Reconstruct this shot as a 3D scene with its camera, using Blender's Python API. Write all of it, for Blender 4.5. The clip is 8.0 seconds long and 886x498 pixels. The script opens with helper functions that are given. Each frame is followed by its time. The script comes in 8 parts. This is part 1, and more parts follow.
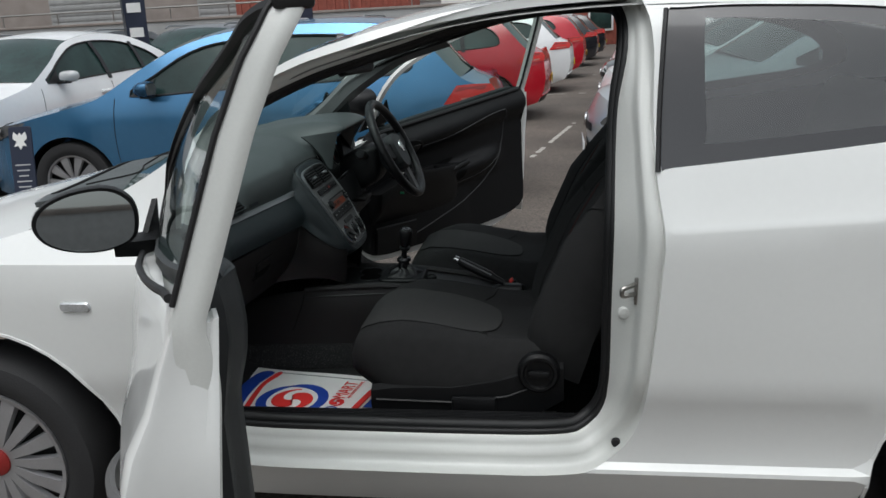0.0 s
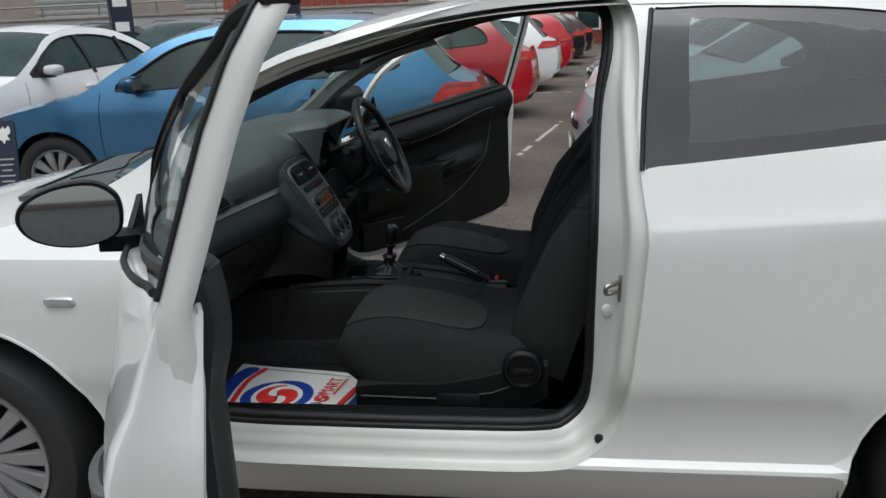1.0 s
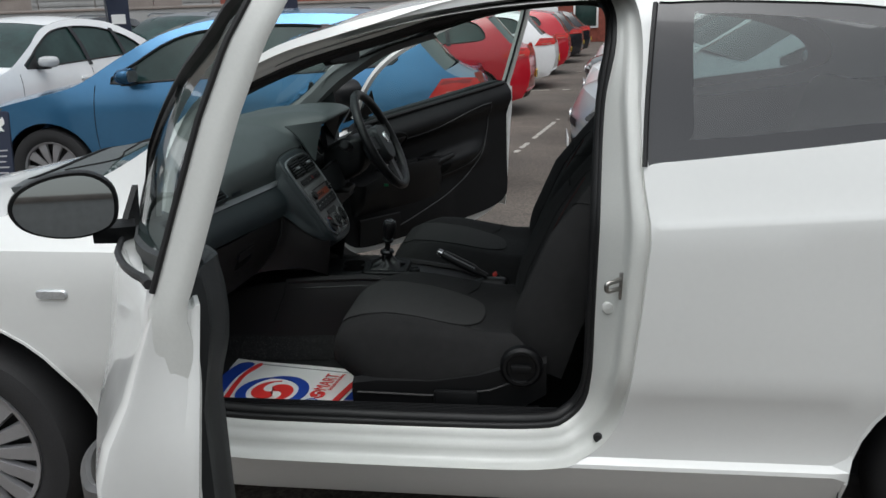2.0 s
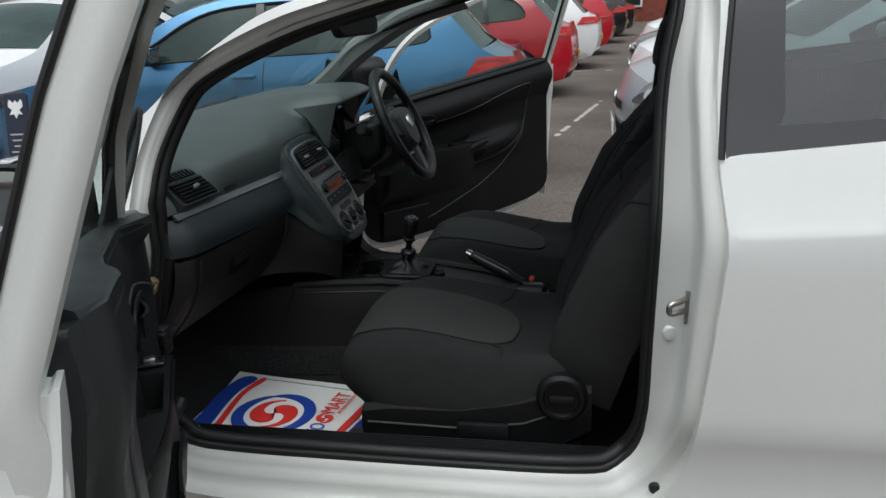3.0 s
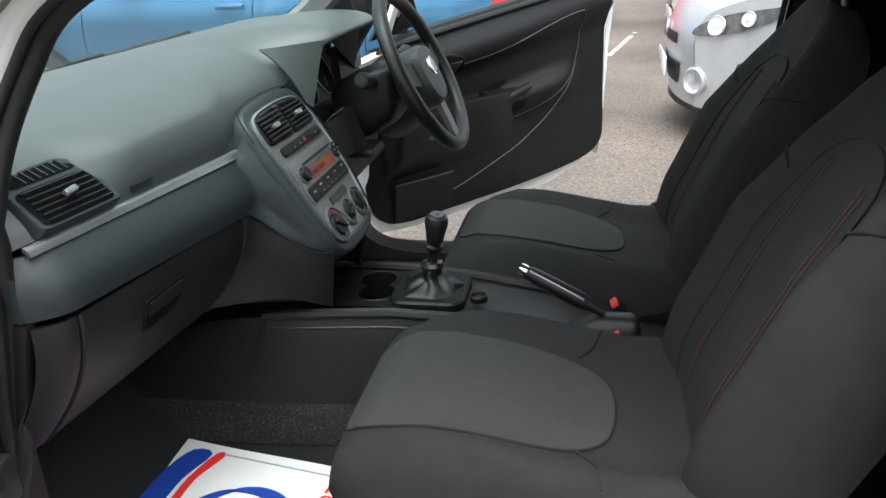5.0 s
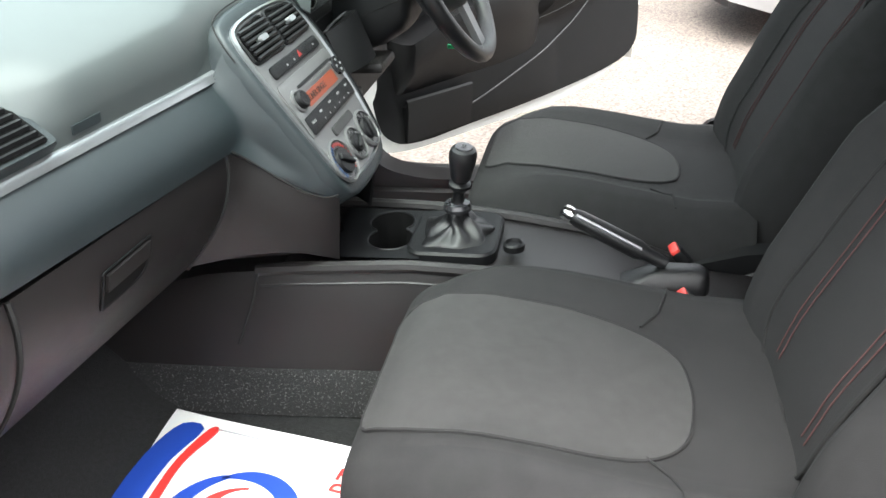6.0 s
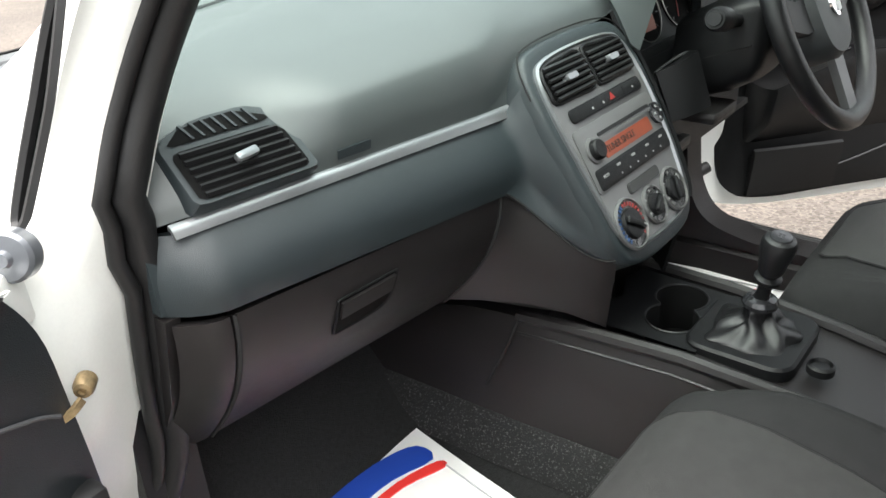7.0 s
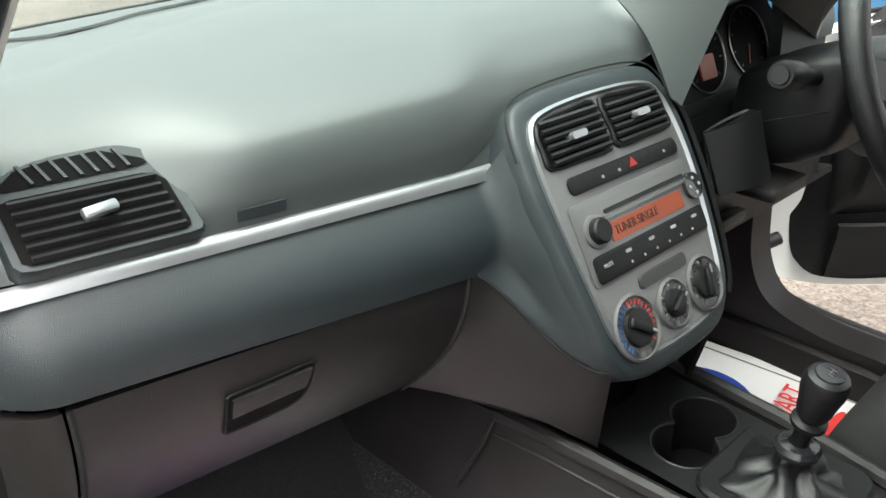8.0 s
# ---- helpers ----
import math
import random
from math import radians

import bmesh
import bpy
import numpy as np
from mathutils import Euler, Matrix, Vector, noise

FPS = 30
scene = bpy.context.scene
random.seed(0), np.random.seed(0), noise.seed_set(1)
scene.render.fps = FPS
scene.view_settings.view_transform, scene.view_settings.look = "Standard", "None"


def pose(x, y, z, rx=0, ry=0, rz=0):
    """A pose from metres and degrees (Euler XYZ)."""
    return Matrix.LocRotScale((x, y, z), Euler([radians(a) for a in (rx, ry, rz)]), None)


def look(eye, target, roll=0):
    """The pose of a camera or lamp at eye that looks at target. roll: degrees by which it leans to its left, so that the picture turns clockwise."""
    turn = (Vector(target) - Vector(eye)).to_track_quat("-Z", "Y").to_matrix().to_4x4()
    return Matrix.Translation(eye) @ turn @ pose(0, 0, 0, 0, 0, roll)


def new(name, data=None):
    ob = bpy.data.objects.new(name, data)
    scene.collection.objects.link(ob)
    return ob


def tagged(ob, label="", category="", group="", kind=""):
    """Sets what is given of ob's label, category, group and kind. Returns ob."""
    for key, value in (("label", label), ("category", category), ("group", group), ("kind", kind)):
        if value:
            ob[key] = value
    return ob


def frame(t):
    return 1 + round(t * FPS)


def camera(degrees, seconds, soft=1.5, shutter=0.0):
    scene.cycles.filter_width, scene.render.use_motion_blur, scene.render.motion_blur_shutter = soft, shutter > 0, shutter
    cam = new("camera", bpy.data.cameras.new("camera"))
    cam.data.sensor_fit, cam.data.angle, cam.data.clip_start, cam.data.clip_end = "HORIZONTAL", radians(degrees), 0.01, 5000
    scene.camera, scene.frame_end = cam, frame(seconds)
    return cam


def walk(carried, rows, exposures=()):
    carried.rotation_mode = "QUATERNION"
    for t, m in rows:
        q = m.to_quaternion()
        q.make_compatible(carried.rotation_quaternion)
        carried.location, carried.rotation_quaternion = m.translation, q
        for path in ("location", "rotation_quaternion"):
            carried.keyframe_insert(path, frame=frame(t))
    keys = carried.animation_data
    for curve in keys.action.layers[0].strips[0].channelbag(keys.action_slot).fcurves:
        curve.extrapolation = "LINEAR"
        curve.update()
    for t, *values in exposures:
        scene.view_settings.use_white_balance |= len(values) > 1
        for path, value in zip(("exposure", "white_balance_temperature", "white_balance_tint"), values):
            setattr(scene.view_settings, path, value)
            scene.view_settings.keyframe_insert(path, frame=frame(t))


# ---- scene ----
cam = camera(58.2, 8.0)
PATH = [
    (0, (1.554, -2.562, 1.41), (1.258, -0.661, 0.864), -3.0),
    (0.5, (1.556, -2.564, 1.41), (1.278, -0.661, 0.861), -2.8),
    (1, (1.558, -2.569, 1.41), (1.295, -0.665, 0.857), -2.4),
    (1.5, (1.557, -2.565, 1.41), (1.309, -0.66, 0.853), -1.8),
    (2.8, (1.524, -2.324, 1.361), (1.248, -0.432, 0.772), -1.5),
    (3, (1.53, -2.208, 1.354), (1.184, -0.331, 0.755), -2.2),
    (3.5, (1.518, -2.02, 1.376), (1.083, -0.167, 0.763), -1.0),
    (4, (1.43, -1.821, 1.372), (1.006, 0.031, 0.747), -1.0),
    (4.5, (1.379, -1.665, 1.327), (0.958, 0.167, 0.645), -1.7),
    (4.7, (1.363, -1.572, 1.291), (0.973, 0.258, 0.586), -1.7),
    (5.8, (1.263, -1.21, 1.244), (0.892, 0.522, 0.315), -5.2),
    (6, (1.25, -1.179, 1.227), (0.871, 0.527, 0.254), -3.6),
    (6.5, (1.266, -1.067, 1.232), (0.537, 0.511, 0.243), -2.4),
    (7, (1.286, -0.997, 1.24), (0.145, 0.36, 0.315), -3.5),
    (7.5, (1.244, -0.868, 1.228), (0.08, 0.477, 0.313), 0.4),
    (8, (1.247, -0.728, 1.215), (-0.061, 0.486, 0.313), -0.4),
]
walk(cam, [(t, look(eye, target, roll)) for t, eye, target, roll in PATH],
     [(0.0, -0.25, 6200, 8), (3.0, -0.12, 6200, 8), (3.5, 0.15, 6200, 8), (4.0, 0.46, 6200, 8), (4.5, 0.74, 6150, 8), (5.8, 2.8, 6450, 9), (6.1, 2.85, 6450, 9), (6.5, 2.48, 6500, 9), (7.0, 2.25, 6600, 9), (7.5, 2.1, 6650, 9), (8.0, 2.38, 6750, 9)])

from mathutils.geometry import delaunay_2d_cdt

# ---- light: an overcast day ----
world = bpy.data.worlds.new("overcast")
scene.world = world
world.use_nodes = True
wn = world.node_tree.nodes
wl = world.node_tree.links
sky = wn.new("ShaderNodeTexSky")
sky.sky_type = "NISHITA"
sky.sun_disc = False
sky.sun_elevation = radians(70)
sky.sun_rotation = radians(200)
sky.air_density = 1.6
sky.dust_density = 6.0
soft_sky = wn.new("ShaderNodeHueSaturation")
soft_sky.inputs["Saturation"].default_value = 0.22
wl.new(sky.outputs[0], soft_sky.inputs["Color"])
wl.new(soft_sky.outputs[0], wn["Background"].inputs[0])
wn["Background"].inputs[1].default_value = 0.15
sun = new("sun", bpy.data.lights.new("sun", "SUN"))
sun.data.energy = 1.1
sun.data.angle = radians(60)
sun.data.color = (1.0, 0.985, 0.965)
sun.matrix_world = look((1.9, -0.5, 4.0), (0, 0, 0))


# ---- materials ----
def mat(name, col, rough=0.5, metal=0.0, var=0.08, scale=18.0, bump=0.0, bscale=250.0, coat=0.0, per=0.0, spec=0.5, flake=0.0):
    """A painted, moulded or woven surface: mottling at two scales, uneven gloss and fine relief."""
    m = bpy.data.materials.new(name)
    m.use_nodes = True
    nt = m.node_tree
    n, l = nt.nodes, nt.links
    b = n["Principled BSDF"]
    tc = n.new("ShaderNodeTexCoord")
    big = n.new("ShaderNodeTexNoise")
    big.inputs["Scale"].default_value = scale
    big.inputs["Detail"].default_value = 4
    fine = n.new("ShaderNodeTexNoise")
    fine.inputs["Scale"].default_value = bscale
    fine.inputs["Detail"].default_value = 2
    l.new(tc.outputs["Object"], big.inputs["Vector"])
    l.new(tc.outputs["Object"], fine.inputs["Vector"])
    add = n.new("ShaderNodeMath")
    add.operation = "MULTIPLY_ADD"
    l.new(fine.outputs["Fac"], add.inputs[0])
    add.inputs[1].default_value = 0.5
    l.new(big.outputs["Fac"], add.inputs[2])
    rng = n.new("ShaderNodeMapRange")
    rng.inputs["From Min"].default_value, rng.inputs["From Max"].default_value = 0.45, 1.05
    rng.inputs["To Min"].default_value, rng.inputs["To Max"].default_value = 1 - var, 1 + var
    l.new(add.outputs[0], rng.inputs["Value"])
    mul = n.new("ShaderNodeVectorMath")
    mul.operation = "SCALE"
    mul.inputs[0].default_value = col[:3]
    l.new(rng.outputs[0], mul.inputs["Scale"])
    out = mul.outputs[0]
    if per:
        info = n.new("ShaderNodeObjectInfo")
        r2 = n.new("ShaderNodeMapRange")
        r2.inputs["To Min"].default_value, r2.inputs["To Max"].default_value = 1 - per, 1 + per
        l.new(info.outputs["Random"], r2.inputs["Value"])
        m2 = n.new("ShaderNodeVectorMath")
        m2.operation = "SCALE"
        l.new(out, m2.inputs[0])
        l.new(r2.outputs[0], m2.inputs["Scale"])
        out = m2.outputs[0]
    l.new(out, b.inputs["Base Color"])
    rr = n.new("ShaderNodeMapRange")
    rr.inputs["To Min"].default_value, rr.inputs["To Max"].default_value = max(0.02, rough * 0.82), min(1, rough * 1.18)
    l.new(big.outputs["Fac"], rr.inputs["Value"])
    l.new(rr.outputs[0], b.inputs["Roughness"])
    b.inputs["Metallic"].default_value = metal
    b.inputs["Coat Weight"].default_value = coat
    b.inputs["Coat Roughness"].default_value = 0.06
    b.inputs["Specular IOR Level"].default_value = spec
    if bump:
        bp = n.new("ShaderNodeBump")
        bp.inputs["Strength"].default_value = bump
        bp.inputs["Distance"].default_value = 0.002
        l.new(fine.outputs["Fac"], bp.inputs["Height"])
        l.new(bp.outputs[0], b.inputs["Normal"])
    return m


def glass(name, tint, gloss_rough=0.02, face=0.07, haze=0.0, edge=0.85):
    """A thin pane: clear tinted transmission under a Fresnel gloss."""
    m = bpy.data.materials.new(name)
    m.use_nodes = True
    nt = m.node_tree
    n, l = nt.nodes, nt.links
    n.remove(n["Principled BSDF"])
    tr = n.new("ShaderNodeBsdfTransparent")
    tr.inputs[0].default_value = (*tint, 1)
    gl = n.new("ShaderNodeBsdfGlossy")
    gl.inputs["Roughness"].default_value = gloss_rough
    lw = n.new("ShaderNodeLayerWeight")
    lw.inputs["Blend"].default_value = 0.5
    pw = n.new("ShaderNodeMath")
    pw.operation = "POWER"
    l.new(lw.outputs["Facing"], pw.inputs[0])
    pw.inputs[1].default_value = 4.5
    fr = n.new("ShaderNodeMath")
    fr.operation = "MULTIPLY_ADD"
    l.new(pw.outputs[0], fr.inputs[0])
    fr.inputs[1].default_value, fr.inputs[2].default_value = edge, face
    mx = n.new("ShaderNodeMixShader")
    l.new(fr.outputs[0], mx.inputs[0])
    base = tr.outputs[0]
    if haze:
        df = n.new("ShaderNodeBsdfDiffuse")
        df.inputs[0].default_value = (0.5, 0.5, 0.5, 1)
        nz = n.new("ShaderNodeTexNoise")
        nz.inputs["Scale"].default_value = 3
        mr = n.new("ShaderNodeMapRange")
        mr.inputs["To Min"].default_value, mr.inputs["To Max"].default_value = haze * 0.5, haze * 1.5
        l.new(nz.outputs["Fac"], mr.inputs["Value"])
        m2 = n.new("ShaderNodeMixShader")
        l.new(mr.outputs[0], m2.inputs[0])
        l.new(tr.outputs[0], m2.inputs[1])
        l.new(df.outputs[0], m2.inputs[2])
        base = m2.outputs[0]
    l.new(base, mx.inputs[1])
    l.new(gl.outputs[0], mx.inputs[2])
    l.new(mx.outputs[0], n["Material Output"].inputs[0])
    return m


def glow(name, col, strength):
    m = mat(name, col, 0.4)
    b = m.node_tree.nodes["Principled BSDF"]
    b.inputs["Emission Color"].default_value = (*col, 1)
    b.inputs["Emission Strength"].default_value = strength
    return m


WHITE = mat("white car paint", (0.78, 0.79, 0.77), 0.22, var=0.02, scale=3, coat=0.6, bscale=60)
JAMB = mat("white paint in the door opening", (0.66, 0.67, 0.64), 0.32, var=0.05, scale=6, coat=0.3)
RUBBER = mat("black rubber", (0.006, 0.006, 0.0065), 0.55, var=0.2, bump=0.15)
BLACK = mat("black moulded plastic", (0.0060, 0.0062, 0.0068), 0.44, var=0.15, bump=0.25, bscale=900, spec=0.28)
GLOSSBLACK = mat("gloss black trim", (0.02, 0.02, 0.022), 0.15, var=0.1)
FRIT = mat("black ceramic edge of the glass", (0.03, 0.03, 0.032), 0.07, var=0.1, scale=4, spec=0.9)
# Same door plastic as DOORTRIM, darkened to carry the far door's shade.
FARTRIM = mat("door trim plastic darkened for far-side shade", (0.0055, 0.0057, 0.0063), 0.5, var=0.15, bump=0.3, bscale=900, spec=0.22)
# Paler than the trim: the highlight along each seam is in the colour.
SEAM = mat("trim seam with its highlight painted in", (0.055, 0.055, 0.058), 0.6, var=0.2)
DOORTRIM = mat("blue-door trim plastic darkened for far-side shade", (0.0095, 0.0118, 0.0135), 0.40, var=0.12, bump=0.3, bscale=900, spec=0.5)
# Darker than the top skin: weaker light on upright faces is put in.
DASH = mat("slate dashboard plastic, upright shade mixed in", (0.021, 0.028, 0.031), 0.40, var=0.08, scale=12, bump=0.35, bscale=1100)
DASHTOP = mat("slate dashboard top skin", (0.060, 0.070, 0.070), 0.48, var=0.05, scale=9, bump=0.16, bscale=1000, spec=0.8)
LOWER = mat("charcoal lower dashboard plastic", (0.0140, 0.0125, 0.0127), 0.40, var=0.1, bump=0.35, bscale=900, spec=0.4)
DARKTRIM = mat("dark grey moulded trim", (0.035, 0.038, 0.040), 0.55, var=0.1, bump=0.2, bscale=700)
PILLAR = mat("grey pillar trim", (0.20, 0.205, 0.205), 0.7, var=0.08, bump=0.2, bscale=600)
LINING = mat("grey headlining", (0.3, 0.3, 0.29), 0.95, var=0.08, bump=0.4, bscale=500)
SILVER = mat("silver painted plastic", (0.15, 0.149, 0.149), 0.40, metal=0.45, var=0.05, bscale=700)
BRIGHT = mat("satin silver strip", (0.33, 0.34, 0.35), 0.32, metal=0.8, var=0.04)
CHROME = mat("chrome", (0.8, 0.8, 0.8), 0.1, metal=1.0, var=0.03)
RUSTY = mat("greased brassy steel with rust", (0.30, 0.22, 0.12), 0.45, metal=0.7, var=0.5, scale=90)
STEEL = mat("worn steel", (0.35, 0.34, 0.32), 0.35, metal=1.0, var=0.2, scale=60)
CLOTH = mat("black seat cloth", (0.0215, 0.0215, 0.0218), 0.92, var=0.25, scale=40, bump=0.7, bscale=1500, spec=0.3)
CLOTHGREY = mat("charcoal grey seat cloth", (0.050, 0.050, 0.049), 0.88, var=0.2, scale=50, bump=0.9, bscale=1600, spec=0.3)
THREAD = mat("black seam thread", (0.008, 0.008, 0.008), 0.9)
REDTHREAD = mat("dull red thread", (0.055, 0.022, 0.022), 0.9)
REDPLASTIC = mat("red buckle plastic", (0.7, 0.06, 0.05), 0.4)
# Base darkened to take in the footwell's shade; the tunnel pile stays paler.
CARPET = mat("speckled charcoal carpet", (0.0085, 0.0085, 0.009), 0.98, var=0.95, scale=160, bump=1.0, bscale=420)
LEATHER = mat("black leatherette", (0.009, 0.009, 0.0098), 0.36, var=0.2, scale=60, bump=0.35, bscale=700, spec=0.45)
PAPER = mat("white paper mat", (0.84, 0.84, 0.82), 0.75, var=0.03, scale=8, bump=0.15, bscale=120)
INKRED = mat("red print", (0.75, 0.035, 0.03), 0.6, var=0.04)
INKBLUE = mat("blue print", (0.012, 0.055, 0.36), 0.6, var=0.04)
GREYPRINT = mat("pale grey print", (0.45, 0.45, 0.46), 0.6)
AMBER = glow("amber display", (0.19, 0.032, 0.008), 0.035)
# Near-black that paints the shade inside openings; gauge faces use it too.
VENT = mat("near-black for painted opening shade", (0.005, 0.005, 0.005), 0.8, spec=0.1)
VENTSLAT = mat("black vent slat", (0.009, 0.009, 0.010), 0.45, spec=0.35)
DARKINK = mat("dark display characters", (0.05, 0.02, 0.015), 0.6)
REDMARK = mat("red marking", (0.27, 0.018, 0.015), 0.5)
BLUEMARK = mat("blue marking", (0.015, 0.06, 0.17), 0.5)
WHITEMARK = mat("white marking", (0.24, 0.24, 0.24), 0.6)
GREEN = mat("green plastic", (0.02, 0.3, 0.12), 0.5)
CLEAR = glass("clear car glass", (0.74, 0.84, 0.81), edge=0.5)
TINT = glass("green tinted car glass", (0.55, 0.66, 0.64), face=0.13, haze=0.07)
PRIVACY = glass("dark tinted car glass", (0.10, 0.12, 0.125), 0.03)
FARGLASS = mat("window glass of parked cars", (0.022, 0.045, 0.041), 0.03, var=0.5, scale=2.5, spec=0.4)
MIRROR = mat("mirror", (0.50, 0.53, 0.53), 0.02, metal=1.0, var=0.01)
TYRE = mat("tyre rubber", (0.022, 0.022, 0.023), 0.75, var=0.2, bump=0.5, bscale=200)
RIM = mat("silver wheel paint", (0.42, 0.42, 0.43), 0.3, metal=0.6, var=0.08)
# Grey with shade behind spokes and door handle painted in; also a switch panel.
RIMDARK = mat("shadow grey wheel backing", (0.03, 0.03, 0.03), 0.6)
BLUECAR = mat("metallic blue car paint", (0.070, 0.225, 0.42), 0.22, metal=0.6, var=0.04, coat=0.7, bscale=900)
REDCAR = mat("bright red car paint", (0.5, 0.012, 0.025), 0.2, var=0.04, coat=0.8)
SILVERCAR = mat("silver car paint", (0.52, 0.54, 0.56), 0.3, metal=0.5, var=0.04, coat=0.6, bscale=900)
WHITECAR = mat("white paint of parked cars", (0.86, 0.87, 0.87), 0.22, var=0.02, coat=0.6)
DARKCAR = mat("black car paint", (0.02, 0.02, 0.024), 0.15, var=0.1, coat=0.8)
GREYCAR = mat("grey metallic car paint", (0.14, 0.15, 0.165), 0.3, metal=0.4, var=0.06, coat=0.6)
LAMPRED = mat("red lamp lens", (0.62, 0.02, 0.015), 0.12, var=0.15, scale=40, coat=1.0)
LAMPDARK = mat("dark red lamp lens", (0.30, 0.010, 0.008), 0.12, var=0.2, coat=1.0)
LAMPPALE = mat("pale pink lamp lens", (0.50, 0.16, 0.13), 0.15, var=0.2, scale=30, coat=1.0)
LAMPCLEAR = mat("clear lamp lens", (0.55, 0.57, 0.58), 0.12, metal=0.5, var=0.35, scale=25, coat=1.0)
LAMPGREY = mat("smoky headlamp lens", (0.13, 0.135, 0.14), 0.10, metal=0.3, var=0.5, scale=30, coat=1.0)
PLATE = mat("yellow number plate", (0.75, 0.52, 0.04), 0.4)
BRICKRED = mat("red brick wall face", (0.30, 0.085, 0.06), 0.9, var=0.3, scale=5, bump=0.6, bscale=40)
CONCRETE = mat("grey brown rendered wall", (0.30, 0.26, 0.235), 0.9, var=0.25, scale=1.5, bump=0.4, bscale=40)
SHUTTER = mat("grey steel shutter", (0.36, 0.36, 0.355), 0.5, var=0.15, scale=3)
SLATE = mat("slate roof", (0.07, 0.07, 0.08), 0.7, var=0.3, scale=6, bump=0.5)
BANNER = mat("navy banner cloth", (0.018, 0.025, 0.05), 0.7, var=0.1)
LINEPAINT = mat("worn white road paint", (0.42, 0.40, 0.36), 0.8, var=0.25, scale=20, bump=0.4, bscale=150)


def flecked(name, base, fleck, amount, scale):
    """Cut-pile carpet: a dark ground with scattered pale fibres."""
    m = mat(name, base, 0.98, var=0.5, scale=60, bump=1.0, bscale=420)
    nt = m.node_tree
    n, l = nt.nodes, nt.links
    b = n["Principled BSDF"]
    old = b.inputs["Base Color"].links[0].from_socket
    tc = n.new("ShaderNodeTexCoord")
    nz = n.new("ShaderNodeTexNoise")
    nz.inputs["Scale"].default_value, nz.inputs["Detail"].default_value, nz.inputs["Roughness"].default_value = scale, 3, 0.75
    l.new(tc.outputs["Object"], nz.inputs["Vector"])
    rg = n.new("ShaderNodeMapRange")
    rg.inputs["From Min"].default_value, rg.inputs["From Max"].default_value = 0.64 - amount, 0.74 - amount
    l.new(nz.outputs["Fac"], rg.inputs["Value"])
    mx = n.new("ShaderNodeMix")
    mx.data_type = "RGBA"
    l.new(rg.outputs[0], mx.inputs[0])
    l.new(old, mx.inputs[6])
    mx.inputs[7].default_value = (*fleck, 1)
    l.new(mx.outputs[2], b.inputs["Base Color"])
    return m


PILE = flecked("flecked charcoal tunnel carpet", (0.010, 0.010, 0.0105), (0.085, 0.085, 0.085), 0.08, 260)


def asphalt():
    """Worn tarmac: pale stone chips in a brown grey binder, damp patches and tyre-dark bands."""
    m = mat("worn tarmac with pale stone chips", (0.099, 0.083, 0.070), 0.9, var=0.3, scale=0.7, bump=0.0)
    nt = m.node_tree
    n, l = nt.nodes, nt.links
    b = n["Principled BSDF"]
    old = b.inputs["Base Color"].links[0].from_socket
    tc = n.new("ShaderNodeTexCoord")
    vo = n.new("ShaderNodeTexVoronoi")
    vo.inputs["Scale"].default_value = 95
    l.new(tc.outputs["Object"], vo.inputs["Vector"])
    sep = n.new("ShaderNodeMapRange")
    sep.inputs["From Min"].default_value, sep.inputs["From Max"].default_value = 0.0, 1.0
    sep.inputs["To Min"].default_value, sep.inputs["To Max"].default_value = 0.55, 1.75
    bw = n.new("ShaderNodeRGBToBW")
    l.new(vo.outputs["Color"], bw.inputs[0])
    l.new(bw.outputs[0], sep.inputs["Value"])
    mu = n.new("ShaderNodeVectorMath")
    mu.operation = "SCALE"
    l.new(old, mu.inputs[0])
    l.new(sep.outputs[0], mu.inputs["Scale"])
    pt = n.new("ShaderNodeTexNoise")
    pt.inputs["Scale"].default_value = 0.9
    pt.inputs["Detail"].default_value = 6
    pt.inputs["Distortion"].default_value = 0.6
    l.new(tc.outputs["Object"], pt.inputs["Vector"])
    pr = n.new("ShaderNodeMapRange")
    pr.inputs["From Min"].default_value, pr.inputs["From Max"].default_value = 0.38, 0.66
    pr.inputs["To Min"].default_value, pr.inputs["To Max"].default_value = 0.84, 1.12
    l.new(pt.outputs["Fac"], pr.inputs["Value"])
    m3 = n.new("ShaderNodeVectorMath")
    m3.operation = "SCALE"
    l.new(mu.outputs[0], m3.inputs[0])
    l.new(pr.outputs[0], m3.inputs["Scale"])
    l.new(m3.outputs[0], b.inputs["Base Color"])
    bp = n.new("ShaderNodeBump")
    bp.inputs["Strength"].default_value = 0.6
    bp.inputs["Distance"].default_value = 0.004
    l.new(vo.outputs["Distance"], bp.inputs["Height"])
    l.new(bp.outputs[0], b.inputs["Normal"])
    return m


TARMAC = asphalt()


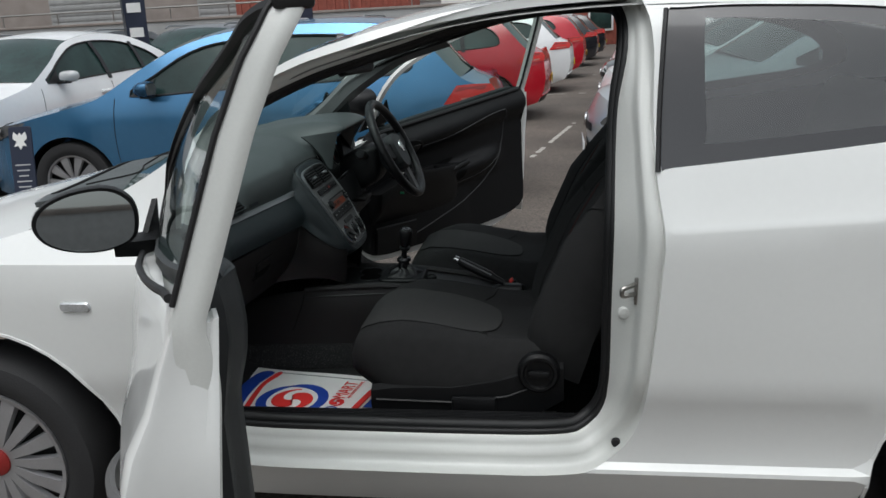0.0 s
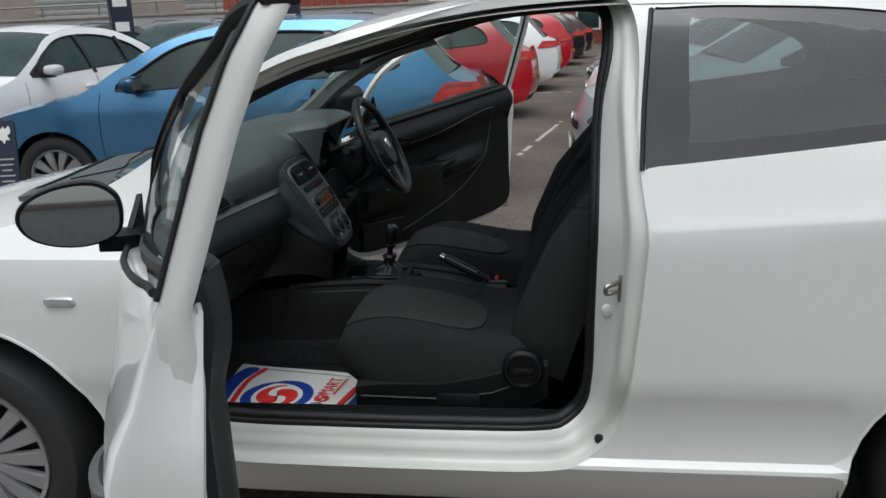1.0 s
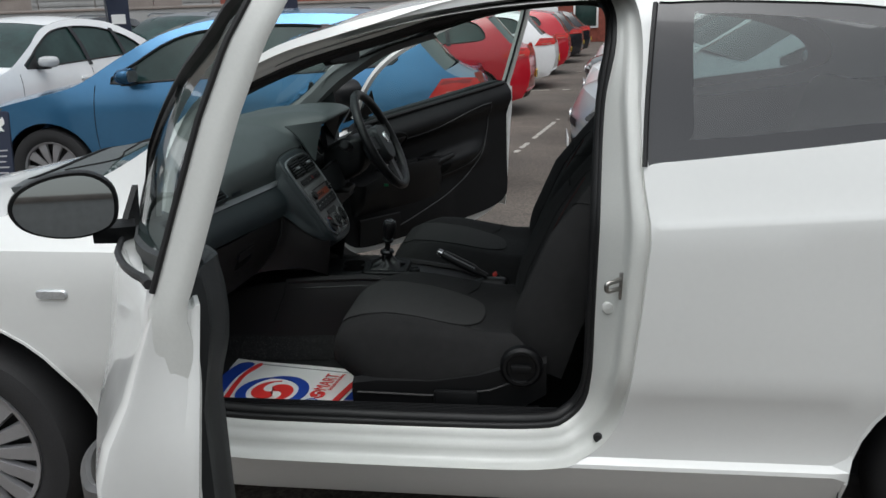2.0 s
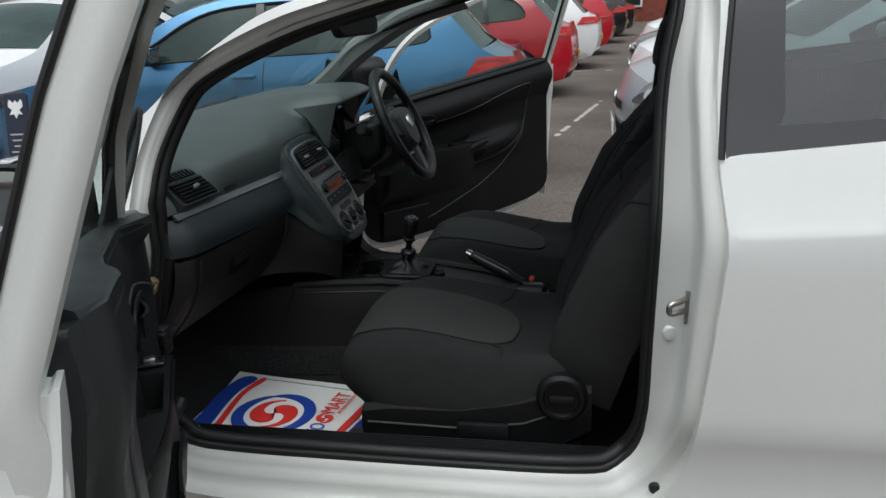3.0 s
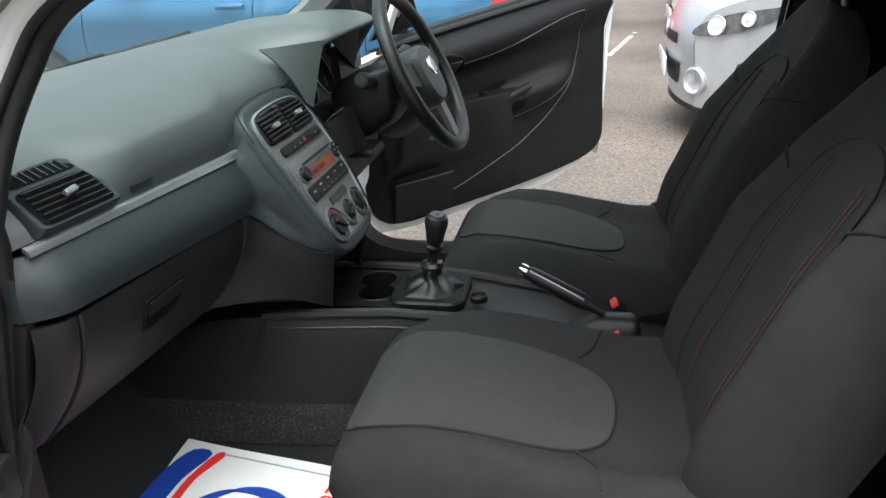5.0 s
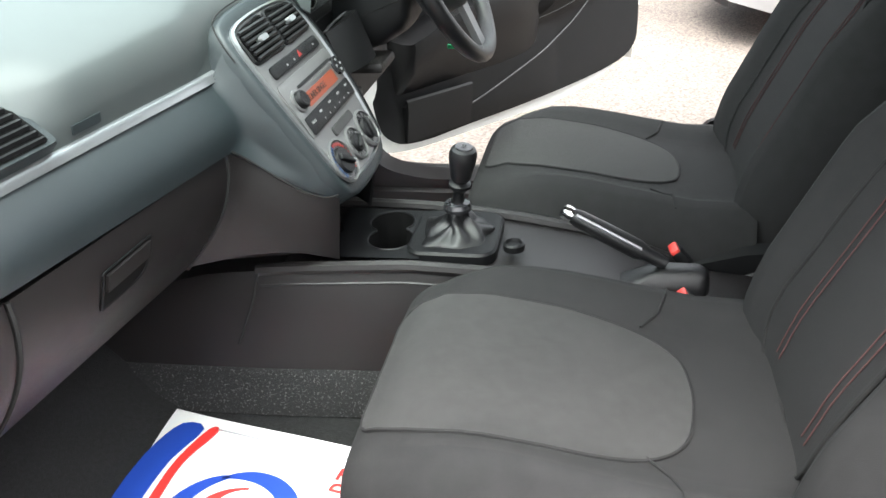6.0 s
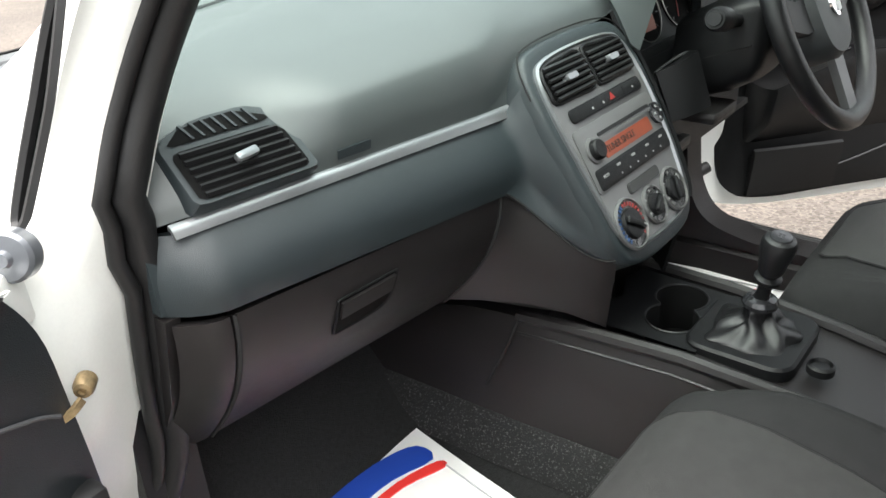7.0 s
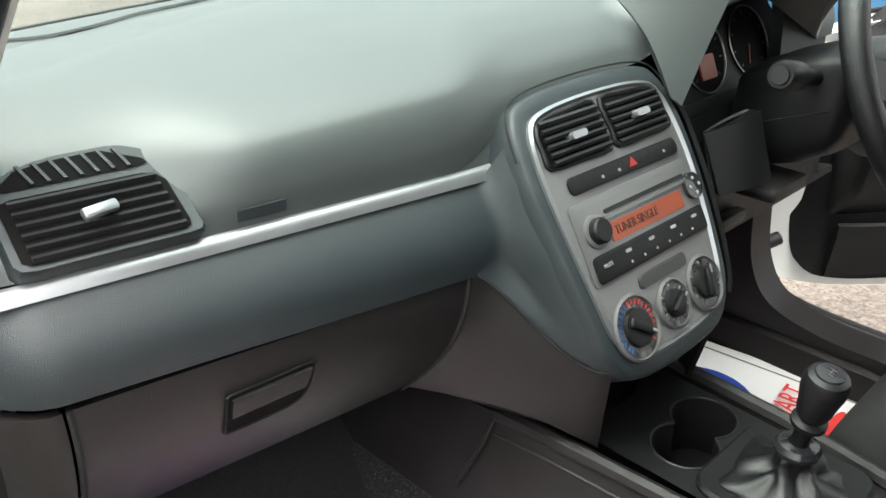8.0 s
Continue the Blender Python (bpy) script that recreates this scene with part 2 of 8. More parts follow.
# ---- geometry helpers ----
class Geo:
    """A growing heap of vertices and faces."""

    def __init__(self):
        self.v, self.f = [], []

    def add(self, v, f):
        n = len(self.v)
        self.v += [tuple(p) for p in v]
        self.f += [tuple(i + n for i in q) for q in f]
        return self

    def box(self, c, size, bev=0.003, m=None, seg=2):
        bm = bmesh.new()
        bmesh.ops.create_cube(bm, size=1.0)
        bmesh.ops.scale(bm, vec=size, verts=bm.verts)
        if bev:
            bmesh.ops.bevel(bm, geom=list(bm.edges), offset=min(bev, min(size) * 0.45), segments=seg, affect="EDGES", profile=0.5)
        bmesh.ops.translate(bm, vec=c, verts=bm.verts)
        if m is not None:
            bmesh.ops.transform(bm, matrix=m, verts=bm.verts)
        bm.verts.index_update()
        self.add([v.co for v in bm.verts], [[v.index for v in f.verts] for f in bm.faces])
        bm.free()
        return self

    def loft(self, rings, closed=True, caps=True, loop=False):
        k = len(rings[0])
        v = [p for r in rings for p in r]
        f = []
        last = len(rings) if loop else len(rings) - 1
        for a in range(last):
            b = (a + 1) % len(rings)
            for i in range(k if closed else k - 1):
                j = (i + 1) % k
                f.append((a * k + i, a * k + j, b * k + j, b * k + i))
        if caps and not loop and closed:
            f.append(tuple(range(k))[::-1])
            f.append(tuple((len(rings) - 1) * k + i for i in range(k)))
        return self.add(v, f)

    def grid(self, fn, nu, nv):
        return self.loft([[fn(i / nu, j / nv) for j in range(nv + 1)] for i in range(nu + 1)], closed=False, caps=False)

    def slab(self, fn, nu, nv, t):
        """A sheet of thickness t: the surface fn and a copy set back along its normal."""
        top = [[Vector(fn(i / nu, j / nv)) for j in range(nv + 1)] for i in range(nu + 1)]
        e = 1e-3
        rings = []
        back = []
        for i in range(nu + 1):
            row = []
            for j in range(nv + 1):
                u, w = i / nu, j / nv
                du = Vector(fn(min(1, u + e), w)) - Vector(fn(max(0, u - e), w))
                dv = Vector(fn(u, min(1, w + e))) - Vector(fn(u, max(0, w - e)))
                nn = du.cross(dv)
                nn = nn.normalized() if nn.length > 1e-12 else Vector((0, 0, 1))
                row.append(top[i][j] - nn * t)
            back.append(row)
        for i in range(nu + 1):
            rings.append(top[i] + back[i][::-1])
        return self.loft(rings)

    def tube(self, path, r, n=8, closed=False):
        path = [Vector(p) for p in path]
        rings = []
        side = None
        for i, p in enumerate(path):
            a = path[i - 1] if (i or closed) else p
            b = path[(i + 1) % len(path)] if (i < len(path) - 1 or closed) else p
            d = (b - a).normalized()
            if side is None:
                side = d.orthogonal().normalized()
            side = (side - d * side.dot(d)).normalized()
            up = d.cross(side)
            rad = r[i] if isinstance(r, (list, tuple)) else r
            rings.append([p + (side * math.cos(q * math.tau / n) + up * math.sin(q * math.tau / n)) * rad for q in range(n)])
        return self.loft(rings, loop=closed)

    def ribbon(self, path, profile, ups, closed=False):
        """Sweeps a closed profile of (side, up) pairs along a path; ups gives the up vector at each point."""
        path = [Vector(p) for p in path]
        rings = []
        for i, p in enumerate(path):
            a = path[i - 1] if (i or closed) else p
            b = path[(i + 1) % len(path)] if (i < len(path) - 1 or closed) else p
            d = (b - a).normalized()
            up = Vector(ups[i] if isinstance(ups, list) else ups)
            up = (up - d * up.dot(d)).normalized()
            side = up.cross(d)
            rings.append([p + side * s + up * h for s, h in profile])
        return self.loft(rings, loop=closed)

    def prism(self, poly, z0, z1, m=None, bev=0.0):
        """A flat outline in x, y (counter-clockwise) raised from z0 to z1."""
        m = m or Matrix()
        if bev:
            inner = offset(poly, [-bev] * len(poly))
            rings = [[(*p, z0) for p in poly], [(*p, z1 - bev) for p in poly], [(*p, z1) for p in inner]]
        else:
            rings = [[(*p, z0) for p in poly], [(*p, z1) for p in poly]]
        return self.loft([[m @ Vector(p) for p in r] for r in rings])

    def lathe(self, prof, m=None, n=24):
        """Turns (radius, height) pairs round the local z axis."""
        m = m or Matrix()
        return self.loft([[m @ Vector((r * math.cos(q * math.tau / n), r * math.sin(q * math.tau / n), h)) for q in range(n)] for r, h in prof])

    def flip(self):
        """The mirror image across the car's middle."""
        g = Geo()
        g.v = [(x, -y, z) for x, y, z in self.v]
        g.f = [q[::-1] for q in self.f]
        return g

    def moved(self, m):
        g = Geo()
        g.v = [tuple(m @ Vector(p)) for p in self.v]
        g.f = list(self.f)
        return g


def part(name, g, material, parent=None, label="", angle=35, place=None):
    """Links a heap as one mesh object under a thing or under a part."""
    me = bpy.data.meshes.new(name)
    me.from_pydata(g.v, [], g.f)
    me.validate()
    bm = bmesh.new()
    bm.from_mesh(me)
    bmesh.ops.recalc_face_normals(bm, faces=bm.faces)
    bm.to_mesh(me)
    bm.free()
    me.shade_smooth()
    me.set_sharp_from_angle(angle=radians(angle))
    me.materials.append(material)
    ob = new(name, me)
    if parent is not None:
        ob.parent = parent
    if place is not None:
        ob.matrix_basis = place
    if label:
        tagged(ob, label)
    return ob


def thing(name, label, category, group="", kind="", place=None):
    e = new(name)
    e.empty_display_size = 0.1
    if place is not None:
        e.matrix_basis = place
    return tagged(e, label, category, group, kind)


def lerp(a, b, t):
    return a + (b - a) * t


def table(pairs, x):
    """Piecewise value, eased at the joints."""
    if x <= pairs[0][0]:
        return pairs[0][1]
    for (a, p), (b, q) in zip(pairs, pairs[1:]):
        if x <= b:
            return lerp(p, q, (x - a) / (b - a))
    return pairs[-1][1]


def spline(pts, n=6, closed=True):
    """A Catmull-Rom curve through the points."""
    out = []
    k = len(pts)
    for i in range(k if closed else k - 1):
        if closed:
            p = [pts[(i + d) % k] for d in (-1, 0, 1, 2)]
        else:
            p = [pts[min(max(i + d, 0), k - 1)] for d in (-1, 0, 1, 2)]
        for s in range(n):
            t = s / n
            out.append(tuple(0.5 * (2 * b + (c - a) * t + (2 * a - 5 * b + 4 * c - d) * t * t + (3 * b - a - 3 * c + d) * t ** 3) for a, b, c, d in zip(*p)))
    if not closed:
        out.append(tuple(pts[-1]))
    return out


def offset(loop, d):
    """Moves a closed counter-clockwise outline outwards by d, given point by point."""
    out = []
    k = len(loop)
    for i in range(k):
        a, b = loop[i - 1], loop[(i + 1) % k]
        tx, ty = b[0] - a[0], b[1] - a[1]
        q = math.hypot(tx, ty) or 1
        out.append((loop[i][0] + ty / q * d[i], loop[i][1] - tx / q * d[i]))
    return out


def round_rect(w, h, r, n=5, cx=0.0, cy=0.0):
    out = []
    for sx, sy, a0 in ((1, -1, -90), (1, 1, 0), (-1, 1, 90), (-1, -1, 180)):
        for i in range(n + 1):
            a = radians(a0 + 90 * i / n)
            out.append((cx + sx * (w / 2 - r) + r * math.cos(a), cy + sy * (h / 2 - r) + r * math.sin(a)))
    return out


def inside(p, loop):
    hit = False
    k = len(loop)
    for i in range(k):
        (x1, y1), (x2, y2) = loop[i], loop[i - 1]
        if (y1 > p[1]) != (y2 > p[1]) and p[0] < (x2 - x1) * (p[1] - y1) / (y2 - y1) + x1:
            hit = not hit
    return hit


def plate(outer, holes=(), step=0.06, lift=None, lines=()):
    """A sheet with holes and creases, from outlines in a plane, carried into space by lift(a, b)."""
    pts, edges = [], []
    for loop in (outer, *holes):
        n = len(pts)
        pts += [Vector(p[:2]) for p in loop]
        edges += [(n + i, n + (i + 1) % len(loop)) for i in range(len(loop))]
    for line in lines:
        n = len(pts)
        pts += [Vector(p) for p in line]
        edges += [(n + i, n + i + 1) for i in range(len(line) - 1)]
    xs = [p[0] for p in outer]
    ys = [p[1] for p in outer]
    x = min(xs) + step / 2
    while x < max(xs):
        y = min(ys) + step / 2
        while y < max(ys):
            if inside((x, y), outer) and not any(inside((x, y), h) for h in holes):
                if all((x - p[0]) ** 2 + (y - p[1]) ** 2 > (0.45 * step) ** 2 for p in pts[:900]):
                    pts.append(Vector((x, y)))
            y += step
        x += step
    v, _, f, *_ = delaunay_2d_cdt(pts, edges, [], 0, 1e-6)
    keep = []
    for q in f:
        c = sum((v[i] for i in q), Vector((0, 0))) / len(q)
        if inside(c, outer) and not any(inside(c, h) for h in holes):
            keep.append(tuple(q))
    g = Geo()
    return g.add([lift(p[0], p[1]) for p in v], keep)


def thick(g, t, axis=Vector((0, 1, 0))):
    """Gives a sheet depth: a second copy shifted along the axis and a wall round its rim."""
    n = len(g.v)
    edge = {}
    for q in g.f:
        for a, b in zip(q, q[1:] + q[:1]):
            edge[(a, b)] = 1
    out = Geo()
    out.v = g.v + [tuple(Vector(p) + axis * t) for p in g.v]
    out.f = g.f + [tuple(i + n for i in q[::-1]) for q in g.f]
    out.f += [(b, a, a + n, b + n) for a, b in edge if (b, a) not in edge]
    return out


# ---- the white hatchback: x runs to its tail, y to its right side, front axle at x = 0 ----
SKIN = [(0.16, 0.71), (0.22, 0.756), (0.30, 0.798), (0.336, 0.818), (0.346, 0.816), (0.358, 0.799), (0.40, 0.798), (0.47, 0.806), (0.530, 0.820), (0.545, 0.826), (0.7, 0.831), (0.90, 0.832), (0.935, 0.831), (0.943, 0.829), (0.953, 0.824), (0.965, 0.818), (1.0, 0.806),
        (1.06, 0.784), (1.12, 0.758), (1.2, 0.728), (1.3, 0.690), (1.38, 0.652), (1.44, 0.612), (1.47, 0.565)]


# the body draws in round the foot of the windscreen pillar
PILLAR_Y = [(0.85, 0.775), (0.94, 0.733), (1.05, 0.690), (1.15, 0.656), (1.25, 0.628), (1.35, 0.60)]


def crease_rise(x, z):
    """How far the shoulder crease climbs towards the tail."""
    return 0.055 * max(0.0, x - 1.80) * min(1.0, max(0.0, (z - 0.75) / 0.15)) * min(1.0, max(0.0, (1.40 - z) / 0.4))


def skin_y(x, z):
    """Half the car's width at a point of its side."""
    y = table(SKIN, z - crease_rise(x, z))
    y -= 0.03 * max(0.0, (1.3 - x) / 1.3) ** 2
    waisted = min(1.0, max(0.0, (0.95 - x) / 0.30)) * min(1.0, max(0.0, (z - 0.85) / 0.09))
    y = lerp(y, table(PILLAR_Y, z), waisted)
    y -= 0.33 * max(0.0, (-0.38 - x) / 0.5) ** 2.2
    y -= 0.16 * max(0.0, (x - 2.6) / 0.66) ** 2
    return y


# outline of the door opening, and how far the pressed jamb reaches round it
DOORWAY = [(0.60, 0.435), (0.74, 0.402), (1.0, 0.398), (1.3, 0.398), (1.5, 0.402), (1.60, 0.425), (1.645, 0.475), (1.661, 0.56), (1.664, 0.70), (1.667, 0.83), (1.672, 1.0), (1.682, 1.2), (1.702, 1.33),
           (1.700, 1.405), (1.668, 1.43), (1.566, 1.432), (1.44, 1.422), (1.30, 1.397), (1.165, 1.360), (1.05, 1.330), (0.95, 1.302), (0.857, 1.267), (0.772, 1.229), (0.703, 1.187), (0.664, 1.13), (0.628, 1.045), (0.614, 0.955), (0.586, 0.82), (0.548, 0.64), (0.540, 0.50)]
DOORWAY = spline(DOORWAY, 4)


def jamb_reach(x, z):
    if x > 1.5:
        return table([(0.40, 0.082), (0.55, 0.085), (0.72, 0.100), (0.93, 0.112), (1.06, 0.088), (1.25, 0.072), (1.41, 0.05)], z)
    back = lerp(0.082, 0.032, min(1, max(0, (z - 0.6) / 0.5)))
    post = table([(0.40, 0.082), (0.50, 0.03), (0.60, -0.04), (0.72, -0.075), (0.80, -0.06), (0.88, -0.01), (0.94, 0.024), (1.20, 0.032), (1.32, 0.034)], z)
    return lerp(post, back, min(1, max(0, (x - 0.85) / 0.2)))



def ss01(t):
    return min(1.0, max(0.0, t))


def post_inset(x, z):
    """How much deeper the opening's inner edge lies beside the A-post."""
    low = 0.072 * min(1.0, max(0.25, (1.21 - z) / 0.15)) * min(1.0, max(0.0, (0.95 - x) / 0.2)) * min(1.0, max(0.0, (z - 0.42) / 0.2))
    return lerp(low, -0.034 * min(1.0, max(0.0, (0.95 - x) / 0.2)), ss01((z - 0.86) / 0.09))


SHUT = offset(DOORWAY, [jamb_reach(*p) for p in DOORWAY])


def arc(cx, cz, r, a0, a1, n):
    return [(cx + r * math.cos(radians(lerp(a0, a1, i / n))), cz + r * math.sin(radians(lerp(a0, a1, i / n)))) for i in range(n + 1)]


TOP = [(-0.80, 0.62), (-0.70, 0.72), (-0.45, 0.805), (-0.1, 0.885), (0.18, 0.945), (0.40, 1.02), (0.53, 1.085), (0.62, 1.15), (0.703, 1.222), (0.824, 1.300), (0.913, 1.345), (1.056, 1.386), (1.19, 1.416), (1.32, 1.438),
       (1.5, 1.456), (1.8, 1.462), (2.2, 1.44), (2.65, 1.38), (2.88, 1.33), (3.05, 1.15), (3.16, 0.98), (3.22, 0.75), (3.24, 0.5)]
TOPS = spline(TOP, 4, closed=False)
SIDE = [(-0.80, 0.25)] + [(-0.5, 0.20)] + arc(0.005, 0.295, 0.400, 196, -15, 26) + [(0.8, 0.185), (1.5, 0.185), (2.0, 0.185)] + arc(2.645, 0.295, 0.392, 196, -10, 26) + [(3.10, 0.24), (3.20, 0.28)] + TOPS[::-1]
QWIN = spline([(1.772, 1.080), (1.80, 1.077), (2.0, 1.095), (2.2, 1.115), (2.45, 1.145), (2.58, 1.175), (2.62, 1.22), (2.55, 1.32), (2.3, 1.39), (2.0, 1.415), (1.83, 1.417), (1.797, 1.410), (1.785, 1.33), (1.775, 1.2)], 4)
FQWIN = spline([(0.566, 0.938), (0.584, 1.00), (0.597, 1.06), (0.606, 1.125), (0.607, 1.152), (0.600, 1.152), (0.580, 1.10), (0.562, 1.03), (0.550, 0.960), (0.552, 0.940)], 4)


def far(g):
    """The far side's copy of a piece: mirrored, its door post standing a little further back."""
    o = g.flip()
    o.v = [(x + 0.095 * ss01((x - 1.40) / 0.26) * (1 - 0.9 * ss01((x - 1.95) / 0.6)), y, z) for x, y, z in o.v]
    return o


def on_skin(out=0.0):
    return lambda x, z: (x, skin_y(x, z) + out, z)


car = thing("hatchback_car", "white three-door hatchback, both its doors standing open", "car")

# the pressed side: wing, A-post, roof rail, quarter panel and sill in one sheet
CREASES = []
for x0, x1 in ((0.43, 0.50), (1.80, 2.22)):
    for z in (0.40, 0.47, 0.530, 0.545):
        CREASES.append([(lerp(x0, x1, i / 10), z) for i in range(11)])
for z in (0.336, 0.346, 0.358):
    CREASES.append([(lerp(0.44, 2.22, i / 40), z) for i in range(41)])
for z in (0.935, 0.943, 0.953, 0.965):
    CREASES.append([(lerp(1.80, 3.0, i / 30), z + crease_rise(lerp(1.80, 3.0, i / 30), z)) for i in range(31)])
side = plate(SIDE, [SHUT, QWIN, FQWIN], 0.055, on_skin(), CREASES)
side = thick(side, -0.012)
part("body_side", far(side.flip()), WHITE, car, "glossy white side panel with a crease along the sill", 22)
part("body_side", side.flip(), WHITE, car, "glossy white side panel with a crease along the sill", 22)

# jamb: the stepped white frame between the outer skin and the rubber seal
JSTEP = [(1.0, 0.0), (0.985, 0.012), (0.93, 0.034), (0.86, 0.038), (0.80, 0.042), (0.66, 0.044), (0.52, 0.046), (0.45, 0.058), (0.32, 0.062), (0.20, 0.066), (0.05, 0.08), (0.0, 0.13)]
# on the B-post a flush flange with a double groove steps down to a deep wall
PSTEP = [(1.0, 0.0), (0.972, 0.009), (0.935, 0.007), (0.895, 0.0015), (0.76, 0.002), (0.665, 0.004), (0.62, 0.010), (0.595, 0.032), (0.575, 0.056), (0.50, 0.068), (0.06, 0.092), (0.0, 0.15)]


def b_post(x, z):
    """1 on the straight of the B-post, 0 at the sill and the roof."""
    return ss01((x - 1.56) / 0.08) * ss01((z - 0.44) / 0.16) * ss01((1.32 - z) / 0.20)


rings = []


def jamb_depth(p, fx, inset):
    """Stepped beside sill and roof, one slanting face on the A-post."""
    r = jamb_reach(*p)
    steps = inset * min(1.0, abs(r) / 0.06 + 0.62) + post_inset(*p) * ss01(inset / 0.06)
    slant = (0.080 + post_inset(*p)) * (1 - min(1.0, fx)) ** 0.9 + (0.05 if fx == 0.0 else 0.0)
    return lerp(steps, slant, ss01(-r / 0.05))


for (fa, ia), (fb, ib) in zip(JSTEP, PSTEP):
    mixed = [(lerp(fa, fb, b_post(*p)), lerp(ia, ib, b_post(*p))) for p in DOORWAY]
    o = offset(DOORWAY, [jamb_reach(*p) * fx for p, (fx, _) in zip(DOORWAY, mixed)])
    rings.append([(x, skin_y(*q) - jamb_depth(p, fx, inset), z) for (x, z), p, q, (fx, inset) in zip(o, DOORWAY, SHUT, mixed)])


def loft_loop(rings):
    """Joins closed rings one inside the next."""
    g = Geo()
    return g.loft(rings, closed=True, caps=False)


jamb = loft_loop(rings)
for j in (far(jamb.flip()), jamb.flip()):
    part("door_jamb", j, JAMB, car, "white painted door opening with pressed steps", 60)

def tuck(p, fwd, aft):
    """The seal's shift across its line: outwards beside sill and roof, inwards on the A-post."""
    return lerp(aft, fwd, min(1.0, max(0.0, 0.5 + jamb_reach(*p) / 0.06)))


# rubber seal round the opening: a fat bead with a lip
seal = Geo()
inner = [(x, skin_y(*q) - 0.105 - post_inset(x, z) - 0.020 * b_post(x, z), z) for (x, z), q in zip(offset(DOORWAY, [tuck(p, 0.0, -0.014) for p in DOORWAY]), SHUT)]
bead = [(x, skin_y(*q) - 0.080 - post_inset(*p) - 0.030 * b_post(*p), z) for (x, z), p, q in zip(offset(DOORWAY, [tuck(p, 0.004, -0.016) for p in DOORWAY]), DOORWAY, SHUT)]
seal.tube(inner, 0.017, 10, True)
seal.tube(bead, 0.009, 8, True)
far_seal = Geo().tube(inner, 0.010, 8, True).tube(bead, 0.007, 8, True)
for s in (far(far_seal.flip()), seal.flip()):
    part("door_seal", s, RUBBER, car, "black rubber door seal", 60)

# the roof, screens, bonnet and tail close the car between its two sides
def strip(stations, n=14):
    """Strips of skin through several stations (x, z, crown, bulge)."""
    g = Geo()
    rows = []
    for x, z, c, b in stations:
        y = skin_y(x, z)
        rows.append([(x + b * (1 - (2 * j / n - 1) ** 2), y * (2 * j / n - 1), z + c * (1 - (2 * j / n - 1) ** 2)) for j in range(n + 1)])
    return g.loft(rows, closed=False, caps=False)


ROOFLINE = [(p[0], p[1]) for p in TOPS if 1.05 < p[0] < 2.89]
roof = strip([(x, z, 0.035, -0.02 if x < 1.2 else 0.0) for x, z in ROOFLINE])
part("roof", thick(roof, -0.02, Vector((0, 0, 1))), WHITE, car, "glossy white roof")
part("headlining", strip([(x, z - 0.035, 0.03, 0.0) for x, z in ROOFLINE]), LINING, car, "pale grey headlining")
SCREEN = [p for p in TOPS if 0.30 < p[0] < 1.06]
part("windscreen", strip([(x, z - 0.004, 0.035, -0.02 - 0.11 * (1.06 - x)) for x, z in SCREEN], 18), CLEAR, car, "clear windscreen")
for s in (1, -1):
    band = Geo()
    band.grid(lambda u, v: (lerp(0.31, 1.06, u) + (0.03 - 0.11 * (1.06 - lerp(0.31, 1.06, u))) * (1 - (1 - 0.06 * v) ** 2) * 0.5,
                            s * skin_y(lerp(0.31, 1.06, u), table(TOPS, lerp(0.31, 1.06, u))) * (1 - 0.06 * v), table(TOPS, lerp(0.31, 1.06, u)) - 0.007 + 0.06 * 0.06 * v), 20, 2)
    part("screen_edge", band, FRIT, car)
BONNET = [p for p in TOPS if -0.71 < p[0] < 0.19]
part("bonnet", thick(strip([(x, z, 0.06, -0.10 + 0.06 * (x + 0.7)) for x, z in BONNET]), -0.02, Vector((0, 0, 1))), WHITE, car, "white bonnet")
part("cowl", strip([(0.17, 0.94, 0.055, -0.05), (0.24, 0.955, 0.045, -0.08), (0.33, 0.99, 0.03, -0.1)]), BLACK, car, "black plastic scuttle panel")
NOSE = [(-0.80, 0.25), (-0.86, 0.40), (-0.84, 0.55), (-0.80, 0.62), (-0.71, 0.715)]
part("front_bumper", strip([(x, z, 0.02, -0.12) for x, z in NOSE]), WHITE, car, "white front bumper")
part("tailgate", strip([(p[0], p[1], 0.02, 0.05) for p in TOPS if p[0] > 3.04] + [(3.20, 0.28, 0, 0.03)]), WHITE, car, "white tailgate")
part("rear_window", strip([(p[0], p[1], 0.03, 0.05) for p in TOPS if 2.86 < p[0] < 3.07]), PRIVACY, car, "dark rear window")

# grey inner lining of the far windscreen pillar
wpt = Geo().loft([[(x + 0.004, skin_y(x, z) - 0.016, z - 0.018), (x, skin_y(x, z) - 0.070, z - 0.010), (x + 0.012, skin_y(x, z) - 0.092, z - 0.022), (x + 0.034, skin_y(x, z) - 0.088, z - 0.056), (x + 0.044, skin_y(x, z) - 0.040, z - 0.074)] for x, z in [p for p in TOPS if 0.34 < p[0] < 1.12]])
part("windscreen_pillar_trim", wpt, PILLAR, car, "grey moulded windscreen pillar trim")
upper = [(x, z - 0.022) for x, z in TOPS if 0.36 < x < 1.66]
lower = [p for p in offset(DOORWAY, [0.010] * len(DOORWAY)) if p[1] > 0.98 and p[0] < 1.66]
lower = sorted(lower, key=lambda p: p[0] + p[1])
inner_panel = plate([(0.40, 0.98)] + lower + upper[::-1], [], 0.05, lambda x, z: (x, skin_y(x, z) - 0.074, z))
part("pillar_panel", thick(inner_panel, -0.010), PILLAR, car, "smooth grey lining of the windscreen pillar", 60)
tri = plate([(0.505, 1.02), (0.70, 1.02), (0.712, 1.075), (0.708, 1.140), (0.690, 1.142)], [], 0.05, lambda x, z: (x, skin_y(x, z) - 0.088, z))
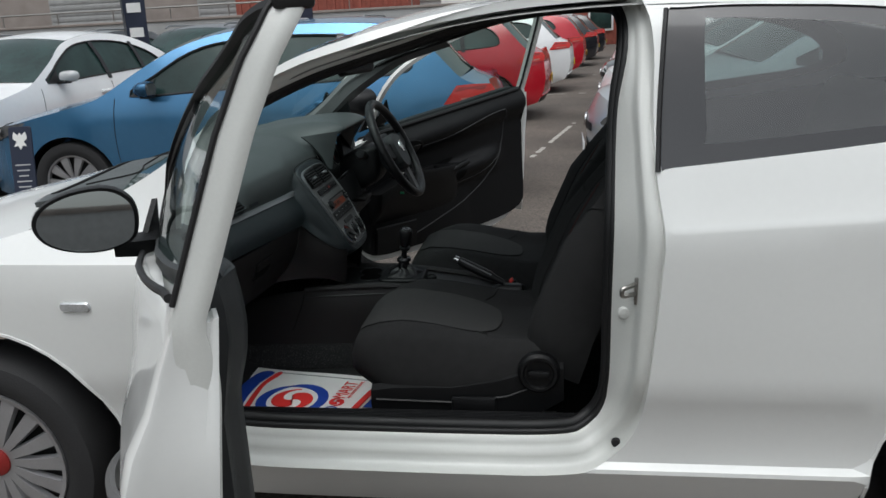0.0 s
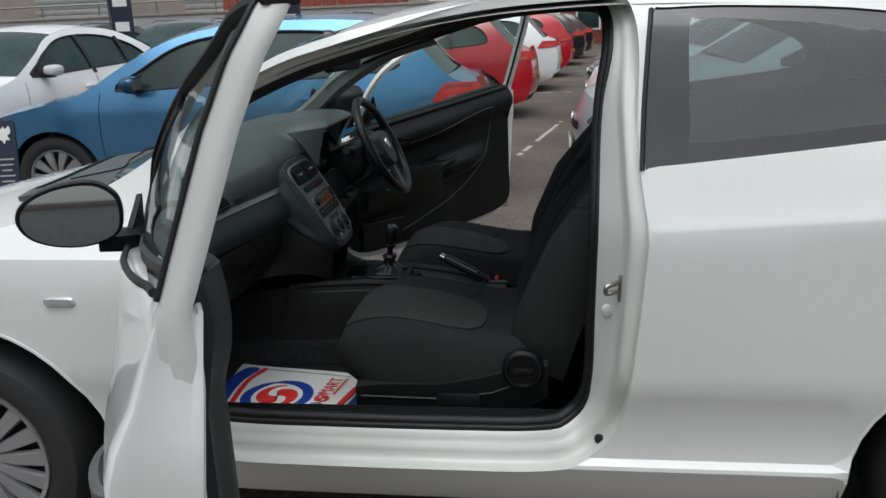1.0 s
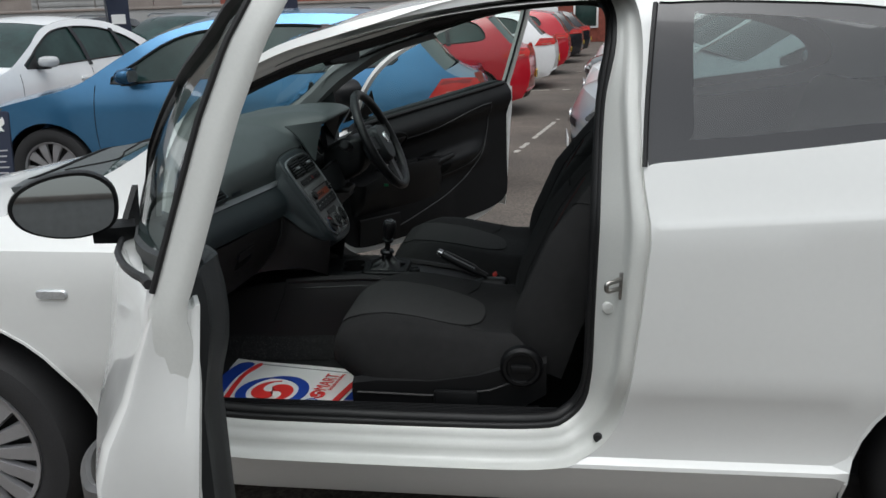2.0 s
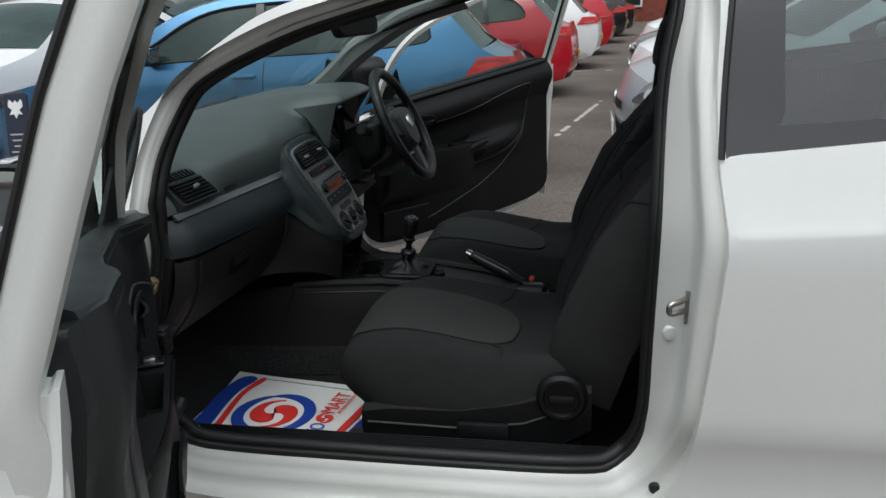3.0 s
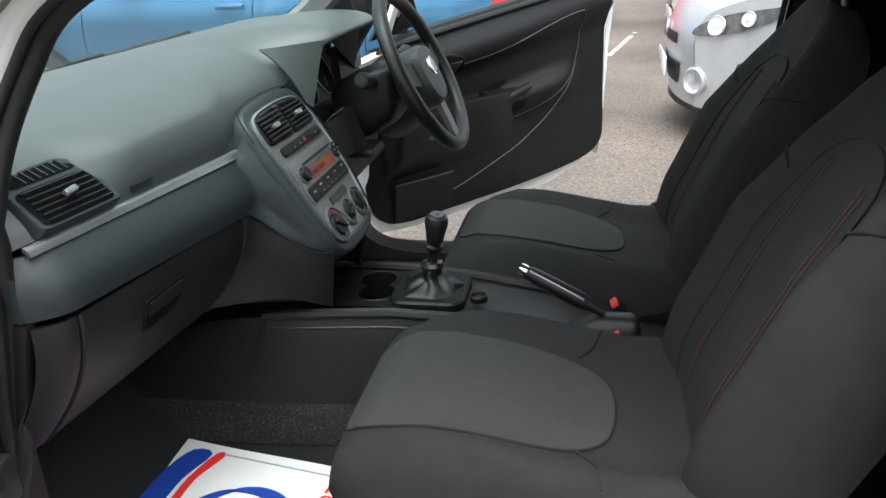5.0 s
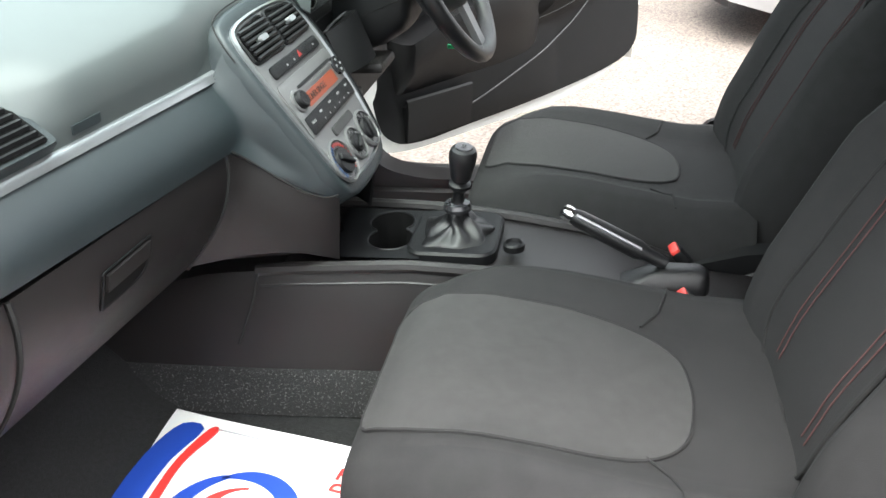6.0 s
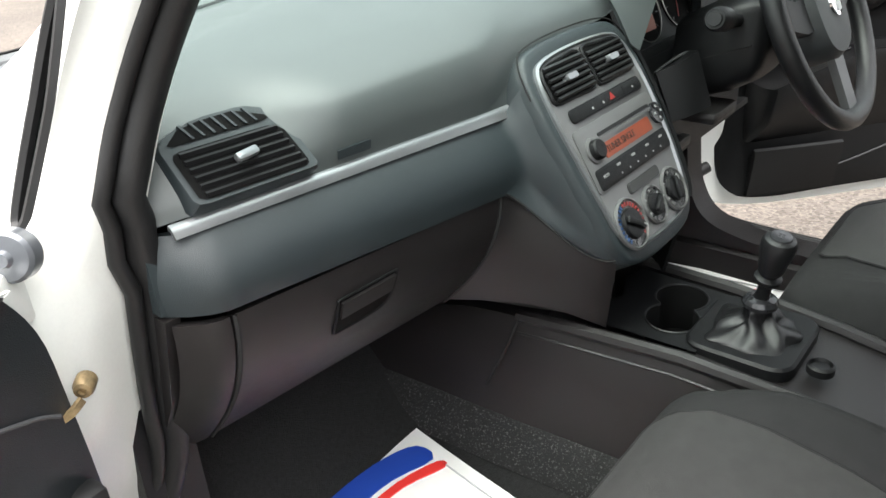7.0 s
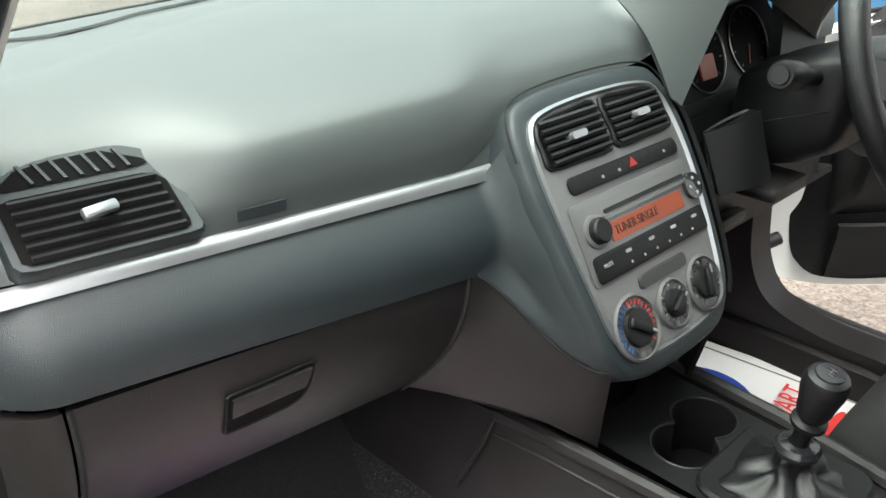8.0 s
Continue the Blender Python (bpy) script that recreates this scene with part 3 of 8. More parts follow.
part("quarter_panel", thick(tri, -0.004), DARKTRIM, car, "dark triangular panel beside the pillar")
# opaque pale plate stands for daylight in the small window
sliver = plate([(0.600, 1.050), (0.675, 1.050), (0.672, 1.086)], [], 0.05, lambda x, z: (x, skin_y(x, z) - 0.0945, z))
part("daylight_sliver", thick(sliver, -0.002), LINING, car)

# side glass behind the doors, with its broad black ceramic edge
for s in (1, -1):
    def qlift(x, z, o=-0.006):
        back = 0.095 * ss01((x - 1.40) / 0.26) * (1 - 0.9 * ss01((x - 1.95) / 0.6)) if s > 0 else 0.0
        return (x + back, s * (skin_y(x, z) + o), z)
    qc = [(1.885, 1.125), (2.2, 1.15), (2.47, 1.18), (2.53, 1.215), (2.46, 1.29), (2.25, 1.355), (2.0, 1.385), (1.90, 1.388), (1.875, 1.37), (1.872, 1.15)]
    part("window_edge", plate(QWIN, [spline(qc, 4)], 0.07, qlift), FRIT, car, "glossy black edge of the side window")
    part("side_window", plate(spline(qc, 4), [], 0.08, qlift), TINT, car, "tinted rear side window")
    part("quarter_window", plate(FQWIN, [], 0.05, qlift), PRIVACY if s < 0 else TINT, car, "small dark triangular window at the foot of the A-post")
    fr = Geo().tube([qlift(x, z, 0.0) for x, z in FQWIN], 0.006, 6, True)
    part("quarter_window_seal", fr, RUBBER, car)
    gt = Geo().tube([qlift(x, z, 0.001) for x, z in spline([(1.765, 1.070), (1.771, 1.2), (1.782, 1.33), (1.792, 1.415)], 5, False)], 0.006, 6)
    part("window_strip", gt, RUBBER, car, "thin black strip before the side window")

# striker, buffer and drain grommets in the jamb
st = thing("door_striker", "steel door striker bolted to the white door pillar", "striker")
sx, sz = 1.724, 0.79
sy = -(skin_y(1.75, 0.8) - 0.060)
part("striker_plate", Geo().box((sx, sy - 0.002, sz), (0.011, 0.006, 0.066), 0.002), STEEL, st)
part("striker_loop", Geo().tube(spline([(sx, sy, sz + 0.018), (sx - 0.018, sy - 0.018, sz + 0.016), (sx - 0.034, sy - 0.026, sz + 0.012), (sx - 0.034, sy - 0.026, sz - 0.004), (sx - 0.018, sy - 0.018, sz - 0.004), (sx, sy, sz - 0.006)], 4, False), 0.0055, 8), STEEL, st)
part("pillar_buffer", Geo().lathe([(0.0, 0.006), (0.012, 0.004), (0.015, 0.0), (0.015, -0.006)], pose(1.697, -0.756, 0.729, 90, 0, 0), 18), JAMB, car, "round white buffer")
part("grommet", Geo().lathe([(0.0, 0.006), (0.010, 0.006), (0.012, 0.0), (0.012, -0.006)], pose(1.681, -(skin_y(1.7, 0.42) - 0.030), 0.394, 90, 0, 0), 16), RUBBER, car, "small black rubber grommet")

# hinge bolts and the check strap's bracket on the A-post
part("hinge_bolt", Geo().lathe([(0.0, 0.014), (0.006, 0.014), (0.008, 0.009), (0.020, 0.007), (0.023, 0.003), (0.023, -0.012)], Matrix.Translation((0.622, -0.772, 0.945)) @ pose(0, 0, 0, 0, 78, -52), 24), GREYCAR, car, "grey hinge bolt with a wide washer")
HM = Matrix.Translation((0.632, -0.800, 0.905)) @ pose(0, 0, 0, 0, 0, -52)
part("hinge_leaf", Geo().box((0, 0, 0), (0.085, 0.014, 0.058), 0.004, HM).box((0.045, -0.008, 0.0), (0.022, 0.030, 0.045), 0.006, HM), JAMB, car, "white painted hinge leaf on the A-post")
part("hinge_pin", Geo().lathe([(0.006, -0.040), (0.008, -0.034), (0.008, 0.034), (0.006, 0.040)], Matrix.Translation((0.658, -0.828, 0.905)), 14), STEEL, car, "bare steel hinge pin")
part("strap_pivot", Geo().lathe([(0.0, 0.003), (0.003, 0.003), (0.004, 0.006), (0.008, 0.005), (0.010, 0.0), (0.010, -0.014)], Matrix.Translation((0.640, -0.755, 0.805)) @ pose(0, 0, 0, 0, 90, -42), 18), RUSTY, car, "rusty check strap pivot")
part("check_strap", Geo().ribbon(spline([(0.648, -0.762, 0.800), (0.650, -0.776, 0.794), (0.646, -0.792, 0.790), (0.640, -0.806, 0.788)], 4, False), [(-0.002, -0.004), (0.002, -0.004), (0.002, 0.004), (-0.002, 0.004)], Vector((0, 0, 1))), RUSTY, car, "brassy door check strap")
part("wiring_plug", Geo().box((0.662, -0.792, 0.690), (0.030, 0.036, 0.062), 0.008).box((0.672, -0.812, 0.700), (0.022, 0.020, 0.030), 0.005), RUBBER, car, "black wiring plug on the A-post")

# side repeater lamp on the near wing
rl = Geo().prism(round_rect(0.085, 0.026, 0.012), -0.004, 0.008, Matrix.Translation((0.333, -skin_y(0.333, 0.765), 0.765)) @ pose(0, 0, 0, 90, 0, 0), 0.004)
part("indicator_lamp", rl, LAMPCLEAR, car, "clear side indicator lens")

# wheels
def wheel_parts(x, y, sgn, r, parent, spokes=16, cap=None, rr=0.212, wid=0.19):
    """Tyre, rim with separate spokes, and centre cap; the outer face looks along sgn * y."""
    m = Matrix.Translation((x, y, r)) @ pose(0, 0, 0, -90 * sgn, 0, 0)
    t = wid / 2
    tyre = Geo().loft([[m @ Vector((rad * math.cos(q * math.tau / 40), rad * math.sin(q * math.tau / 40), h)) for q in range(40)] for rad, h in
                       ((rr, -t * 0.9), (r * 0.93, -t), (r, -t * 0.75), (r, t * 0.72), (r * 0.965, t * 0.93), (r * 0.86, t * 1.02), (rr + 0.02, t * 0.98), (rr, t * 0.85), (rr - 0.01, t * 0.4))], caps=False)
    ob = part("tyre", tyre, TYRE, parent, "black tyre")
    # flat dark disc stands for the shaded depth behind the spokes
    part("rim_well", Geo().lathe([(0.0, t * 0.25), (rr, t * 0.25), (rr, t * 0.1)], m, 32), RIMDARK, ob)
    rim = Geo().loft([[m @ Vector((rad * math.cos(q * math.tau / 40), rad * math.sin(q * math.tau / 40), h)) for q in range(40)] for rad, h in
                      ((rr + 0.004, t * 0.7), (rr + 0.002, t * 0.95), (rr - 0.012, t * 0.9), (rr - 0.016, t * 0.6))], caps=False)
    for k in range(spokes):
        a = k * math.tau / spokes
        w0, w1 = 0.012, (0.62 * math.pi * rr / spokes)
        rim.loft([[m @ (Matrix.Rotation(a, 4, "Z") @ Vector((rad, s * ww, h))) for s, h in ((-1, hh - 0.016), (-0.8, hh), (0.8, hh), (1, hh - 0.016))] for rad, ww, hh in ((0.04, w0, t * 0.82), (rr * 0.55, (w0 + w1) / 2, t * 0.9), (rr - 0.01, w1, t * 0.82))])
    part("rim", rim, RIM, ob, "silver multi-spoke wheel trim")
    part("hub_cap", Geo().lathe([(0.045, t * 0.6), (0.042, t * 0.88), (0.028, t * 0.95), (0.0, t * 0.96)], m, 20), cap or RIM, ob)
    return ob


for wx in (0.0, 2.645):
    for sgn in (-1, 1):
        wheel_parts(wx, sgn * 0.725, sgn, 0.305, car, 16, REDMARK if wx == 0 else None)
    for sgn in (-1, 1):
        arch = Geo().loft([[(wx + 0.40 * math.cos(q * math.pi / 16), y, 0.295 + 0.40 * math.sin(q * math.pi / 16)) for q in range(-2, 19)] for y in (sgn * 0.79, sgn * 0.55)], closed=False, caps=False)
        part("wheel_arch_liner", arch, RUBBER, car, "black wheel arch liner")
for sgn in (-1, 1):
    lip = Geo().tube([(x, sgn * (skin_y(x, z) - 0.004), z) for x, z in arc(0.005, 0.295, 0.400, 194, -13, 24)], 0.007, 6)
    part("arch_lip", lip, WHITE, car)
    lip = Geo().tube([(x, sgn * (skin_y(x, z) - 0.004), z) for x, z in arc(2.645, 0.295, 0.392, 194, -9, 24)], 0.007, 6)
    part("arch_lip", lip, WHITE, car)
under = Geo().box((1.15, 0, 0.21), (3.6, 1.30, 0.08), 0.02)
part("underbody", under, RUBBER, car, "dark underbody")

# wipers lying at the foot of the screen
for y0, y1 in ((-0.35, 0.25), (0.12, 0.62)):
    wp = Geo().tube(spline([(0.20, y0, 1.0), (0.26, lerp(y0, y1, 0.4), 1.035), (0.30, y1, 1.03)], 5, False), 0.007, 6)
    wp.tube(spline([(0.24, y0 - 0.25, 0.995), (0.27, y0, 1.022), (0.29, lerp(y0, y1, 0.8), 1.045)], 5, False), 0.006, 6)
    part("wiper", wp, BLACK, car, "black windscreen wiper")

# cabin shell: floor, sills, inner pillars, rear trim
floor = Geo().grid(lambda u, v: (lerp(0.30, 2.2, u), lerp(-0.70, 0.70, v), 0.315 + 0.22 * max(0, (0.56 - lerp(0.30, 2.2, u)) / 0.26) ** 1.5), 30, 12)
part("floor_carpet", thick(floor, -0.02, Vector((0, 0, 1))), CARPET, car, "charcoal carpet on the cabin floor")
part("bulkhead", Geo().box((0.30, 0, 0.72), (0.04, 1.40, 0.62), 0.01), RUBBER, car)
for sgn in (-1, 1):
    sill = Geo().loft([[(x, sgn * y, z) for y, z in ((0.71, 0.30), (0.715, 0.392), (0.70, 0.406), (0.64, 0.40), (0.60, 0.375), (0.585, 0.31))] for x in (0.50, 0.9, 1.3, 1.66)], closed=True)
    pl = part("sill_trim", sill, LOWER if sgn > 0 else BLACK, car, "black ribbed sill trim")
    for k in range(7 if sgn < 0 else 0):
        part("rib", Geo().box((1.08, sgn * (0.648 + k * 0.0082), 0.4065), (1.02, 0.0036, 0.006), 0.0015), LEATHER, pl)
    bp = Geo().loft([[(x0 + dx, sgn * (skin_y(1.72, z) - ins), z) for dx, ins in ((-0.01, 0.12), (-0.005, 0.16), (0.10, 0.22), (0.16, 0.16), (0.10, 0.10))] for x0, z in ((1.69, 0.40), (1.685, 0.8), (1.69, 1.05), (1.71, 1.3), (1.715, 1.42))])
    part("pillar_trim", far(bp.flip()) if sgn > 0 else bp, BLACK, car, "black B-post trim")
    rt = plate([(1.74, 0.32), (2.9, 0.32), (2.9, 1.15), (2.6, 1.13), (2.2, 1.09), (1.74, 1.06)], [], 0.2, lambda x, z: (x, sgn * (skin_y(x, z) - 0.12), z))
    part("rear_trim", far(rt.flip()) if sgn > 0 else rt, BLACK, car, "black rear side trim")
    if sgn < 0:
        ap = Geo()
        rail = [(p, q) for p, q in zip(offset(DOORWAY, [0.012] * len(DOORWAY)), offset(DOORWAY, [0.055] * len(DOORWAY))) if p[1] > 1.02 and p[0] < 1.66]
        ap.loft([[(p[0], sgn * (skin_y(*p) - 0.06), p[1]), (p[0], sgn * (skin_y(*p) - 0.072), p[1] + 0.004), (lerp(p[0], q[0], 0.6), sgn * (skin_y(*p) - 0.088), lerp(p[1], q[1], 0.5)), (q[0], sgn * (skin_y(*p) - 0.085), q[1] - 0.012), (q[0], sgn * (skin_y(*p) - 0.06), q[1] - 0.03)] for p, q in rail])
        part("roof_pillar_trim", ap, PILLAR, car, "grey A-post trim")
    kick = plate(spline([(0.36, 0.33), (0.36, 0.88), (0.58, 0.90), (0.640, 0.78), (0.652, 0.60), (0.668, 0.50), (0.715, 0.435), (0.82, 0.408), (0.95, 0.402), (0.95, 0.34)], 4), [], 0.08, lambda x, z: (x, 0.612, z))
    kick = thick(kick, 0.075, Vector((0, 1, 0)))
    if sgn < 0:
        kick = Geo().loft([[(x, y, z) for y, z in ((0.70, 0.32), (0.69, 0.9), (0.62, 0.9), (0.62, 0.32))] for x in (0.36, 0.50, 0.56)])
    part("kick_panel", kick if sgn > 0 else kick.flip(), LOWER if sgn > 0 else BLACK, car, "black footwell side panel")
rb = Geo().box((2.1, 0, 0.62), (0.5, 1.24, 0.34), 0.08, seg=4)
part("rear_seat_cushion", rb, CLOTH, car, "black rear bench cushion")
rbb = Geo().box((0, 0, 0.28), (0.16, 1.24, 0.6), 0.06, pose(2.42, 0, 0.6, 0, 18, 0), 4)
part("rear_seat_back", rbb, CLOTH, car, "black rear bench back")
# interior mirror hanging from the screen
mir = Geo().prism(round_rect(0.24, 0.07, 0.03), -0.012, 0.012, pose(0.90, 0.0, 1.300, 80, 0, 78), 0.006)
mir.tube([(0.925, 0.0, 1.385), (0.92, 0.0, 1.35), (0.905, 0.0, 1.31)], 0.009, 8)
part("rear_view_mirror", mir, BLACK, car, "black rear-view mirror")


# ---- the two doors, drawn shut in the car's axes and swung on their hinges ----
HINGE = (0.545, 0.785)
SWING = {-1: 60.9, 1: 49.5}


def belt(x, s=-1):
    """The waist line of a door; the far door hangs a little lower."""
    return 0.938 + (x - 0.6) * 0.155 if s < 0 else 0.914 + (x - 0.6) * 0.128


def glass_y(x, z, s=-1):
    """The plane of the window, leaning in above the waist."""
    lean = 0.772 - 0.42 * max(0.0, z - belt(x, s))
    if s > 0:
        return min(skin_y(x, z), lean)
    bow = 0.045 * ss01((1.62 - x) / 0.5) * (0.45 + 0.55 * math.sin(math.pi * min(1.0, max(0.0, (z - 0.95) / 0.45))))
    return min(skin_y(x, z) + bow, lean + bow)


LEAF = offset(SHUT, [-0.005] * len(SHUT))
FRAME_LINE = spline([(1.742, 1.10), (1.737, 1.18), (1.742, 1.28), (1.740, 1.40), (1.70, 1.442), (1.58, 1.446), (1.44, 1.430), (1.30, 1.396), (1.165, 1.349), (1.02, 1.30), (0.895, 1.244), (0.82, 1.19), (0.768, 1.11), (0.735, 0.985)], 4, False)


def ss(t):
    t = min(1, max(0, t))
    return t * t * (3 - 2 * t)


def pan_y(x, z):
    """The inner face of the pressed door shell."""
    return min(0.716 + 0.11 * max(0.0, 1.15 - z), 0.748, skin_y(x, z) - 0.045)


def make_door(s):
    leaf = []
    waist = lambda x: belt(x, s)
    gy = lambda x, z: glass_y(x, z, s)
    low = [p for p in LEAF if p[1] < waist(p[0])]
    k0 = max(range(len(low)), key=lambda i: math.dist(low[i], low[i - 1]))
    low = low[k0:] + low[:k0]
    outline = low + [(lerp(low[-1][0], low[0][0], t), waist(lerp(low[-1][0], low[0][0], t))) for t in [i / 12 for i in range(1, 12)]]
    outline = [(x, z + (0.035 + 0.035 * ss((x - 1.3) / 0.4)) * ss((0.56 - z) / 0.24)) for x, z in outline]
    pane = offset([(lerp(0.730, 1.742, i / 10), waist(lerp(0.730, 1.742, i / 10)) - 0.01) for i in range(1, 10)] + FRAME_LINE, [-0.002] * (len(FRAME_LINE) + 9))

    def add(name, g, material, parent=None, label="", angle=40):
        g = g if s > 0 else g.flip()
        g.v = [(x - 0.065 * ss((x - 1.25) / 0.45), y, z) if s < 0 else (x - 0.006 * ss((x - 1.25) / 0.45), y, z) for x, y, z in g.v]
        g = g.moved(Matrix.Translation((-HINGE[0], -s * HINGE[1], 0)))
        return part(name, g, material, leaf[0] if leaf else car, label, angle)

    def bulge(x, z):
        """The outer skin swells a little below the waist."""
        return skin_y(x, z) + 0.020 * ss((x - 1.2) / 0.4) * ss((1.02 - z) / 0.14) * ss((z - 0.45) / 0.3)

    # pressed shell: outer skin rolled into a broad flat closing edge
    rings = []
    for out, k in ((-0.03, 0.0), (-0.006, 0.01), (0.0, 0.05), (0.0, 0.12), (-0.003, 0.20), (-0.004, 0.60), (-0.006, 0.80), (-0.001, 0.86), (-0.001, 0.95), (-0.05, 1.0)):
        o = offset(outline, [out] * len(outline))
        rings.append([(x, lerp(bulge(x, z), pan_y(x, z) - 0.010, k), z) for x, z in o])
    shell = Geo().loft(rings, caps=False)
    core = offset(outline, [-0.03] * len(outline))
    pane_o = plate(core, [], 0.07, lambda x, z: (x, bulge(x, z), z))
    shell.add(pane_o.v, pane_o.f)
    core2 = offset(outline, [-0.05] * len(outline))
    pane_i = plate(core2, [], 0.12, lambda x, z: (x, pan_y(x, z) - 0.010, z))
    shell.add(pane_i.v, pane_i.f)
    leaf.append(add("car_door", shell, WHITE, label="white car door with black inner trim, standing wide open", angle=45))
    leaf[0].matrix_basis = Matrix.Translation((HINGE[0], s * HINGE[1], 0)) @ pose(0, 0, 0, 0, 0, s * SWING[s])
    ledge = Geo().loft([[(x, bulge(x, waist(x) - 0.012) - 0.006, waist(x) - 0.008), (x, lerp(skin_y(x, waist(x)), gy(x, waist(x)), 0.5), waist(x) - 0.001), (x, min(gy(x, waist(x)) - 0.004, 0.768), waist(x) + 0.002)] for x in [lerp(0.70, 1.72, i / 12) for i in range(13)]], closed=False, caps=False)
    add("door_shoulder", thick(ledge, -0.008, Vector((0, 0, 1))), WHITE)
    # window frame: a broad white rear upright that runs down into the closing edge, and a slim black front and top
    post = spline([(1.722, 0.42), (1.740, 0.58), (1.744, 0.78), (1.748, 0.93), (1.754, 1.02), (1.757, 1.10), (1.756, 1.18), (1.753, 1.28), (1.749, 1.37), (1.744, 1.415), (1.734, 1.448)], 4, False)

    def post_ring(x, z):
        top = ss((z - waist(1.73) + 0.12) / 0.12)
        yo, yi = lerp(pan_y(1.70, z) + 0.045, gy(1.74, z) + 0.002, top), lerp(pan_y(1.70, z) - 0.010, gy(1.74, z) - 0.041, top)
        d = lerp(0.005, 0.024, top)
        return [(x - d, yo, z), (x - 0.003, yo, z), (x, yo - 0.005, z), (x + 0.0005, yo - 0.014, z), (x + 0.004, yo - 0.019, z), (x + 0.004, yi + 0.008, z), (x + 0.001, yi + 0.003, z), (x - d, yi, z)]
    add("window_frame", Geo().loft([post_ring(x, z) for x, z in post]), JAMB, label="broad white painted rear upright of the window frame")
    add("upright_strip", Geo().tube([(x - 0.002, post_ring(x, z)[1][1] + 0.003, z) for x, z in post if z > waist(1.73)], 0.0035, 8), RUBBER, label="black rubber strip along the upright")
    add("upright_seal", Geo().tube([(x - 0.028, post_ring(x, z)[-1][1] + 0.012, z) for x, z in post if z > waist(1.73)], 0.005, 8), RUBBER, label="black rubber frame seal")
    add("frame_cap", Geo().box((1.728, gy(1.73, 1.44) - 0.022, 1.446), (0.034, 0.048, 0.026), 0.006), RUBBER, label="black rubber corner of the frame")
    cutoff = next(i for i, p in enumerate(FRAME_LINE) if p[0] < 1.71)
    path = [(x, gy(x, z) - 0.018, z) for x, z in FRAME_LINE]
    up = Vector((0, 1, 0.45))
    prof = [(-0.005, -0.016), (0.008, -0.016), (0.010, -0.010), (0.010, 0.0), (0.006, 0.004), (-0.005, 0.004)]
    add("window_frame", Geo().ribbon(path[cutoff:], prof, up), RUBBER if s < 0 else JAMB, label="slim front and top of the window frame")
    add("frame_edge", Geo().ribbon(path[cutoff + 6:], [(0.008, -0.034), (0.024, -0.030), (0.024, -0.012), (0.010, -0.010)], up), JAMB, label="white painted edge of the window frame")
    prof = [(-0.030, -0.012), (0.000, -0.016), (0.006, -0.012), (0.006, -0.004), (-0.026, -0.002), (-0.032, -0.006)]
    if s < 0:
        add("frame_lining", Geo().ribbon([p for p in path if p[0] < 1.04], prof, up), BLACK, label="black inner lining of the window frame")
    add("belt_strip", Geo().tube([(x, gy(x, waist(x)) + 0.002, waist(x) + 0.004) for x in [lerp(0.70, 1.70, i / 14) for i in range(15)]], 0.006, 8), RUBBER, label="black waist strip")
    add("inner_belt_strip", Geo().tube([(x, gy(x, waist(x)) - 0.05, waist(x) + 0.012) for x in [lerp(0.74, 1.70, i / 14) for i in range(15)]], 0.010, 8), RUBBER)
    add("door_glass", plate(pane, [], 0.1, lambda x, z: (x, gy(x, z) - 0.026, z)), CLEAR, label="clear door window, wound up")
    # trim panel: a thick rolled shoulder under the window, hollowed below it, with a broad armrest
    fwd = 0.048 if s < 0 else 0.0
    trim = spline([(0.670 - fwd, 0.415), (0.634 - fwd, 0.50), (0.624 - fwd, 0.66), (0.630 - fwd, 0.80), *(((0.660, 0.885), (0.725, 0.935)) if s > 0 else ((0.592, 0.885), (0.630, 0.942), (0.700, waist(0.70) + 0.014))), (0.785, waist(0.785) + 0.022), (1.0, waist(1.0) + 0.026), (1.3, waist(1.3) + 0.026), (1.6, waist(1.6) + 0.028),
                   (1.700, waist(1.69) + 0.022), (1.722, waist(1.69) - 0.01), (1.722, 0.90), (1.722, 0.70), (1.720, 0.55), (1.700, 0.478), (1.62, 0.438), (1.45, 0.415), (1.2, 0.400), (0.95, 0.394), (0.77, 0.390)], 4)

    def rest_top(x):
        return 0.752 + 0.16 * (x - 1.28)

    def trim_y(x, z):
        y = min((0.728 if s > 0 else lerp(0.692, 0.723, ss((x - 0.60) / 0.22))) - 0.016 * max(0.0, (0.66 - z) / 0.26), pan_y(x, min(z, 1.1)) - 0.012)
        top = waist(x) + 0.026 - z
        roll = lerp(0.060, 0.030, ss((x - 1.15) / 0.45)) if s > 0 else 0.010
        y -= roll * ss((0.175 - top) / 0.075) * ss(top / 0.090 + 0.08) * ss((x - 0.60) / 0.10)
        at = rest_top(x) - z
        y -= (0.050 if s > 0 else 0.010) * ss((at + 0.022) / 0.050) * (1 - ss((at - 0.035) / 0.10)) * ss((x - 0.96) / 0.16) * ss((1.60 - x) / 0.22)
        y -= 0.012 * max(0.0, 1 - ((x - 0.98) / 0.34) ** 4) * max(0.0, 1 - ((z - 0.52) / 0.12) ** 4)
        if s < 0:
            y -= 0.030 * ss((x - 1.24) / 0.20) * ss((1.725 - x) / 0.06)
        y += (0.018 if s > 0 else 0.0) * ss((0.69 - x) / 0.05)
        y += (0.030 if s > 0 else 0.002) * max(0.0, 1 - max(0.0, top) / 0.10) ** 2.3
        return y
    face = plate(trim, [], 0.016, lambda x, z: (x, trim_y(x, z), z))
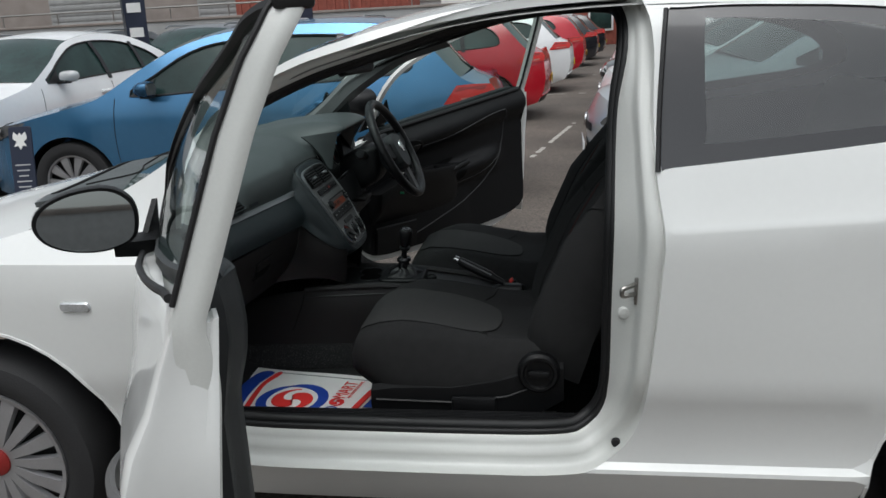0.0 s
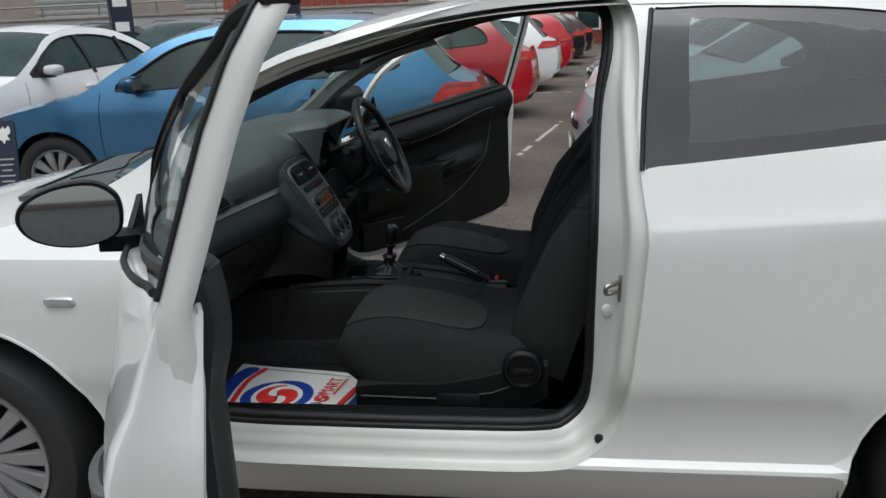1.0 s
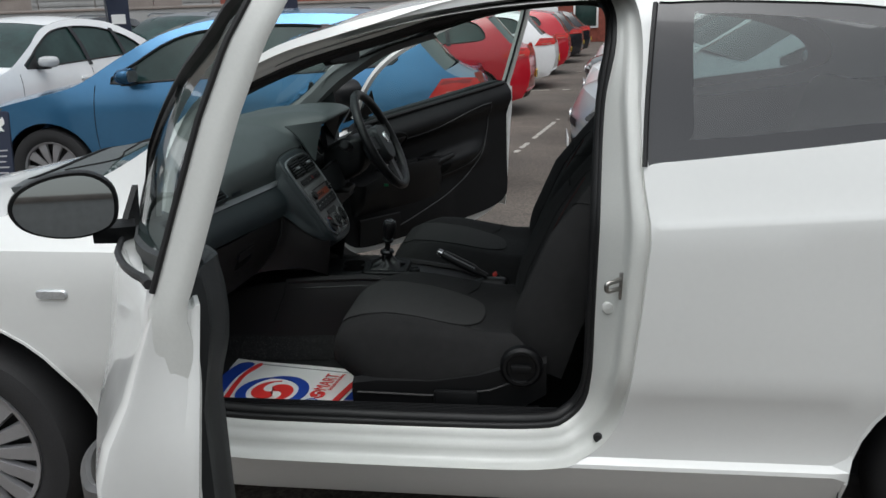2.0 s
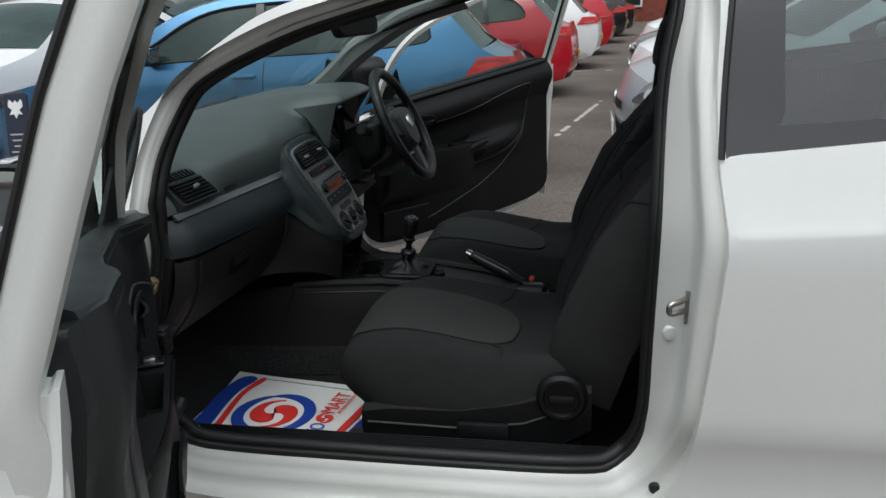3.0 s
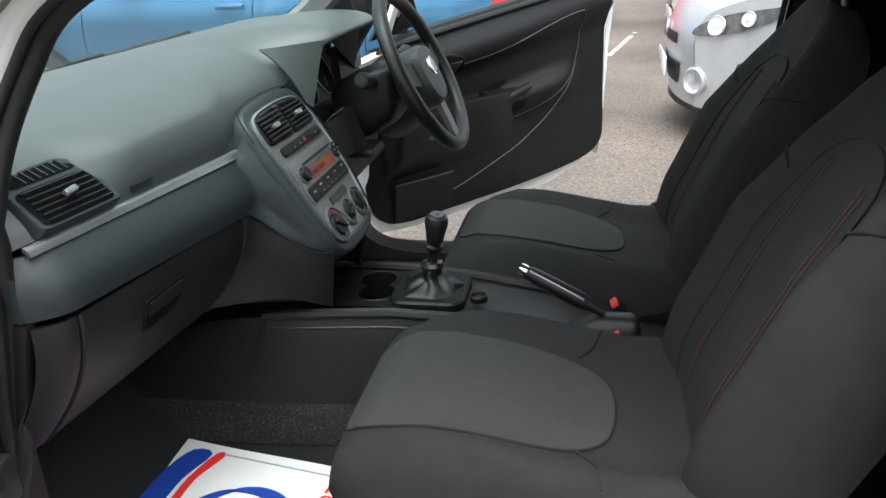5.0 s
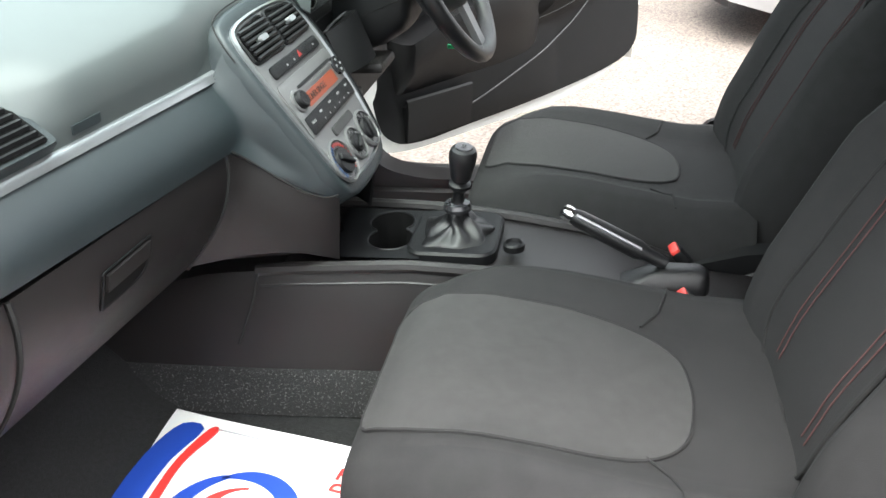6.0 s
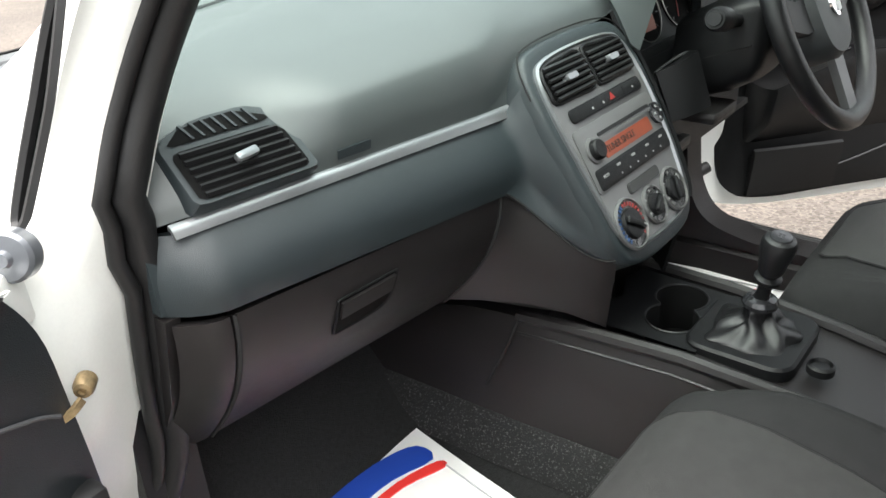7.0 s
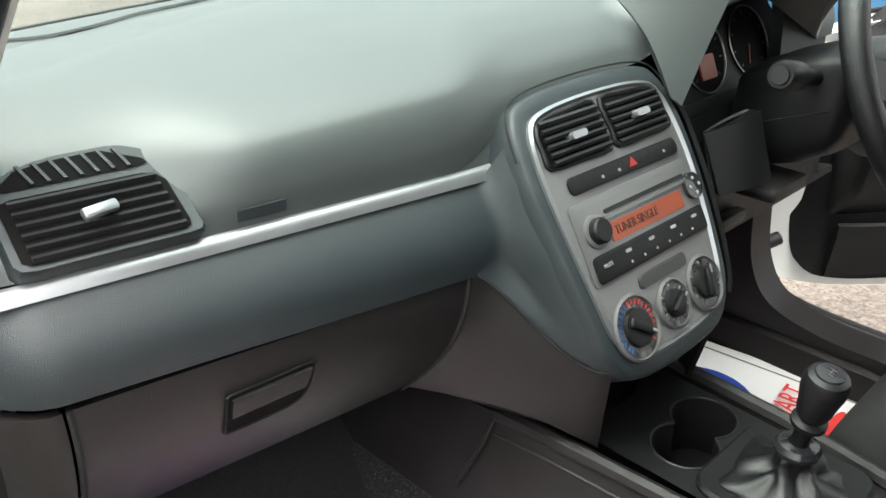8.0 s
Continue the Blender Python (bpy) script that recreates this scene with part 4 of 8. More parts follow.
    edge_r = [[(x, trim_y(x, z), z) for x, z in trim], [(x, trim_y(x, z) + 0.05, z) for x, z in offset(trim, [0.002] * len(trim))]]
    face.loft(edge_r, caps=False)
    # the far trim takes the darker copy, its shade set in the colour
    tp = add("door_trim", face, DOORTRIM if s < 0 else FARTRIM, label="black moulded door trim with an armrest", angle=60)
    if s < 0:
        crest = [lerp(0.64, 1.70, i / 22) for i in range(23)]
        top_roll = Geo().loft([[(x, trim_y(x, waist(x) + 0.010) - 0.001, waist(x) + 0.010), (x, trim_y(x, waist(x) + 0.018) + 0.004, waist(x) + 0.027), (x, lerp(trim_y(x, waist(x)), gy(x, waist(x)) - 0.028, 0.55), waist(x) + 0.034), (x, gy(x, waist(x)) - 0.028, waist(x) + 0.024), (x, gy(x, waist(x)) - 0.030, waist(x) - 0.02)] for x in crest])
        add("trim_top", top_roll, DOORTRIM, tp, "rolled top of the trim below the window", 60)
    # the sweeping seam, the shoulder seam and the seam under the armrest
    at_trim = lambda pts: [(x, trim_y(x, z) - 0.0012, z) for x, z in spline(pts, 6, False)]
    # the first two seams are pale tubes that paint a highlight along them
    add("trim_groove", Geo().tube(at_trim([(0.78, 0.425), (0.95, 0.458), (1.13, 0.510), (1.30, 0.565), (1.44, 0.640), (1.53, 0.735), (1.575, 0.84), (1.582, 0.93), (1.572, 0.975)]), 0.0024, 6), SEAM, tp, "sweeping seam with a painted highlight")
    add("trim_seam", Geo().tube(at_trim([(0.69, 0.838), (0.78, 0.868), (0.95, 0.862), (1.145, 0.884), (1.35, 0.936), (1.50, 0.968), (1.572, 0.976)] if s > 0 else [(0.60, 0.800), (0.63, 0.820), (0.70, 0.850), (0.80, 0.882), (0.93, 0.908), (1.06, 0.905), (1.20, 0.872), (1.34, 0.815), (1.46, 0.735)]), 0.0022, 6), SEAM, tp)
    add("rest_seam", Geo().tube(at_trim([(1.00, 0.640), (1.15, 0.648), (1.30, 0.660), (1.42, 0.690), (1.52, 0.745), (1.555, 0.80)]), 0.0022, 6), RUBBER, tp)
    # grab handle: a bar across a hollow in the armrest
    hollow = lambda x, z: (x, trim_y(x, z) - 0.004, z)
    # the hollows are flat near-black sheets, a recess's shade put in the colour
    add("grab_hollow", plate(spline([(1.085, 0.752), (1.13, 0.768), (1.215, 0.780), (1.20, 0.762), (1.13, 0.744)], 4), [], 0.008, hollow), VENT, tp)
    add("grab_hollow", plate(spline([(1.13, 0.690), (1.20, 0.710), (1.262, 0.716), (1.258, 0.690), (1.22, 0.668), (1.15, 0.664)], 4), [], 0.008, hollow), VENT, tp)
    bar_path = spline([(x, y + (0.0 if s > 0 else 0.045), z) for x, y, z in ((1.02, 0.690, 0.690), (1.10, 0.668, 0.712), (1.19, 0.664, 0.738), (1.28, 0.676, 0.754))], 5, False)
    add("grab_handle", Geo().ribbon(bar_path, [(-0.011, -0.012), (0.011, -0.012), (0.012, 0.002), (0.007, 0.008), (-0.007, 0.008), (-0.012, 0.002)], Vector((0, -1, 0.2))), BLACK, tp, "black grab handle", 60)
    # inner handle in its recess
    mx, mz = (0.0, 0.0) if s > 0 else (-0.125, -0.047)
    hm = lambda x, z, o: (x + mx, trim_y(x + mx, z + mz) - o - 0.004, z + mz)
    bz = spline([(0.872, 0.828), (0.965, 0.822), (0.990, 0.850), (0.972, 0.892), (0.888, 0.900), (0.858, 0.868)], 5)
    add("handle_bezel", Geo().tube([hm(x, z, 0.001) for x, z in bz], 0.005, 6, True), BLACK, tp)
    add("handle_recess", plate(bz, [], 0.03, lambda x, z: hm(x, z, 0.0015)), RUBBER, tp)
    add("inner_handle", Geo().slab(lambda u, v: hm(lerp(0.878, 0.968, u), lerp(0.842, 0.880, v), 0.006 + 0.018 * math.sin(u * 2.6)), 8, 3, 0.006), LOWER, tp, "black inner door handle")
    # armrest pod rising from the hinge side, with an open pull bin and a window switch
    pz = lambda x: table([(0.69, 0.690), (0.88, 0.755), (0.95, 0.762), (1.12, 0.758), (1.25, 0.750)], x)
    hole = [(0.925, 0.024), (0.930, 0.090), (1.075, 0.084), (1.085, 0.024)]
    dk = 1.0 if s > 0 else 0.62
    pod = plate(spline([(0.692, 0.02), (0.696, 0.092), (0.735, 0.108), (0.95, 0.106), (1.10, 0.094), (1.20, 0.06), (1.24, 0.02), (1.0, 0.0), (0.70, 0.0)], 4), [hole], 0.05, lambda x, d: (x, 0.735 - dk * d, pz(x)))
    skirt_line = spline([(0.690, 0.0), (0.692, 0.06), (0.703, 0.100), (0.735, 0.110), (0.95, 0.108), (1.10, 0.096), (1.20, 0.062), (1.245, 0.015)], 4, False)
    pod.loft([[(x, 0.735 - dk * d, pz(x)) for x, d in skirt_line], [(x, 0.735 - dk * d - 0.003, pz(x) - 0.012) for x, d in skirt_line], [(x, 0.735 - dk * d * 0.85, pz(x) - 0.085) for x, d in skirt_line], [(x, 0.735 - dk * d * 0.2, 0.54) for x, d in skirt_line]], closed=False, caps=False)
    add("armrest_pod", pod, BLACK, tp, "black armrest with an open pull bin", 50)
    add("pull_bin", Geo().loft([[(lerp(x, 1.0, k), 0.735 - dk * lerp(d, 0.057, k), pz(x) - dz) for x, d in hole] for k, dz in ((0.0, 0.0), (0.06, 0.035), (0.12, 0.062), (1.0, 0.063))], caps=False), RUBBER, tp)
    add("switch_bezel", Geo().box((0, 0, 0.003), (0.075, 0.050, 0.006), 0.003, Matrix.Translation((0.862, 0.735 - dk * 0.052, pz(0.862))) @ pose(0, 0, 0, 0, -16, 0)), GLOSSBLACK, tp)
    add("window_switch", Geo().box((0, 0, 0.009), (0.034, 0.022, 0.010), 0.004, Matrix.Translation((0.862, 0.735 - dk * 0.052, pz(0.862))) @ pose(0, 0, 0, 0, -16, 0)), STEEL, tp, "grey window switch")
    # map pocket: a shallow bin under the pod
    pk = Geo().loft([[(x, trim_y(x, z) - o, z) for o, z in ((0.0, 0.40), (0.012, 0.405), (0.026, 0.50), (0.026, 0.525), (0.020, 0.530), (0.012, 0.505), (0.0, 0.505))] for x in (0.71, 0.75, 0.85, 0.90, 0.94)])
    add("map_pocket", pk, BLACK, tp, "black map pocket with an open top")
    # outer pull handle
    oh = Geo()
    op = spline([(1.45, 0.0, 0.815), (1.47, 0.028, 0.818), (1.55, 0.042, 0.822), (1.64, 0.034, 0.826), (1.665, 0.0, 0.827)], 5, False)
    oh.ribbon([(x, skin_y(x, z) + o, z) for x, o, z in op], [(-0.016, -0.006), (0.016, -0.006), (0.018, 0.0), (0.012, 0.007), (-0.012, 0.007), (-0.018, 0.0)], Vector((0, 1, 0)))
    add("outer_handle", oh, SILVER, label="silver grey outer pull handle")
    # dark sheet on the skin paints the shade in the handle's scoop
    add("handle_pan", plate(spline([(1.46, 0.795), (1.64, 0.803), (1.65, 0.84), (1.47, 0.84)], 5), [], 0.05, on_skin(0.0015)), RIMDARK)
    # latch, bolt and buffer on the closing edge
    ex = 1.742
    add("latch", Geo().box((ex - 0.002, skin_y(1.74, 0.8) - 0.05, 0.78), (0.012, 0.035, 0.085), 0.003), STEEL, label="steel door latch")
    bolt = Geo().lathe([(0.0, 0.006), (0.008, 0.006), (0.011, 0.002), (0.016, 0.0), (0.016, -0.004)], Matrix.Translation((ex - 0.005, 0.768, 0.898)) @ pose(0, 0, 0, 0, 90, 0), 16)
    add("edge_bolt", bolt, STEEL, label="steel bolt in a round washer")
    # hinges and check strap
    for z in (0.86,):
        hg = Geo().box((HINGE[0] + 0.075, HINGE[1] - 0.04, z), (0.18, 0.03, 0.05), 0.006)
        hg.lathe([(0.012, -0.035), (0.012, 0.035)], Matrix.Translation((HINGE[0] + 0.002, HINGE[1] - 0.018, z)), 14)
        add("hinge", hg, JAMB, label="white painted door hinge")
    add("wiring_gaiter", Geo().tube(spline([(HINGE[0] + 0.05, HINGE[1] - 0.09, 0.50), (HINGE[0], HINGE[1] - 0.10, 0.485), (HINGE[0] - 0.03, HINGE[1] - 0.115, 0.50)], 6, False), 0.014, 10), RUBBER, label="black wiring gaiter")
    # mirror
    c = Vector((0.93 if s < 0 else 0.83, 0.885, 1.075))
    sh = []
    for dx, k in ((0.012, 0.90), (0.016, 0.98), (0.008, 1.0), (-0.02, 0.98), (-0.055, 0.86), (-0.085, 0.62), (-0.10, 0.3)):
        sh.append([c + Vector((dx - 0.01 * z, y * k * 0.86, z * k * 0.95)) for y, z in spline([(-0.085, -0.050), (-0.02, -0.066), (0.05, -0.058), (0.10, -0.034), (0.118, 0.004), (0.095, 0.040), (0.03, 0.064), (-0.05, 0.066), (-0.098, 0.035), (-0.104, -0.012)], 4)])
    hs = add("mirror_housing", Geo().loft(sh), BLACK, label="black door mirror housing")
    gl_o = [c + Vector((0.0165 - 0.12 * z, y * 0.78, z * 0.84)) for y, z in spline([(-0.085, -0.050), (-0.02, -0.066), (0.05, -0.058), (0.10, -0.034), (0.118, 0.004), (0.095, 0.040), (0.03, 0.064), (-0.05, 0.066), (-0.098, 0.035), (-0.104, -0.012)], 4)]
    gl_b = [p + Vector((0.004, 0, 0)) for p in gl_o]
    add("mirror_glass", Geo().loft([gl_o, gl_b]), MIRROR, hs, "mirror glass", 20)
    arm = Geo().loft([[Vector((x, y, z)) + Vector((dx, 0, dz)) for dx, dz in ((-0.04, -0.02), (0.03, -0.02), (0.03, 0.012), (-0.04, 0.015))] for x, y, z in ((0.90, 0.85, 1.015), (0.86, 0.81, 1.0), (0.82, 0.77, 0.99))])
    add("mirror_arm", arm, BLACK, hs)
    sail = plate([(0.69, 0.965), (0.83, 0.985), (0.75, 1.07)], [], 0.05, lambda x, z: (x, gy(x, z) + 0.002, z))
    add("mirror_base", thick(sail, 0.012), BLACK, hs, "black triangular mirror base")
    add("inner_mirror_cover", thick(plate([(0.745, 0.985), (0.85, 1.0), (0.795, 1.10)], [], 0.05, lambda x, z: (x, gy(x, z) - 0.036, z)), -0.008), BLACK, label="black triangular inner mirror cover")
    return leaf[0]


make_door(-1)
make_door(1)


GREYTRIM = mat("dark grey painted trim", (0.08, 0.08, 0.083), 0.35, metal=0.3, var=0.06)

# ---- dashboard ----
dash = thing("dashboard", "slate grey moulded dashboard with a silver strip and centre stack", "dashboard")


def dash_shift(y):
    """How much further back the dashboard's face stands towards its middle."""
    return 0.073 * min(1.25, max(-0.1, (y + 0.628) / 0.47)) if y < 0 else 0.073 * 1.2


PASS = [(0.16, 1.012), (0.30, 1.030), (0.42, 1.037), (0.50, 1.030), (0.55, 1.012), (0.58, 0.990), (0.605, 0.962), (0.625, 0.938), (0.634, 0.920)]
FACED = [(0.16, 1.012), (0.30, 1.030), (0.42, 1.037), (0.50, 1.031), (0.570, 1.013), (0.614, 0.993), (0.632, 0.974), (0.638, 0.946), (0.634, 0.918)]
MIDDLE = [(0.16, 1.016), (0.30, 1.044), (0.42, 1.060), (0.52, 1.062), (0.60, 1.052), (0.645, 1.036), (0.672, 1.018), (0.690, 1.000), (0.700, 0.978)]
HOOD = [(0.16, 1.014), (0.30, 1.042), (0.44, 1.066), (0.58, 1.084), (0.68, 1.090), (0.75, 1.084), (0.785, 1.068), (0.780, 1.054), (0.745, 1.050)]
OUTER = [(0.16, 1.010), (0.30, 1.030), (0.42, 1.040), (0.52, 1.038), (0.60, 1.025), (0.66, 1.005), (0.69, 0.980), (0.70, 0.955), (0.70, 0.930)]


def along(q, u):
    """A smooth curve through the stations of a profile."""
    n = len(q) - 1
    i = min(n - 1, int(u * n))
    t = u * n - i
    p = [q[max(0, min(n, i + d))] for d in (-1, 0, 1, 2)]
    return [0.5 * (2 * b + (c - a) * t + (2 * a - 5 * b + 4 * c - d) * t * t + (3 * b - a - 3 * c + d) * t ** 3) for a, b, c, d in zip(*p)]


def ease(t):
    t = min(1.0, max(0.0, t))
    return t * t * (3 - 2 * t)


def pad(u, v):
    """The padded top from the windscreen back: over the glovebox, the centre stack and the instruments."""
    y = lerp(-0.658, 0.675, v)
    s = dash_shift(y)
    e = max(0.0, (-0.60 - y) / 0.075)
    x, z = along(PASS, u)
    fx, fz = along(FACED, u)
    k = 0.12 + 0.88 * ease((y + 0.505) / 0.10)
    x, z = lerp(x, fx, k), lerp(z, fz, k)
    w = min(1, max(0, (x - 0.25) / 0.3))
    z += 0.020 * ease((y + 0.62) / 0.5) * (1 if z > 0.98 else max(0, (z - 0.92) / 0.06))
    x, z = x + s * w - 0.03 * e * w, z - 0.012 * e
    m = ease((y + 0.215) / 0.125)
    h = ease((y - 0.095) / 0.135)
    o = ease((y - 0.53) / 0.09)
    for k, prof in ((m, MIDDLE), (h, HOOD), (o, OUTER)):
        px, pz = along(prof, u)
        x, z = lerp(x, px, k), lerp(z, pz, k)
    swell = table([(-0.66, 0.50), (-0.50, 0.487), (-0.36, 0.439), (-0.20, 0.408), (-0.07, 0.400), (0.7, 0.40)], y)
    return (x, y, z + 0.0035 * ease((x - swell + 0.010) / 0.020) * ease((0.56 - x) / 0.1))


def on_pad(x, y, lift=0.0):
    """The point of the pad's top above x, y."""
    v = (y + 0.658) / 1.333
    lo, hi = 0.0, 0.6
    for _ in range(24):
        mid = (lo + hi) / 2
        lo, hi = (mid, hi) if pad(mid, v)[0] < x else (lo, mid)
    p = pad(lo, v)
    return Vector((p[0], p[1], p[2] + lift))


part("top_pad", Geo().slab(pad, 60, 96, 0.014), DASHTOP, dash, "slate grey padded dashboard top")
screen_gap = spline([(0.24, -0.535), (0.314, -0.493), (0.347, -0.455), (0.342, -0.41), (0.326, -0.37), (0.312, -0.335), (0.296, -0.23), (0.280, -0.16), (0.262, 0.0), (0.262, 0.2), (0.275, 0.40)], 6, False)
part("pad_groove", Geo().tube([on_pad(x, y, 0.0016) for x, y in screen_gap], 0.0026, 6), THREAD, dash, "groove along the windscreen")
part("demister_slot", Geo().slab(lambda u, v: on_pad(lerp(0.172, 0.196, u), lerp(-0.60, 0.60, v), 0.002), 2, 40, 0.004), VENT, dash, "black demister slot along the windscreen")


def bar(z0, z1, x0, x1, y0=-0.655, y1=-0.07, bow=0.0):
    def fn(u, v):
        y = lerp(y0, y1, v)
        e = max(0.0, (-0.60 - y) / 0.06) ** 2
        return (lerp(x0, x1, u) + dash_shift(y) + bow * math.sin(u * math.pi) - 0.05 * e, y, lerp(z0, z1, u) - 0.010 * max(0, (y + 0.6) / 0.4) * u)
    return fn


part("silver_strip", Geo().slab(lambda u, v: (lerp(0.634, 0.645, u) + dash_shift(lerp(-0.632, -0.150, v)), lerp(-0.632, -0.150, v), lerp(0.9215, 0.909, u) - 0.003 * (1 - math.sin(u * math.pi)) + 0.010 * max(0, (v - 0.9)) * (1 - u)), 4, 24, 0.006), BRIGHT, dash, "satin silver trim strip")
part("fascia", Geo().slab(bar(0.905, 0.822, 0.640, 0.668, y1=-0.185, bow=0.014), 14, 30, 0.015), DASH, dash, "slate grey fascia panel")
def fill(u, v):
    """The tuck under the pad's rear edge where it rises to the stack."""
    y = lerp(-0.26, -0.06, v)
    a = Vector(pad(0.985, (y + 0.658) / 1.333))
    b = Vector((0.6355 + dash_shift(y), y, 0.9163))
    return a.lerp(b, u) + Vector((-0.002, 0, 0))


part("pad_tuck", Geo().slab(fill, 6, 16, 0.006), DASHTOP, dash)
under = Geo().slab(bar(0.822, 0.812, 0.668, 0.640, y1=-0.21), 2, 24, 0.01)
part("fascia_underside", under, LOWER, dash)
# rounded end of the dashboard beside the door
endp = Geo().loft([[(x, y, z) for x, z in ((0.50, 1.0), (0.57, 0.975), (0.615, 0.93), (0.625, 0.88), (0.628, 0.825), (0.45, 0.825), (0.40, 1.0))] for y in (-0.658, -0.650, -0.640)])
part("end_cap", endp, DASH, dash, "slate grey dashboard end")


endl = Geo().loft([[(x, y, z) for x, z in ((0.45, 0.82), (0.632, 0.82), (0.60, 0.70), (0.54, 0.60), (0.45, 0.60))] for y in (-0.658, -0.650, -0.640)])
part("lower_end_cap", endl, LOWER, dash)


# glovebox
def glove(u, v):
    y = lerp(-0.602, -0.208 - 0.024 * u, v)
    x = lerp(0.662, 0.560, u ** 1.25) + dash_shift(y) * lerp(1, 1.3, u) + 0.018 * math.sin(u * math.pi)
    return (x, y, lerp(0.812, 0.603, u) + 0.03 * u * v)


gb = part("glovebox_lid", Geo().slab(glove, 16, 22, 0.014), LOWER, dash, "charcoal glovebox lid, shut")


def glove_at(u, v, o):
    p = Vector(glove(u, v))
    return p + Vector((0.93, 0, -0.36)) * o


hp = [(0.205, 0.335), (0.192, 0.44), (0.178, 0.540), (0.20, 0.548), (0.27, 0.545), (0.36, 0.535), (0.43, 0.505), (0.455, 0.43), (0.462, 0.345), (0.445, 0.328), (0.32, 0.326), (0.225, 0.328)]
hl = spline(hp, 4)
# a flat sheet on the lid paints the dark of the pull's slot
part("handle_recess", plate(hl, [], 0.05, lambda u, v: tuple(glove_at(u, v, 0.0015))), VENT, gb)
part("handle_rim", Geo().tube([glove_at(u, v, 0.0016) for u, v in hl], 0.0016, 6, True), BLACK, gb)
part("glovebox_handle", Geo().slab(lambda u, v: glove_at(lerp(0.222, 0.335, u) - 0.028 * v, lerp(0.336, 0.536 - 0.012 * u, v), 0.006), 5, 8, 0.005), LOWER, gb, "charcoal glovebox pull")
for v in (0.004, 0.996):
    part("lid_gap", Geo().tube([glove_at(i / 12, v, 0.001) for i in range(13)], 0.003, 6), THREAD, gb)
part("dash_lower_end", Geo().slab(lambda u, v: (glove(u, 0.0)[0] - 0.035 * (1 - v) ** 2, lerp(-0.652, -0.6055, v), glove(u, 0.0)[2]), 10, 6, 0.014), LOWER, dash, "charcoal panel beside the glovebox")
part("under_panel", Geo().slab(lambda u, v: (lerp(0.56, 0.34, u), lerp(-0.66, -0.14, v), lerp(0.605, 0.64, u)), 4, 6, 0.01), RUBBER, dash)

# side vent: an upright demister grille above a slatted outlet
def face_at(u, y, o=0.0):
    """A point on the sloping vent face: u from its top to its foot."""
    return Vector((lerp(0.578, 0.643, u) + dash_shift(y) * 0.95 + o * 0.72, y, lerp(0.992, 0.925, u) + o * 0.69))


sv = thing("side_vent", "black slatted dashboard air vent with a silver thumb tab", "air vent", "dashboard air vents")
hous = [(0.075, -0.584), (0.02, -0.565), (0.0, -0.545), (0.0, -0.508), (0.02, -0.496), (0.13, -0.474), (0.22, -0.466), (0.94, -0.462), (0.99, -0.465), (1.0, -0.475), (1.0, -0.595), (0.98, -0.605), (0.92, -0.609), (0.28, -0.609), (0.20, -0.606), (0.13, -0.598)]
part("vent_housing", Geo().loft([[face_at(u, y, o) for u, y in (offset(hous, [0.0] * len(hous)) if k == 0 else [(0.47 + (a - 0.47) * k, -0.536 + (b + 0.536) * k) for a, b in hous])] for o, k in ((-0.02, 1.0), (0.006, 1.0), (0.010, 0.97), (0.010, 0.80))]), DASH, sv, "slate grey vent surround")
# both openings are flat near-black sheets; the shade of depth is painted
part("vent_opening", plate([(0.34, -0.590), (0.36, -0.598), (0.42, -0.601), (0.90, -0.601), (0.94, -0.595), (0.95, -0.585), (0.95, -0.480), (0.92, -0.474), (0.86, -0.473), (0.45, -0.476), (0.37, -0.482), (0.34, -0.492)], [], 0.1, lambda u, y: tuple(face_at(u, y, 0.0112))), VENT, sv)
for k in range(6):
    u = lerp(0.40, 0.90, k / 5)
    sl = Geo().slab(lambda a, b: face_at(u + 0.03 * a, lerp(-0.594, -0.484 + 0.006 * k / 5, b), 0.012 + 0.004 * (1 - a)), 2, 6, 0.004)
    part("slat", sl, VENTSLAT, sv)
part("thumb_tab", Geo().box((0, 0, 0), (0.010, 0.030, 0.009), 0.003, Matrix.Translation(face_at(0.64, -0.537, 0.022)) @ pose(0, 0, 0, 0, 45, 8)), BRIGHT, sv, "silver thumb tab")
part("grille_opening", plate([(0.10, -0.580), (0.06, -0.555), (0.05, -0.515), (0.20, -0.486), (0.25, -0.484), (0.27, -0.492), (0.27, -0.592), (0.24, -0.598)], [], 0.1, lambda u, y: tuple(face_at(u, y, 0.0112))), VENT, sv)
for k in range(7):
    y = lerp(-0.578, -0.506, k / 6)
    part("fin", Geo().slab(lambda a, b: face_at(lerp(0.06, 0.25, a), y + 0.0028 * b + 0.006 * a, 0.0135), 4, 1, 0.004), DASH, sv)
part("airbag_mark", Geo().slab(lambda a, b: Vector(pad(lerp(0.955, 0.915, a), (lerp(-0.432, -0.388, b) + 0.658) / 1.333)) + Vector((0.0015, 0, 0)), 3, 6, 0.002), DASH, dash, "embossed airbag mark")

# ---- centre stack ----
SO = Vector((0.738, 0.0, 0.925))
SV = Vector((0.515, 0.0, -0.857)).normalized()
SN = Vector((0.857, 0.0, 0.515)).normalized()


def on_stack(a, b, o=0.0):
    """a across to the right, b down the face, o proud of it; the face bows a little."""
    return SO + Vector((0, a, 0)) + SV * b + SN * (o + 0.010 - 0.9 * (b - 0.10) ** 2 * 0.35)


stack = thing("centre_stack", "silver centre stack with radio, vents and three heater dials", "console")
SC = -0.014
